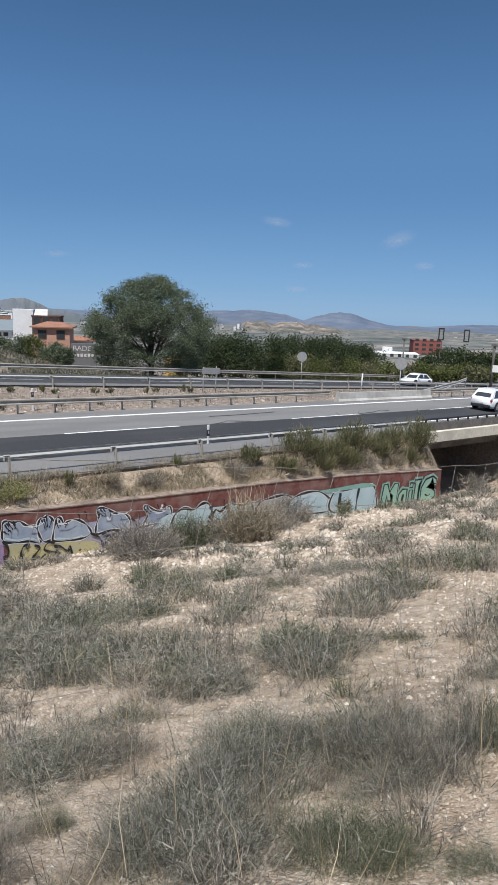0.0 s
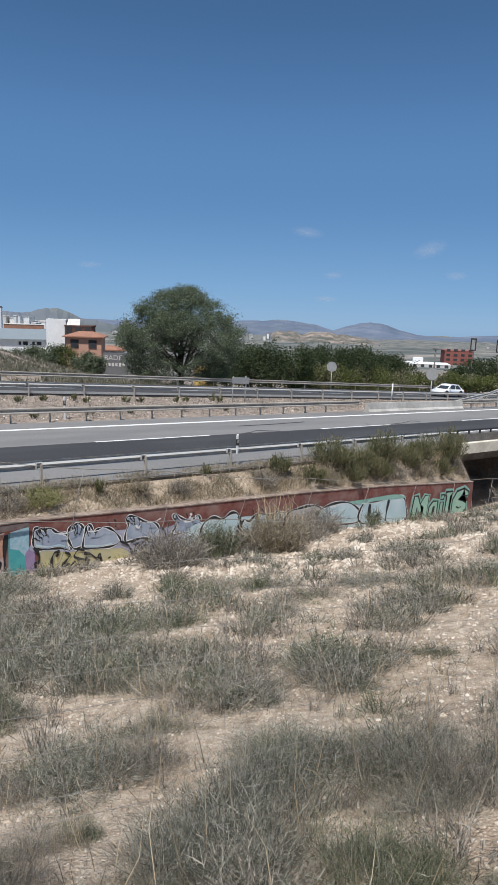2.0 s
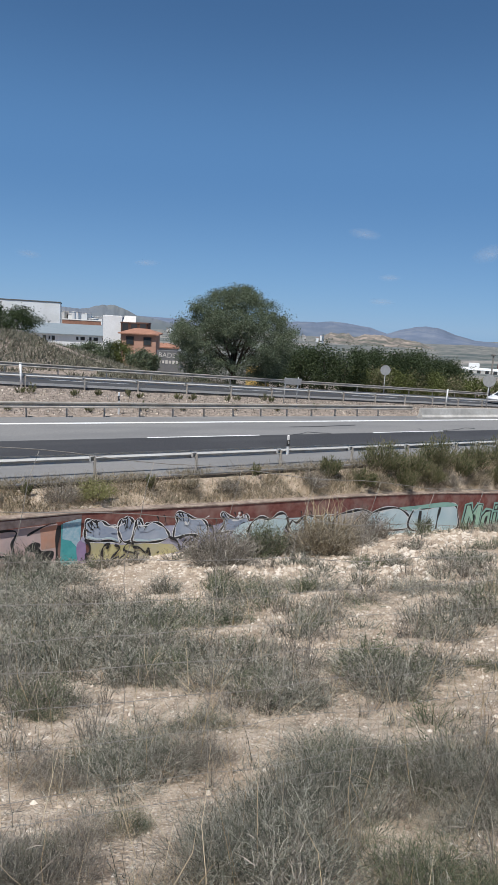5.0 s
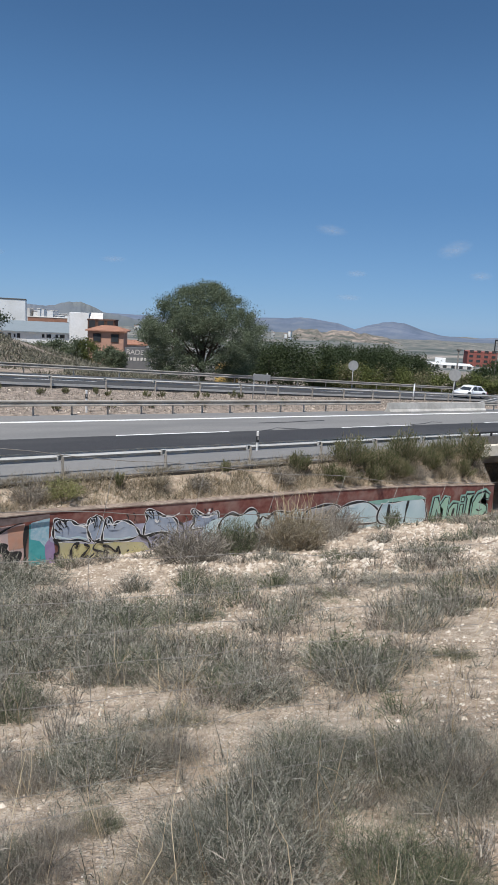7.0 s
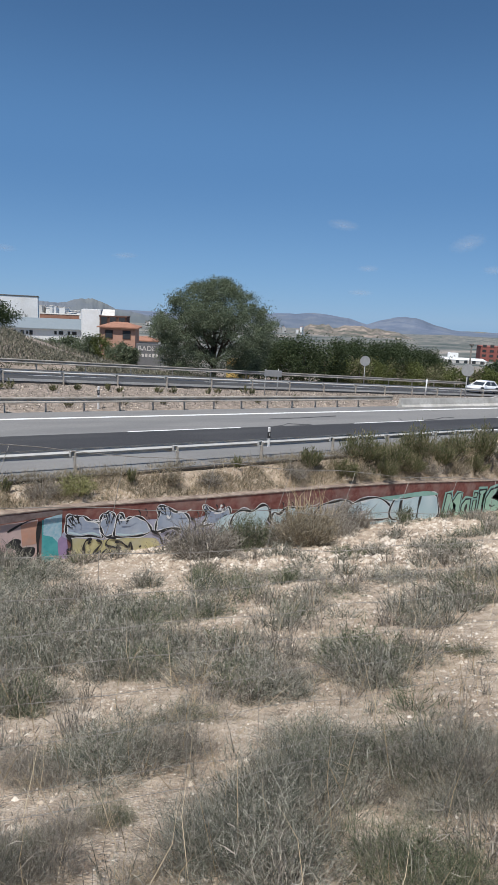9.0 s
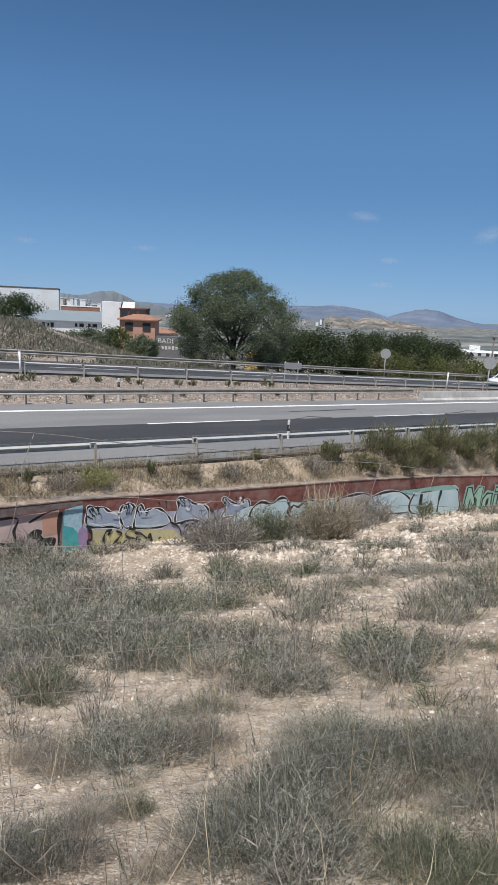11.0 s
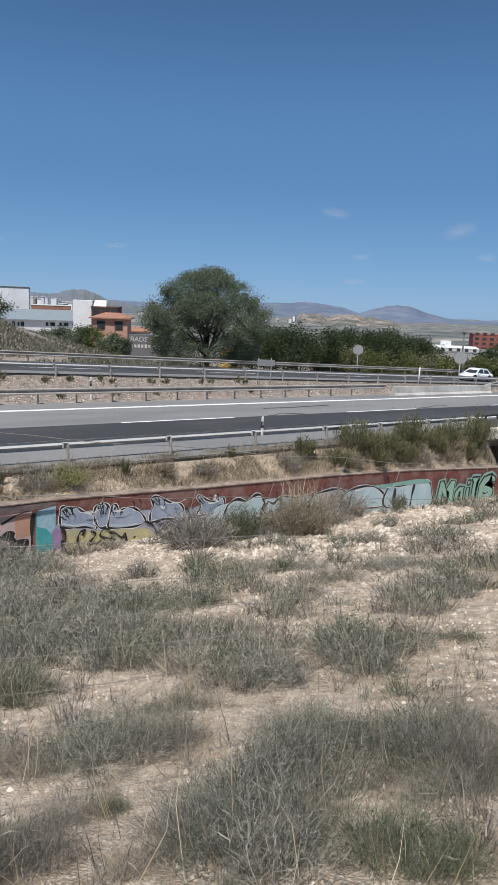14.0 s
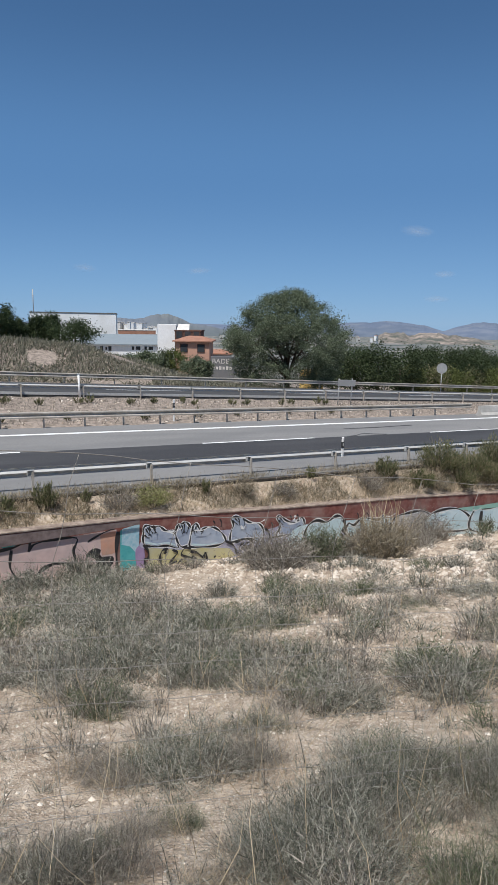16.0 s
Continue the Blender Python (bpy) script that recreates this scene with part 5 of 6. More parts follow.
for i in range(10):
    az = 58.4 + 0.55 * i
    building("town_house", az, az + rb.uniform(0.35, 0.6), 330 + rb.uniform(-20, 40), -2.75 + rb.uniform(-0.2, 0.15), -18, 9, M_PALE if i % 2 else M_WHITE, "pale house on the plain", (2, 1, 1.4, 3), rb.uniform(-15, 15), parapet=M_ROOF, win=(0.9, 1.0))
for i in range(26):
    az = rb.choice((rb.uniform(37, 41), rb.uniform(27, 32), rb.uniform(52, 64)))
    d = rb.uniform(700, 1500)
    x, y = polar(az, d)
    z = z_ground(x, y)
    building("far_house", az, az + rb.uniform(0.08, 0.26), d, math.degrees(math.atan2(z + rb.uniform(5, 9) - 5.4, d)), z, 10, M_WHITE if i % 2 else M_PALE, "pale far-off farm building on the plain", (3, 1, 1.5, 3), rb.uniform(-20, 20), parapet=M_ROOF)


# ---------------------------------------------------------------- graffiti on the wall
PAINT = {
    "pink": material("pink_spray_paint", [(0.58, 0.43, 0.40), (0.68, 0.52, 0.48)], 3, 0.75, stain=(0.46, 0.39, 0.37), stain_scale=1.4),
    "peach": material("orange_spray_paint", [(0.58, 0.30, 0.20), (0.64, 0.36, 0.26)], 3, 0.75, stain=(0.42, 0.33, 0.28), stain_scale=2),
    "teal": material("teal_spray_paint", [(0.07, 0.34, 0.36), (0.12, 0.44, 0.45)], 3, 0.75, stain=(0.3, 0.42, 0.42), stain_scale=2),
    "skyblue": material("sky_blue_spray_paint", [(0.26, 0.48, 0.58), (0.50, 0.62, 0.68)], 9, 0.75),
    "lilac": material("lilac_spray_paint", [(0.30, 0.22, 0.38), (0.40, 0.30, 0.46)], 4, 0.75),
    "lavender": material("lavender_spray_paint", [(0.36, 0.36, 0.47), (0.48, 0.48, 0.58)], 3, 0.75, stain=(0.36, 0.34, 0.38), stain_scale=1.5),
    "yellow": material("yellow_spray_paint", [(0.50, 0.46, 0.23), (0.60, 0.56, 0.33)], 4, 0.75, stain=(0.44, 0.42, 0.34), stain_scale=2),
    "blue": material("grey_blue_spray_paint", [(0.30, 0.355, 0.46), (0.40, 0.46, 0.55)], 2, 0.75, stain=(0.52, 0.57, 0.63), stain_scale=1.2),
    "ice": material("ice_blue_spray_paint", [(0.46, 0.60, 0.64), (0.66, 0.76, 0.78)], 2, 0.75, stain=(0.32, 0.5, 0.55), stain_scale=1.0),
    "beige": material("beige_spray_paint", [(0.48, 0.45, 0.42), (0.58, 0.55, 0.52)], 3, 0.75),
    "mint": material("mint_spray_paint", [(0.25, 0.45, 0.38), (0.33, 0.52, 0.45)], 3, 0.75),
    "green": material("pale_green_spray_paint", [(0.29, 0.50, 0.38), (0.40, 0.58, 0.46)], 3, 0.75, stain=(0.42, 0.55, 0.48), stain_scale=1.4),
    "grime": material("grimy_grey_paint", [(0.13, 0.10, 0.095), (0.24, 0.19, 0.18)], 5, 0.85, stain=(0.3, 0.24, 0.23), stain_scale=1.8),
    "white": M_WHITE,
    "black": M_BLACK,
}
paint_layer = [0.0]


def smooth_path(pts, closed, steps=5):
    """Points of a smooth curve through pts."""
    out, n = [], len(pts)
    for i in range(n if closed else n - 1):
        p = [np.array(pts[(i + k) % n if closed else max(0, min(n - 1, i + k))]) for k in (-1, 0, 1, 2)]
        for s in range(steps):
            t = s / steps
            out.append(0.5 * (2 * p[1] + (p[2] - p[0]) * t + (2 * p[0] - 5 * p[1] + 4 * p[2] - p[3]) * t * t + (3 * p[1] - p[0] - 3 * p[2] + p[3]) * t ** 3))
    if not closed:
        out.append(np.array(pts[-1]))
    return out


def paint(style, colour, width, *pts):
    """One painted shape on the wall: fill and poly are areas, line, loop and ring are strokes."""
    paint_layer[0] += 0.0007
    y = -0.003 - paint_layer[0]
    closed = style != "line"
    path = smooth_path(pts, closed) if style in ("fill", "line", "loop") else [np.array(p) for p in pts]
    if style in ("fill", "poly"):
        bm = bmesh.new()
        f = bm.faces.new([bm.verts.new((p[0], y, p[1])) for p in path])
        bmesh.ops.triangulate(bm, faces=[f])
        return part("painted_area", bm, PAINT[colour], WALL)
    if closed:
        path.append(path[0])
    vs, fs = [], []
    for i, p in enumerate(path):
        a, b = path[max(i - 1, 0)], path[min(i + 1, len(path) - 1)]
        if closed and i in (0, len(path) - 1):
            a, b = path[-2], path[1]
        d = (b - a) / (np.linalg.norm(b - a) + 1e-9)
        n = np.array([-d[1], d[0]]) * width * 0.5 * (0.75 + 0.35 * math.sin(i * 0.7))
        vs += [(p[0] + n[0], y, p[1] + n[1]), (p[0] - n[0], y, p[1] - n[1])]
    for i in range(len(path) - 1):
        fs.append((i * 2, i * 2 + 1, i * 2 + 3, i * 2 + 2))
    return raw("painted_line", vs, fs, PAINT[colour], WALL)


paint("poly", "pink", 0, (1.06, -1.24), (2.20, -1.19), (3.10, -1.12), (4.05, -1.10), (5.21, -1.07), (6.56, -1.06), (6.54, -2.58), (4.65, -2.68), (3.03, -2.62), (0.97, -2.52))
paint("poly", "teal", 0, (3.11, -1.06), (3.42, -0.97), (3.61, -0.83), (3.57, -1.08), (3.25, -1.20))
paint("line", "black", 0.10, (2.19, -1.44), (2.64, -1.26), (3.10, -1.19), (3.57, -1.13), (3.93, -0.96), (3.88, -1.35))
paint("line", "black", 0.09, (3.88, -1.35), (4.05, -1.15), (4.54, -1.09), (5.30, -1.14), (5.20, -1.52), (5.22, -1.88), (4.68, -1.84))
paint("line", "black", 0.13, (3.82, -1.93), (3.91, -2.44), (4.21, -2.00), (4.68, -1.84), (5.10, -2.00), (5.17, -2.32), (5.44, -2.14), (5.74, -2.10))
paint("line", "black", 0.09, (3.41, -1.22), (3.35, -1.73), (3.49, -2.10), (3.13, -2.15), (3.51, -2.45))
paint("poly", "peach", 0, (6.03, -1.16), (6.54, -1.09), (6.50, -1.82), (6.07, -1.83))
paint("fill", "black", 0, (5.57, -1.76), (5.81, -1.56), (6.04, -1.64), (6.01, -1.85), (6.43, -1.92), (6.39, -2.21), (6.14, -2.41), (5.91, -2.24), (5.85, -1.90))
paint("line", "black", 0.07, (5.64, -1.32), (6.09, -1.12), (6.50, -1.01))
paint("line", "black", 0.14, (6.61, -1.14), (6.54, -1.74), (6.55, -2.30))
paint("poly", "teal", 0, (6.68, -1.11), (7.32, -1.02), (7.22, -2.59), (6.64, -2.52))
paint("poly", "skyblue", 0, (6.74, -1.07), (7.32, -0.98), (7.27, -2.03), (6.99, -1.68), (6.71, -1.58))
paint("fill", "lilac", 0, (7.17, -1.84), (7.44, -1.75), (7.47, -2.63), (7.24, -2.55))
paint("fill", "lavender", 0, (7.44, -1.52), (8.27, -1.32), (9.30, -1.55), (10.57, -1.65), (12.14, -1.87), (13.39, -1.67), (13.48, -2.43), (12.19, -2.83), (10.99, -2.76), (9.32, -2.48), (7.49, -1.85))
paint("poly", "yellow", 0, (7.61, -1.82), (8.65, -2.06), (9.70, -2.15), (10.58, -2.32), (10.84, -2.63), (10.09, -2.66), (9.31, -2.69), (8.57, -2.68), (7.58, -2.64), (7.62, -2.12))
paint("fill", "blue", 0, (7.44, -1.63), (7.44, -1.32), (7.48, -1.10), (7.63, -1.08), (7.78, -1.16), (7.99, -1.16), (8.15, -1.30), (8.34, -1.38), (8.50, -1.44), (8.57, -1.67), (8.65, -1.99), (8.29, -1.87), (7.87, -1.82), (7.60, -1.77))
paint("loop", "white", 0.13, (7.44, -1.63), (7.44, -1.32), (7.48, -1.10), (7.63, -1.08), (7.78, -1.16), (7.99, -1.16), (8.15, -1.30), (8.34, -1.38), (8.50, -1.44), (8.57, -1.67), (8.65, -1.99), (8.29, -1.87), (7.87, -1.82), (7.60, -1.77))
paint("loop", "black", 0.07, (7.44, -1.63), (7.44, -1.32), (7.48, -1.10), (7.63, -1.08), (7.78, -1.16), (7.99, -1.16), (8.15, -1.30), (8.34, -1.38), (8.50, -1.44), (8.57, -1.67), (8.65, -1.99), (8.29, -1.87), (7.87, -1.82), (7.60, -1.77))
paint("fill", "blue", 0, (8.57, -1.39), (8.66, -1.20), (8.81, -1.18), (8.90, -1.14), (9.03, -1.25), (9.12, -1.42), (9.11, -1.70), (9.01, -1.93), (8.80, -1.99), (8.65, -1.83), (8.57, -1.60))
paint("loop", "white", 0.13, (8.57, -1.39), (8.66, -1.20), (8.81, -1.18), (8.90, -1.14), (9.03, -1.25), (9.12, -1.42), (9.11, -1.70), (9.01, -1.93), (8.80, -1.99), (8.65, -1.83), (8.57, -1.60))
paint("loop", "black", 0.07, (8.57, -1.39), (8.66, -1.20), (8.81, -1.18), (8.90, -1.14), (9.03, -1.25), (9.12, -1.42), (9.11, -1.70), (9.01, -1.93), (8.80, -1.99), (8.65, -1.83), (8.57, -1.60))
paint("fill", "blue", 0, (9.09, -2.02), (9.08, -1.77), (9.16, -1.45), (9.21, -1.28), (9.33, -1.29), (9.48, -1.56), (9.57, -1.47), (9.86, -1.45), (10.14, -1.60), (10.33, -1.81), (10.41, -2.03), (10.09, -2.14), (9.55, -2.11))
paint("loop", "white", 0.13, (9.09, -2.02), (9.08, -1.77), (9.16, -1.45), (9.21, -1.28), (9.33, -1.29), (9.48, -1.56), (9.57, -1.47), (9.86, -1.45), (10.14, -1.60), (10.33, -1.81), (10.41, -2.03), (10.09, -2.14), (9.55, -2.11))
paint("loop", "black", 0.07, (9.09, -2.02), (9.08, -1.77), (9.16, -1.45), (9.21, -1.28), (9.33, -1.29), (9.48, -1.56), (9.57, -1.47), (9.86, -1.45), (10.14, -1.60), (10.33, -1.81), (10.41, -2.03), (10.09, -2.14), (9.55, -2.11))
paint("fill", "blue", 0, (10.59, -2.05), (10.62, -1.75), (10.72, -1.50), (10.64, -1.28), (10.78, -1.21), (11.07, -1.30), (11.32, -1.49), (11.71, -1.59), (11.92, -1.83), (11.91, -2.14), (11.80, -2.29), (11.50, -2.14), (11.07, -2.05), (10.74, -2.11))
paint("loop", "white", 0.13, (10.59, -2.05), (10.62, -1.75), (10.72, -1.50), (10.64, -1.28), (10.78, -1.21), (11.07, -1.30), (11.32, -1.49), (11.71, -1.59), (11.92, -1.83), (11.91, -2.14), (11.80, -2.29), (11.50, -2.14), (11.07, -2.05), (10.74, -2.11))
paint("loop", "black", 0.07, (10.59, -2.05), (10.62, -1.75), (10.72, -1.50), (10.64, -1.28), (10.78, -1.21), (11.07, -1.30), (11.32, -1.49), (11.71, -1.59), (11.92, -1.83), (11.91, -2.14), (11.80, -2.29), (11.50, -2.14), (11.07, -2.05), (10.74, -2.11))
paint("fill", "blue", 0, (12.46, -2.16), (12.64, -1.83), (12.50, -1.51), (12.63, -1.43), (12.86, -1.63), (13.19, -1.76), (13.42, -1.72), (13.58, -1.63), (13.68, -1.85), (13.53, -2.11), (13.20, -2.17), (12.74, -2.19))
paint("loop", "white", 0.13, (12.46, -2.16), (12.64, -1.83), (12.50, -1.51), (12.63, -1.43), (12.86, -1.63), (13.19, -1.76), (13.42, -1.72), (13.58, -1.63), (13.68, -1.85), (13.53, -2.11), (13.20, -2.17), (12.74, -2.19))
paint("loop", "black", 0.07, (12.46, -2.16), (12.64, -1.83), (12.50, -1.51), (12.63, -1.43), (12.86, -1.63), (13.19, -1.76), (13.42, -1.72), (13.58, -1.63), (13.68, -1.85), (13.53, -2.11), (13.20, -2.17), (12.74, -2.19))
paint("line", "black", 0.05, (7.63, -1.11), (7.68, -1.24), (7.77, -1.37))
paint("line", "black", 0.05, (7.52, -1.17), (7.59, -1.31), (7.70, -1.42))
paint("line", "black", 0.05, (7.47, -1.37), (7.55, -1.45), (7.64, -1.50))
paint("line", "black", 0.05, (7.79, -1.18), (7.83, -1.28), (7.87, -1.36))
paint("line", "black", 0.05, (8.68, -1.23), (8.75, -1.36), (8.80, -1.54))
paint("line", "black", 0.05, (8.86, -1.19), (8.87, -1.33), (8.88, -1.50))
paint("line", "black", 0.05, (9.04, -1.29), (9.00, -1.40), (8.94, -1.54))
paint("line", "black", 0.05, (8.76, -1.21), (8.81, -1.36), (8.84, -1.50))
paint("line", "black", 0.05, (9.30, -1.34), (9.28, -1.45), (9.32, -1.56))
paint("line", "black", 0.05, (9.21, -1.44), (9.22, -1.53), (9.26, -1.62))
paint("line", "black", 0.05, (9.57, -1.50), (9.52, -1.57), (9.48, -1.65))
paint("line", "black", 0.05, (10.76, -1.25), (10.84, -1.35), (10.95, -1.44))
paint("line", "black", 0.05, (10.66, -1.32), (10.76, -1.41), (10.87, -1.51))
paint("line", "black", 0.05, (12.61, -1.47), (12.69, -1.60), (12.80, -1.71))
paint("line", "black", 0.05, (12.54, -1.57), (12.64, -1.68), (12.75, -1.78))
paint("line", "ice", 0.07, (7.50, -1.61), (7.84, -1.73), (8.22, -1.75), (8.54, -1.88))
paint("line", "ice", 0.07, (9.13, -1.94), (9.55, -2.03), (10.09, -2.05))
paint("line", "white", 0.08, (10.99, -1.56), (11.11, -1.69), (11.17, -1.56))
paint("line", "black", 0.09, (7.43, -1.68), (7.59, -1.92), (7.57, -2.17), (7.45, -2.18), (7.49, -2.34), (7.51, -2.53))
paint("line", "black", 0.09, (8.28, -1.96), (8.09, -1.98), (7.99, -2.20), (8.03, -2.42), (8.08, -2.51))
paint("line", "black", 0.06, (8.22, -1.97), (8.16, -2.12), (8.23, -2.05))
paint("line", "black", 0.08, (8.43, -2.02), (8.61, -2.14), (8.47, -2.31), (8.31, -2.49), (8.59, -2.44))
paint("line", "black", 0.08, (9.11, -2.08), (8.89, -2.03), (8.76, -2.25), (9.15, -2.41), (9.29, -2.49))
paint("line", "black", 0.06, (8.79, -2.39), (8.63, -2.53), (8.86, -2.60), (9.13, -2.57))
paint("line", "black", 0.10, (9.08, -2.19), (9.32, -2.26), (9.56, -2.46), (9.65, -2.30), (9.71, -2.64))
paint("line", "black", 0.06, (9.12, -2.46), (9.17, -2.35), (9.26, -2.47), (9.18, -2.58))
paint("line", "black", 0.09, (9.98, -2.49), (10.01, -2.54))
paint("line", "black", 0.09, (9.99, -2.61), (10.02, -2.66))
paint("line", "black", 0.09, (10.41, -2.03), (10.69, -2.20), (10.81, -2.41), (10.86, -2.61))
paint("line", "black", 0.08, (10.79, -2.15), (11.07, -2.08), (11.38, -2.13), (11.48, -2.28), (11.45, -2.46))
paint("line", "black", 0.07, (11.12, -2.21), (10.97, -2.30), (10.92, -2.56))
paint("line", "black", 0.07, (11.16, -2.28), (11.02, -2.44), (11.01, -2.57))
paint("line", "black", 0.07, (11.43, -2.41), (11.24, -2.42), (11.21, -2.26), (11.34, -2.22), (11.38, -2.34), (11.28, -2.33))
paint("line", "black", 0.07, (11.07, -2.67), (11.21, -2.55), (11.46, -2.57), (11.47, -2.67), (11.18, -2.72))
paint("line", "black", 0.08, (11.95, -2.13), (11.79, -2.31))
paint("line", "black", 0.08, (11.96, -1.80), (12.14, -1.96), (12.21, -2.16), (12.57, -2.18))
paint("line", "black", 0.06, (13.51, -1.92), (13.34, -1.99), (13.44, -2.14), (13.56, -2.08), (13.46, -2.03))
paint("line", "white", 0.09, (13.19, -1.61), (13.24, -1.69))
paint("line", "white", 0.09, (13.28, -1.71), (13.34, -1.79))
paint("line", "white", 0.09, (13.39, -1.61), (13.45, -1.69))
paint("line", "white", 0.09, (13.22, -1.50), (13.28, -1.58))
paint("fill", "ice", 0, (13.2, -2.75), (13.4, -1.95), (16.0, -2.05), (19.2, -2.35), (22.0, -2.5), (25.2, -2.75), (25.6, -3.1), (25.2, -3.9), (20.0, -3.4), (16.0, -3.1))
paint("fill", "ice", 0, (13.77, -2.57), (13.77, -2.05), (14.19, -1.82), (14.68, -1.95), (15.10, -1.78), (15.44, -1.92), (15.59, -2.64), (14.70, -2.71))
paint("loop", "white", 0.18, (13.77, -2.57), (13.77, -2.05), (14.19, -1.82), (14.68, -1.95), (15.10, -1.78), (15.44, -1.92), (15.59, -2.64), (14.70, -2.71))
paint("loop", "black", 0.11, (13.77, -2.57), (13.77, -2.05), (14.19, -1.82), (14.68, -1.95), (15.10, -1.78), (15.44, -1.92), (15.59, -2.64), (14.70, -2.71))
paint("fill", "ice", 0, (15.70, -2.66), (15.72, -2.15), (15.99, -2.25), (16.44, -2.03), (17.20, -2.21), (17.51, -2.09), (17.68, -2.95))
paint("loop", "white", 0.18, (15.70, -2.66), (15.72, -2.15), (15.99, -2.25), (16.44, -2.03), (17.20, -2.21), (17.51, -2.09), (17.68, -2.95))
paint("loop", "black", 0.11, (15.70, -2.66), (15.72, -2.15), (15.99, -2.25), (16.44, -2.03), (17.20, -2.21), (17.51, -2.09), (17.68, -2.95))
paint("fill", "beige", 0, (17.96, -2.68), (18.09, -2.24), (18.78, -2.15), (19.54, -2.16), (19.99, -2.45), (19.77, -2.99))
paint("loop", "white", 0.18, (17.96, -2.68), (18.09, -2.24), (18.78, -2.15), (19.54, -2.16), (19.99, -2.45), (19.77, -2.99))
paint("loop", "black", 0.11, (17.96, -2.68), (18.09, -2.24), (18.78, -2.15), (19.54, -2.16), (19.99, -2.45), (19.77, -2.99))
paint("fill", "ice", 0, (19.70, -3.04), (19.72, -2.53), (20.48, -2.28), (21.60, -2.33), (22.43, -2.84), (22.43, -3.37))
paint("loop", "white", 0.18, (19.70, -3.04), (19.72, -2.53), (20.48, -2.28), (21.60, -2.33), (22.43, -2.84), (22.43, -3.37))
paint("loop", "black", 0.11, (19.70, -3.04), (19.72, -2.53), (20.48, -2.28), (21.60, -2.33), (22.43, -2.84), (22.43, -3.37))
paint("fill", "ice", 0, (22.60, -3.45), (22.64, -2.57), (23.36, -2.55), (24.41, -2.56), (25.45, -2.61), (25.77, -3.06), (25.66, -3.88))
paint("loop", "white", 0.18, (22.60, -3.45), (22.64, -2.57), (23.36, -2.55), (24.41, -2.56), (25.45, -2.61), (25.77, -3.06), (25.66, -3.88))
paint("loop", "black", 0.11, (22.60, -3.45), (22.64, -2.57), (23.36, -2.55), (24.41, -2.56), (25.45, -2.61), (25.77, -3.06), (25.66, -3.88))
paint("line", "black", 0.23, (15.42, -2.62), (15.55, -2.25), (15.49, -1.97))
paint("line", "black", 0.23, (16.44, -2.77), (16.49, -2.38), (16.32, -2.11))
paint("line", "black", 0.20, (23.13, -2.63), (23.14, -3.41), (23.79, -3.21))
paint("line", "black", 0.17, (24.48, -2.59), (24.36, -3.11), (24.30, -3.64))
paint("fill", "mint", 0, (21.68, -2.32), (22.93, -2.36), (24.76, -2.41), (25.67, -2.63), (25.50, -2.69), (23.28, -2.54), (22.48, -2.55))
LETTERS = (
    ((26.18, -3.85), (26.42, -2.74), (26.72, -2.76), (26.92, -3.20), (27.28, -2.82), (27.62, -2.84), (27.48, -4.02), (27.14, -4.0), (27.20, -3.40), (26.90, -3.70), (26.70, -3.34), (26.56, -3.9)),
    ((27.58, -4.0), (27.68, -3.45), (27.98, -3.22), (28.40, -3.26), (28.34, -4.14), (28.06, -4.10), (27.82, -4.14)),
    ((28.50, -4.16), (28.60, -3.36), (28.88, -3.38), (28.82, -4.2)),
    ((28.62, -3.22), (28.66, -2.98), (28.92, -3.0), (28.88, -3.24)),
    ((28.98, -4.22), (29.14, -3.10), (29.02, -3.06), (29.06, -2.88), (29.70, -2.92), (29.66, -3.12), (29.44, -3.14), (29.30, -4.26)),
    ((29.62, -4.22), (29.66, -3.40), (30.04, -2.98), (30.70, -2.90), (31.10, -3.12), (31.04, -3.36), (30.50, -3.26), (30.16, -3.44), (30.62, -3.58), (30.96, -3.74), (30.98, -4.06), (30.50, -4.34)),
)
for shape in LETTERS:
    paint("ring", "mint", 0.34, *shape)
for shape in LETTERS:
    paint("poly", "green", 0, *shape)
    paint("ring", "black", 0.10, *shape)
paint("fill", "black", 0, (27.90, -3.86), (27.98, -3.52), (28.14, -3.50), (28.08, -3.88))
paint("line", "black", 0.09, (30.04, -3.80), (30.30, -3.92), (30.52, -3.86))
paint("poly", "grime", 0, (-8.0, -0.5), (2.9, -0.71), (7.3, -0.84), (7.3, -0.98), (5.0, -1.02), (2.5, -1.08), (0.0, -1.0), (-8.0, -0.9))
paint("line", "black", 0.05, (7.55, -1.12), (7.62, -1.24), (7.60, -1.40))
paint("line", "black", 0.05, (7.75, -1.08), (7.82, -1.20), (7.80, -1.36))
paint("line", "black", 0.05, (9.90, -1.22), (9.97, -1.34), (9.95, -1.50))
paint("line", "black", 0.05, (10.15, -1.20), (10.22, -1.32), (10.20, -1.48))
paint("line", "black", 0.05, (10.85, -1.25), (10.92, -1.37), (10.90, -1.53))
paint("line", "black", 0.05, (11.05, -1.30), (11.12, -1.42), (11.10, -1.58))
paint("line", "black", 0.05, (13.00, -1.45), (13.07, -1.57), (13.05, -1.73))
paint("line", "black", 0.05, (13.30, -1.45), (13.37, -1.57), (13.35, -1.73))
paint("line", "black", 0.05, (16.10, -1.78), (16.17, -1.90), (16.15, -2.06))
paint("line", "black", 0.05, (16.60, -1.85), (16.67, -1.97), (16.65, -2.13))
paint("line", "black", 0.05, (12.20, -1.60), (12.27, -1.72), (12.25, -1.88))
paint("line", "white", 0.05, (8.20, -1.35), (8.50, -1.39), (8.75, -1.31))
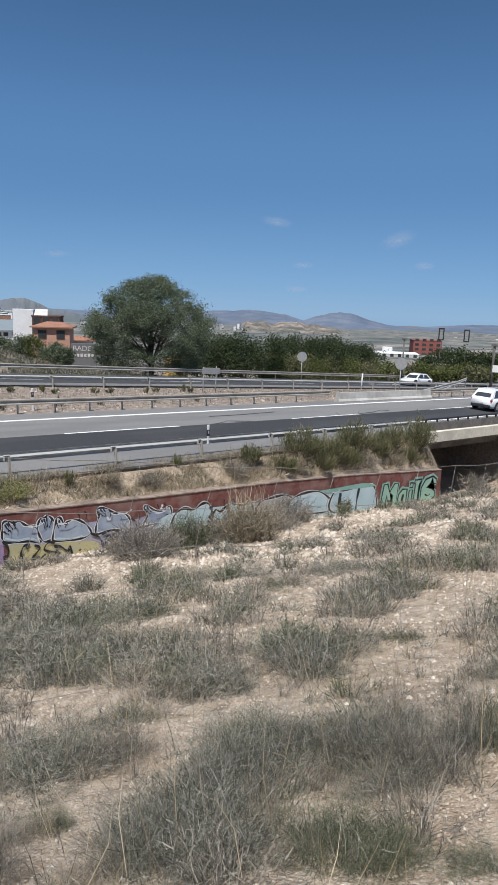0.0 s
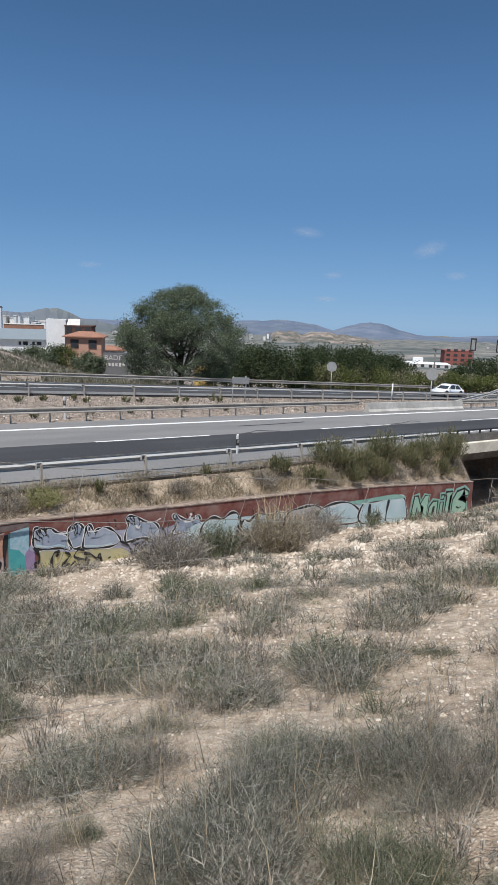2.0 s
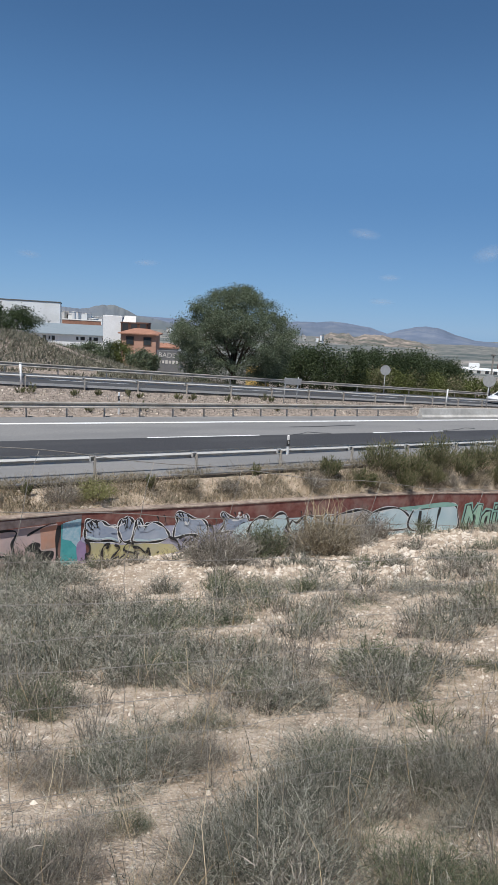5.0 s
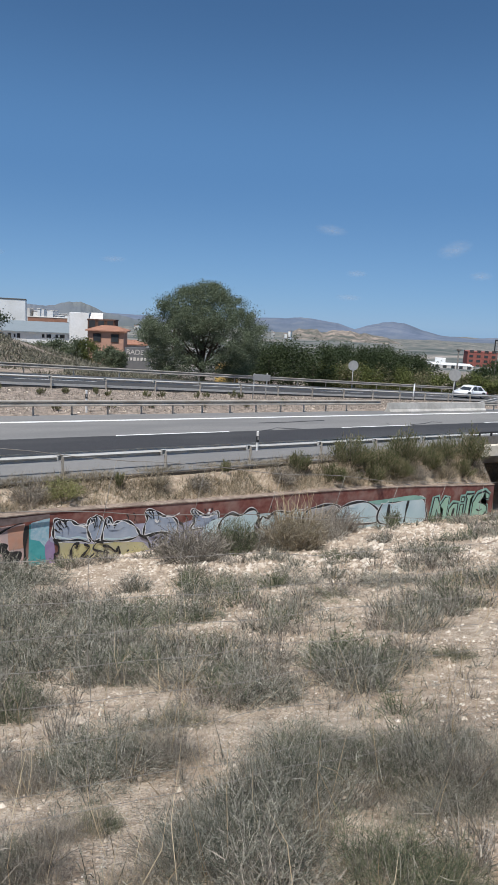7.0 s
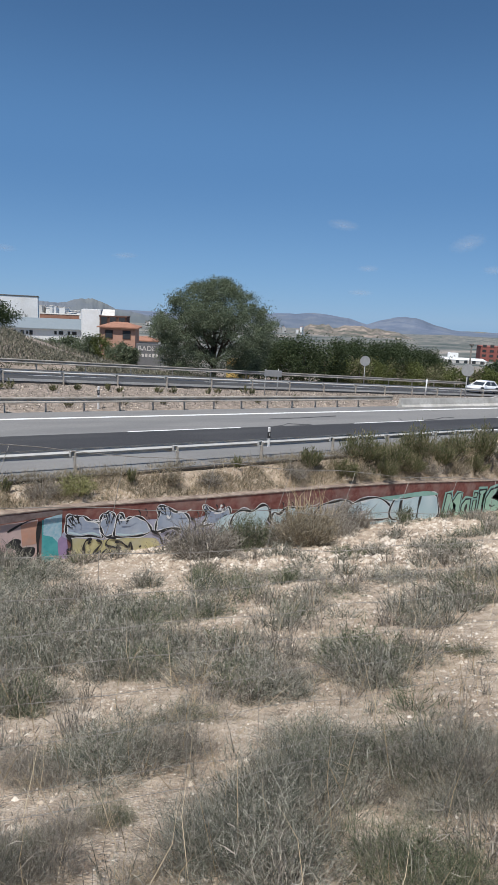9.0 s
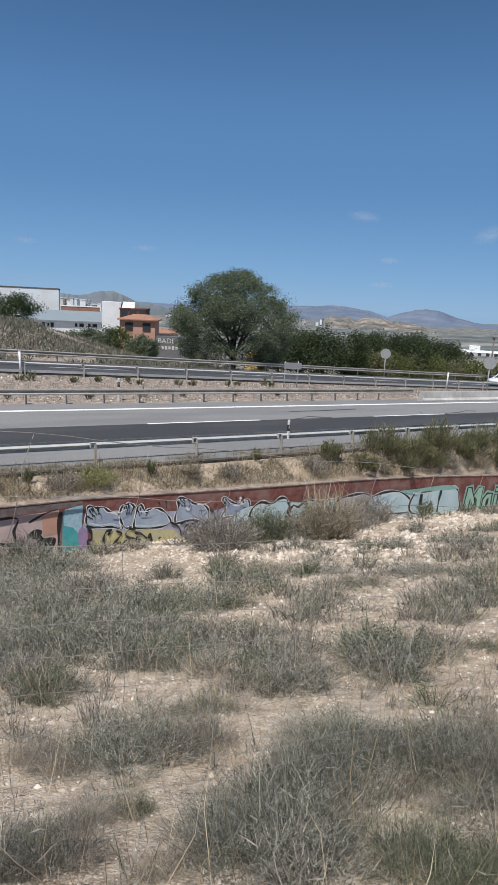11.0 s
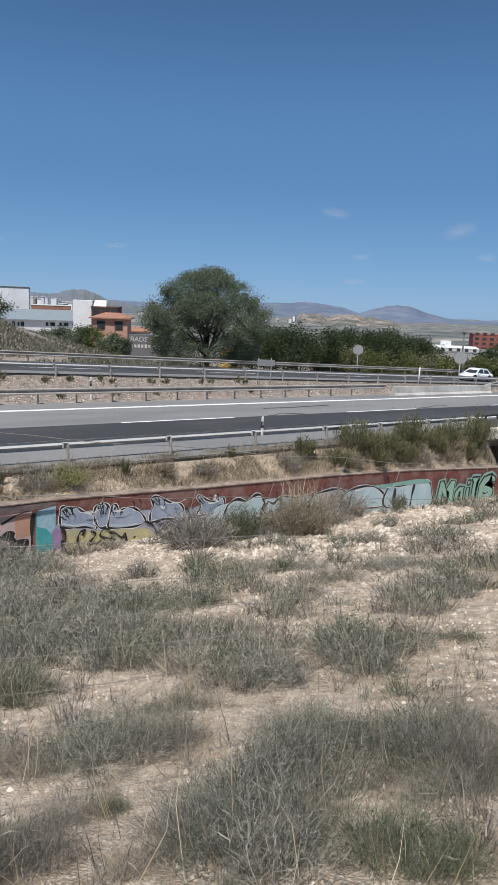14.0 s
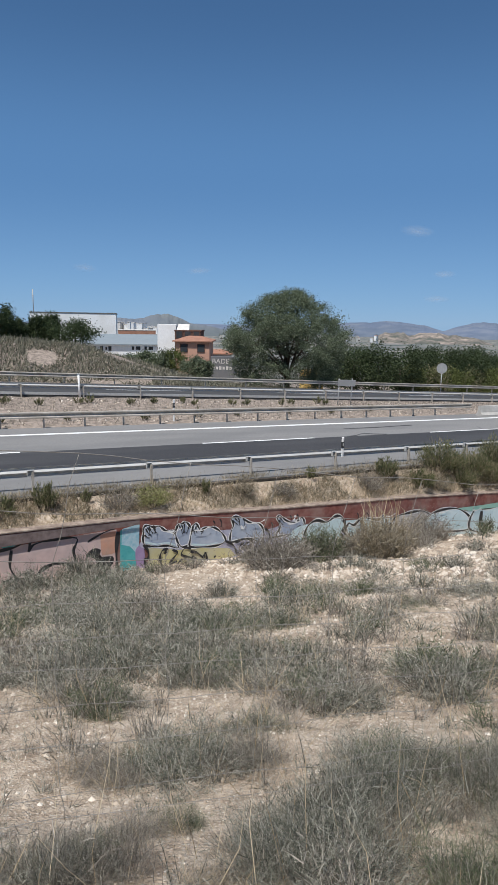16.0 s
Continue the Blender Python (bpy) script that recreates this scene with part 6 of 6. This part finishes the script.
paint("line", "white", 0.05, (9.20, -1.45), (9.50, -1.49), (9.75, -1.41))
paint("line", "white", 0.05, (11.40, -1.50), (11.70, -1.54), (11.95, -1.46))
paint("line", "white", 0.05, (12.90, -1.75), (13.20, -1.79), (13.45, -1.71))
paint("line", "white", 0.05, (17.50, -2.10), (17.80, -2.14), (18.05, -2.06))
paint("line", "white", 0.05, (20.50, -2.35), (20.80, -2.39), (21.05, -2.31))
paint("line", "white", 0.05, (22.50, -2.50), (22.80, -2.54), (23.05, -2.46))
paint("line", "lavender", 0.06, (13.60, -2.30), (13.80, -2.50), (13.75, -2.80))
paint("line", "lavender", 0.06, (14.45, -2.34), (14.65, -2.54), (14.60, -2.84))
paint("line", "lavender", 0.06, (15.30, -2.38), (15.50, -2.58), (15.45, -2.88))
paint("line", "lavender", 0.06, (16.15, -2.42), (16.35, -2.62), (16.30, -2.92))
paint("line", "lavender", 0.06, (17.00, -2.46), (17.20, -2.66), (17.15, -2.96))
paint("line", "lavender", 0.06, (17.85, -2.50), (18.05, -2.70), (18.00, -3.00))
paint("line", "lavender", 0.06, (18.70, -2.54), (18.90, -2.74), (18.85, -3.04))
paint("line", "lavender", 0.06, (19.55, -2.58), (19.75, -2.78), (19.70, -3.08))
paint("line", "lavender", 0.06, (20.40, -2.62), (20.60, -2.82), (20.55, -3.12))


# ---------------------------------------------------------------- wire fence near the camera
def wire_fence():
    rng = random.Random(9)
    fy = 2.1
    f = empty("wire_fence", -1.4, fy, z_ground(-1.4, fy))
    inv = f.matrix_basis.inverted()
    rows = ((4.97, -0.163), (4.77, -0.160), (4.60, -0.162), (4.44, -0.158), (4.31, -0.162), (4.20, -0.19), (4.06, -0.20), (3.91, -0.215), (3.72, -0.235), (3.62, -0.24))

    def wire_z(k, x):
        z, s = rows[k]
        return z + s * (x - 0.5) + (0.025 * max(0, x - 2.2) ** 2 if k < 4 else 0)

    for k in range(len(rows)):
        path, ph = [], rng.uniform(0, 6)
        for i in range(58):
            x = -1.4 + 0.12 * i
            path.append(inv @ Vector((x, fy + 0.012 * math.sin(x * 5 + ph), wire_z(k, x) + 0.006 * math.sin(x * 8.1 + ph) + rng.uniform(-0.002, 0.002))))
        tube("wire", path, 0.0014, M_WIRE, f, 4)
    for i in range(15):
        x = -0.9 + 0.39 * i + rng.uniform(-0.015, 0.015)
        lean = 0.10 + rng.uniform(-0.03, 0.02)
        path = []
        for j in range(19):
            u = j / 18
            k = u * (len(rows) - 1)
            k0 = min(len(rows) - 2, int(k))
            xx = x - lean * min(1.0, u * 4.5) ** 0.8 + 0.008 * math.sin(j * 1.3 + i)
            z = wire_z(k0, xx) + (wire_z(k0 + 1, xx) - wire_z(k0, xx)) * (k - k0)
            path.append(inv @ Vector((xx, fy + 0.004, z)))
        tube("stay", path, 0.0013, M_WIRE, f, 4)
    for x in (-1.4, 5.4):
        zb = z_ground(x, fy)
        tube("post", [inv @ Vector((x, fy + 0.03, zb - 0.3)), inv @ Vector((x, fy + 0.03, zb + 1.85))], 0.025, M_GALV_OLD, f, 8)
    tagged(f, "slack rusty knotted wire mesh fence along the bank", "fence")


wire_fence()


# ---------------------------------------------------------------- posts and signs
def delineator(x, y, z, h, foot=-0.2, label="white marker post with a black band by the guardrail"):
    r = empty("marker_post", x, y, z)
    bm = bmesh.new()
    box_into(bm, 0, 0, (h + foot) / 2, 0.11, 0.06, h - foot, 0.02)
    part("post", bm, M_WHITE, r)
    box("band", 0, 0, h - 0.33, 0.114, 0.064, 0.26, M_BLACK, r, 0.0, "black band")
    box("reflector", 0, -0.036, h - 0.30, 0.05, 0.012, 0.12, M_GALV, r, 0.0)
    return tagged(r, label, "marker post")


delineator(16.78, 21.03, z_road(16.78, 21.03), 1.28, 0.45)
delineator(14.82, 33.5, z_ground(14.82, 33.5), 1.22)


def white_post(az, h, lean):
    x, y = polar(az, 40.95 / math.cos(radians(az)))
    z = z_far(x) - 0.03
    r = empty("white_post", x, y, z)
    tube("post", [(0, 0, -0.2), (lean, 0, h)], 0.065, M_WHITE, r, 8)
    box("cap", lean, 0, h, 0.15, 0.15, 0.03, M_WHITE, r, 0.008)
    tagged(r, "white painted post beside the guardrail", "post")


white_post(16.0, 1.4, -0.05)
white_post(51.5, 1.5, 0.06)


def plate_sign():
    r = empty("road_sign", 30.3, 38, z_ground(30.3, 38))
    inv = r.matrix_basis.inverted()
    box("plate", 0, 0, inv.translation.z + 1.10, 1.62, 0.03, 0.46, M_SIGN_BACK, r, 0.01, "bare grey metal sign back", Matrix.Rotation(radians(3), 4, "Y"))
    for dx in (-0.62, 0.55):
        tube("leg", [(dx, 0.05, -0.2), (dx + 0.06, 0.05, inv.translation.z + 1.42)], 0.035, M_GALV, r, 6)
    tagged(r, "back of a small rectangular road sign on two legs", "road sign")


plate_sign()


def disc_sign(az, d, el, dia):
    x, y = polar(az, d)
    z = z_ground(x, y)
    c = el_z(el, d) - z
    r = empty("round_sign", x, y, z, -az)
    tube("pole", [(0, 0.06, -0.3), (0, 0.06, c + 0.2)], 0.05, M_GALV, r, 8)
    bm = bmesh.new()
    bmesh.ops.create_cone(bm, cap_ends=True, segments=28, radius1=dia / 2, radius2=dia / 2, depth=0.03, matrix=Matrix.Translation((0, 0, c)) @ Matrix.Rotation(radians(90), 4, "X"))
    part("disc", bm, M_SIGN_BACK, r, "plain grey back of a round sign")
    bm = bmesh.new()
    bmesh.ops.create_cone(bm, cap_ends=False, segments=28, radius1=dia / 2 + 0.012, radius2=dia / 2 + 0.012, depth=0.06, matrix=Matrix.Translation((0, 0, c)) @ Matrix.Rotation(radians(90), 4, "X"))
    part("rim", bm, M_GALV, r)
    tagged(r, "grey back of a round traffic sign on a pole", "road sign")


disc_sign(46.35, 73.5, -3.58, 1.08)
disc_sign(54.66, 64.0, -3.80, 1.10)


def gantry_pole(az, d, el, r0, plate=False):
    x, y = polar(az, d)
    z = z_ground(x, y)
    h = el_z(el, d) - z
    r = empty("steel_pole", x, y, z, -az)
    tube("shaft", [(0, 0, -0.3), (0, 0, h)], [r0, r0 * 0.75], M_CONC_DARK, r, 8)
    box("head", 0, 0, h, r0 * 4.5, r0 * 3, r0 * 1.6, M_CONC_DARK, r, 0.02)
    if plate:
        box("plate", 0.5, -0.2, h - 2.6, 1.0, 0.04, 0.8, M_WHITE, r, 0.01, "small white plate")
    tagged(r, "tall grey steel pole beside the motorway", "pole")


gantry_pole(54.75, 84, -1.75, 0.12)
gantry_pole(61.85, 80, -1.95, 0.16, True)


def signal_panel(az, d, el):
    x, y = polar(az, d)
    z = z_ground(x, y)
    c = el_z(el, d) - z
    k = d / 96
    r = empty("signal_panel", x, y, z, -az)
    bm = bmesh.new()
    for (cx, cz, sx, sz) in ((-0.30, 0, 0.16, 1.65), (0.30, 0, 0.16, 1.65), (0, 0.76, 0.74, 0.16), (0, -0.76, 0.74, 0.16)):
        box_into(bm, cx * k, 0, c + cz * k, sx * k, 0.14, sz * k, 0.02)
    part("frame", bm, M_BLACK, r, "black surround")
    box("panel", 0, 0.02, c, 0.46 * k, 0.08, 1.4 * k, M_SIGN_BACK, r, 0.0, "pale grey inner panel")
    for j in range(3):
        box("louvre", 0, -0.03, c + (j - 1) * 0.42 * k, 0.36 * k, 0.06, 0.04, M_GALV_OLD, r, 0.0)
    tube("pole", [(0, 0.1, -0.3), (0, 0.1, c - 0.7 * k)], 0.028, M_CONC_DARK, r, 6)
    tagged(r, "black framed signal panel on a thin pole", "signal")


signal_panel(57.65, 96, -1.25)
signal_panel(59.63, 96, -1.31)
ax, ay = polar(12.53, 178)
ant = empty("antenna_mast", ax, ay, el_z(0.6, 178))
tube("mast", [(0, 0, -1), (0, 0, 178 * math.tan(radians(1.65)))], 0.10, M_GALV_OLD, ant, 5)
for k in range(4):
    box("crossbar", 0, 0, 2.4 + 0.6 * k, 1.1 - 0.2 * k, 0.05, 0.05, M_GALV_OLD, ant, 0.0)
tagged(ant, "thin lattice antenna mast on a roof", "antenna")


# sloping rail ends and cross rails where the median widens
def ramp_rail(x0, z0, x1, z1, y, label):
    r = empty("sloping_rail", x0, y, z0)
    sweep("beam", [(0, 0, 0), ((x1 - x0) / 2, 0, (z1 - z0) * 0.55), (x1 - x0, 0, z1 - z0)], [(-a, h - 0.31) for a, h in W_BEAM] + [(-a + 0.004, h - 0.31) for a, h in W_BEAM[::-1]], M_GALV, r)
    for u in (0.35, 0.7, 1.0):
        px, pz = (x1 - x0) * u, (z1 - z0) * u
        gz = z_ground(x0 + px, y) - z0
        box("post", px, 0.08, (pz + gz) / 2 - 0.1, 0.06, 0.1, max(0.2, pz - gz), M_GALV, r, 0.0)
    tagged(r, label, "guardrail")


ramp_rail(51.0, z_ground(51.0, 34.6) + 0.15, 57.5, z_ground(57.5, 34.6) + 1.0, 34.6, "turned-down end of a steel guardrail on the median")
ramp_rail(60.5, z_ground(60.5, 38.2) + 0.2, 66.0, z_ground(66.0, 38.2) + 1.5, 38.2, "turned-down end of a steel guardrail on the median")
ramp_rail(58.0, z_ground(58.0, 52.6) + 0.3, 66.0, z_ground(66.0, 52.6) + 1.5, 52.6, "sloping rail of a slip road beyond the motorway")


# ---------------------------------------------------------------- cars
M_CAR_WHITE = material("white_car_paint", [(0.78, 0.79, 0.80), (0.82, 0.83, 0.84)], 1, 0.25)
M_TYRE = material("tyre_rubber", [(0.015, 0.015, 0.015), (0.03, 0.03, 0.03)], 8, 0.85)
M_RED_LAMP = material("red_lamp", [(0.30, 0.02, 0.03), (0.36, 0.03, 0.04)], 3, 0.25)
M_TRIM = material("black_plastic", [(0.02, 0.02, 0.022), (0.04, 0.04, 0.042)], 6, 0.6)


def car(name, m, length, width, height, roof, label):
    """A car facing +x: body and cabin lofted over cross-sections; roof is (rear foot, rear top, front top, front foot) in shares of the length."""
    r = new(name)
    r.matrix_basis = m
    belt, sill = height * 0.60, 0.24
    secs = []
    for i in range(25):
        u = i / 24
        x = (u - 0.5) * length
        end = min(u, 1 - u)
        round_w = 1 - 0.16 * max(0.0, 1 - end / 0.12) ** 2
        top = belt * (0.93 if u < 0.04 else 1.0) - (0.28 * belt * max(0, (u - 0.70) / 0.30) ** 1.6)
        low = sill + 0.16 * max(0, 1 - end / 0.06)
        secs.append((x, round_w * width / 2, low, top))
    vs, fs, k = [], [], 8
    for x, hw, lo, top in secs:
        mid = (lo + top) / 2
        vs += [(x, -hw * 0.92, lo), (x, -hw, lo + 0.12), (x, -hw, mid + 0.1), (x, -hw * 0.93, top), (x, hw * 0.93, top), (x, hw, mid + 0.1), (x, hw, lo + 0.12), (x, hw * 0.92, lo)]
    for i in range(len(secs) - 1):
        for j in range(k):
            j2 = (j + 1) % k
            fs.append((i * k + j, (i + 1) * k + j, (i + 1) * k + j2, i * k + j2))
    fs += [tuple(range(k)), tuple((len(secs) - 1) * k + j for j in range(k))[::-1]]
    raw("body", vs, fs, M_CAR_WHITE, r, smooth=True)
    a, b, c, d = [(u - 0.5) * length for u in roof]
    hw, hr = width / 2 * 0.92, width / 2 * 0.72
    zb = belt - 0.03
    ht = height
    vs = [(a, -hw, zb), (d, -hw, zb), (c, -hr, ht - 0.05), (b, -hr, ht - 0.03), (a, hw, zb), (d, hw, zb), (c, hr, ht - 0.05), (b, hr, ht - 0.03), ((b + c) / 2, -hr, ht), ((b + c) / 2, hr, ht)]
    raw("cabin", vs, [(0, 1, 2, 8, 3), (5, 4, 7, 9, 6), (3, 8, 9, 7), (8, 2, 6, 9), (1, 5, 6, 2), (4, 0, 3, 7)], M_CAR_WHITE, r)

    def pane(nm, quad, off, mat=M_GLASS):
        q = [Vector(v) for v in quad]
        cen = sum(q, Vector()) / 4
        n = (q[1] - q[0]).cross(q[3] - q[0]).normalized() * off
        inner = [cen + (v - cen) * 0.86 + n for v in q]
        raw(nm, inner + [v - n * 2 for v in inner], [(0, 1, 2, 3), (7, 6, 5, 4), (0, 4, 5, 1), (1, 5, 6, 2), (2, 6, 7, 3), (3, 7, 4, 0)], mat, r)

    for s in (-1, 1):
        h1, h2 = s * hw, s * hr
        mx, tx2 = (a + d) / 2, (b + c) / 2
        pane("side_window", [(a + 0.25, h1, zb + 0.02), (mx, h1, zb + 0.02), (tx2, h2, ht - 0.06), (b + 0.1, h2, ht - 0.06)], 0.012 * -s * -1)
        pane("side_window", [(mx, h1, zb + 0.02), (d - 0.1, h1, zb + 0.02), (c - 0.05, h2, ht - 0.07), (tx2, h2, ht - 0.06)], 0.012 * -s * -1)
        for wx in (-0.30, 0.31):
            wheel = empty("wheel", wx * length, s * (width / 2 - 0.11), 0.33)
            wheel.parent = r
            rot = Matrix.Rotation(radians(90), 4, "X")
            bm = bmesh.new()
            bmesh.ops.create_cone(bm, cap_ends=True, segments=20, radius1=0.33, radius2=0.33, depth=0.22, matrix=rot)
            bmesh.ops.bevel(bm, geom=[e for e in bm.edges], offset=0.02, segments=1, affect="EDGES")
            part("tyre", bm, M_TYRE, wheel)
            bm = bmesh.new()
            for q in range(5):
                box_into(bm, 0, s * 0.115, 0.11, 0.06, 0.02, 0.2, 0.0, Matrix.Rotation(q * 2 * math.pi / 5, 4, "Y"))
            bmesh.ops.create_cone(bm, cap_ends=True, segments=12, radius1=0.06, radius2=0.06, depth=0.03, matrix=Matrix.Translation((0, s * 0.115, 0)) @ rot)
            part("rim", bm, M_GALV, wheel, "alloy spokes")
            bm = bmesh.new()
            bmesh.ops.create_cone(bm, cap_ends=True, segments=20, radius1=0.39, radius2=0.39, depth=0.06, matrix=Matrix.Translation((wx * length, s * (width / 2 - 0.02), 0.36)) @ rot)
            part("wheel_arch", bm, M_TRIM, r)
        box("mirror", d - 0.35, s * (width / 2 + 0.06), belt + 0.02, 0.18, 0.16, 0.14, M_CAR_WHITE, r, 0.03)
        box("tail_lamp", -length / 2 + 0.13, s * width * 0.38, belt - 0.18, 0.22, 0.30, 0.18, M_RED_LAMP, r, 0.03, "red tail lamp")
        box("headlamp", length / 2 - 0.22, s * width * 0.34, belt - 0.34, 0.30, 0.34, 0.14, M_GALV, r, 0.03, "clear headlamp")
    pane("rear_window", [(a + 0.1 * (b - a), hw * 0.88, zb + 0.08), (a + 0.1 * (b - a), -hw * 0.88, zb + 0.08), (b, -hr * 0.92, ht - 0.09), (b, hr * 0.92, ht - 0.09)], 0.02)
    pane("windscreen", [(d, -hw, zb), (d, hw, zb), (c, hr, ht - 0.07), (c, -hr, ht - 0.07)], 0.012)
    for s in (-1, 1):
        box("sill_trim", 0, s * (width / 2 - 0.03), 0.33, length * 0.40, 0.08, 0.16, M_TRIM, r, 0.02, "black lower cladding")
    box("bumper", -length / 2 + 0.12, 0, 0.42, 0.28, width * 0.86, 0.24, M_TRIM, r, 0.05, "black rear bumper")
    box("plate_bar", -length / 2 - 0.03, 0, 0.62, 0.02, 0.5, 0.11, M_PALE, r, 0.0)
    return tagged(r, label, "car")


slope_deg = math.degrees(math.atan(0.0334))
car("car", pose(48.6, 25.5, z_road(48.6, 25.5) + 0.016, 1.5, slope_deg, 0), 4.45, 1.85, 1.64, (0.02, 0.15, 0.56, 0.77), "white compact crossover car with dark windows")
far_deg = math.degrees(math.atan(0.055))
car("car", pose(66.0, 44.6, z_far(66.0) + 0.01, 0, -far_deg, 180), 4.5, 1.78, 1.44, (0.10, 0.26, 0.58, 0.76), "white saloon car on the far carriageway")


# ---------------------------------------------------------------- small clouds
def cloud_material():
    m = bpy.data.materials.new("thin_cloud")
    m.use_nodes = True
    nt = m.node_tree
    nt.nodes.remove(nt.nodes["Principled BSDF"])
    tc = nt.nodes.new("ShaderNodeTexCoord")
    ln = nt.nodes.new("ShaderNodeVectorMath")
    ln.operation = "LENGTH"
    nt.links.new(tc.outputs["Object"], ln.inputs[0])
    n = nt.nodes.new("ShaderNodeTexNoise")
    n.inputs["Scale"].default_value, n.inputs["Detail"].default_value = 2.2, 6
    nt.links.new(tc.outputs["Object"], n.inputs["Vector"])
    fall = nt.nodes.new("ShaderNodeMapRange")
    fall.inputs["From Min"].default_value, fall.inputs["From Max"].default_value = 0.05, 0.95
    fall.inputs["To Min"].default_value, fall.inputs["To Max"].default_value = 0.62, 0.0
    nt.links.new(ln.outputs["Value"], fall.inputs["Value"])
    mul = nt.nodes.new("ShaderNodeMath")
    mul.operation = "MULTIPLY"
    nt.links.new(fall.outputs["Result"], mul.inputs[0])
    nt.links.new(n.outputs["Fac"], mul.inputs[1])
    tr, em = nt.nodes.new("ShaderNodeBsdfTransparent"), nt.nodes.new("ShaderNodeBsdfTranslucent")
    em.inputs["Color"].default_value = (0.9, 0.9, 0.92, 1)
    df = nt.nodes.new("ShaderNodeBsdfDiffuse")
    add = nt.nodes.new("ShaderNodeMixShader")
    nt.links.new(em.outputs[0], add.inputs[1])
    nt.links.new(df.outputs[0], add.inputs[2])
    mix = nt.nodes.new("ShaderNodeMixShader")
    nt.links.new(mul.outputs[0], mix.inputs["Fac"])
    nt.links.new(tr.outputs[0], mix.inputs[1])
    nt.links.new(add.outputs[0], mix.inputs[2])
    nt.links.new(mix.outputs[0], nt.nodes["Material Output"].inputs["Surface"])
    return m


M_CLOUD = cloud_material()
for i, (az, el, w, h, tilt) in enumerate(((53.6, 6.1, 1.6, 0.75, 18), (43.7, 7.3, 1.5, 0.5, -6), (46.0, 3.95, 1.0, 0.32, 2), (16.6, 4.05, 1.1, 0.35, -4), (25.9, 4.05, 1.2, 0.3, 3), (55.8, 4.1, 1.0, 0.4, 0), (45.5, 2.0, 1.2, 0.3, 0))):
    d = 4300
    x, y = polar(az, d)
    bm = bmesh.new()
    bmesh.ops.create_grid(bm, x_segments=8, y_segments=4, size=1.0)
    ob = part("cloud", bm, M_CLOUD)
    ob.matrix_basis = Matrix.Translation((x, y, el_z(el, d))) @ Matrix.Rotation(radians(-az), 4, "Z") @ Matrix.Rotation(radians(90), 4, "X") @ Matrix.Rotation(radians(tilt), 4, "Z") @ Matrix.Diagonal((d * radians(w), d * radians(h), 1, 1))
    tagged(ob, "small faint white wisp of cloud", "cloud", kind="structure")
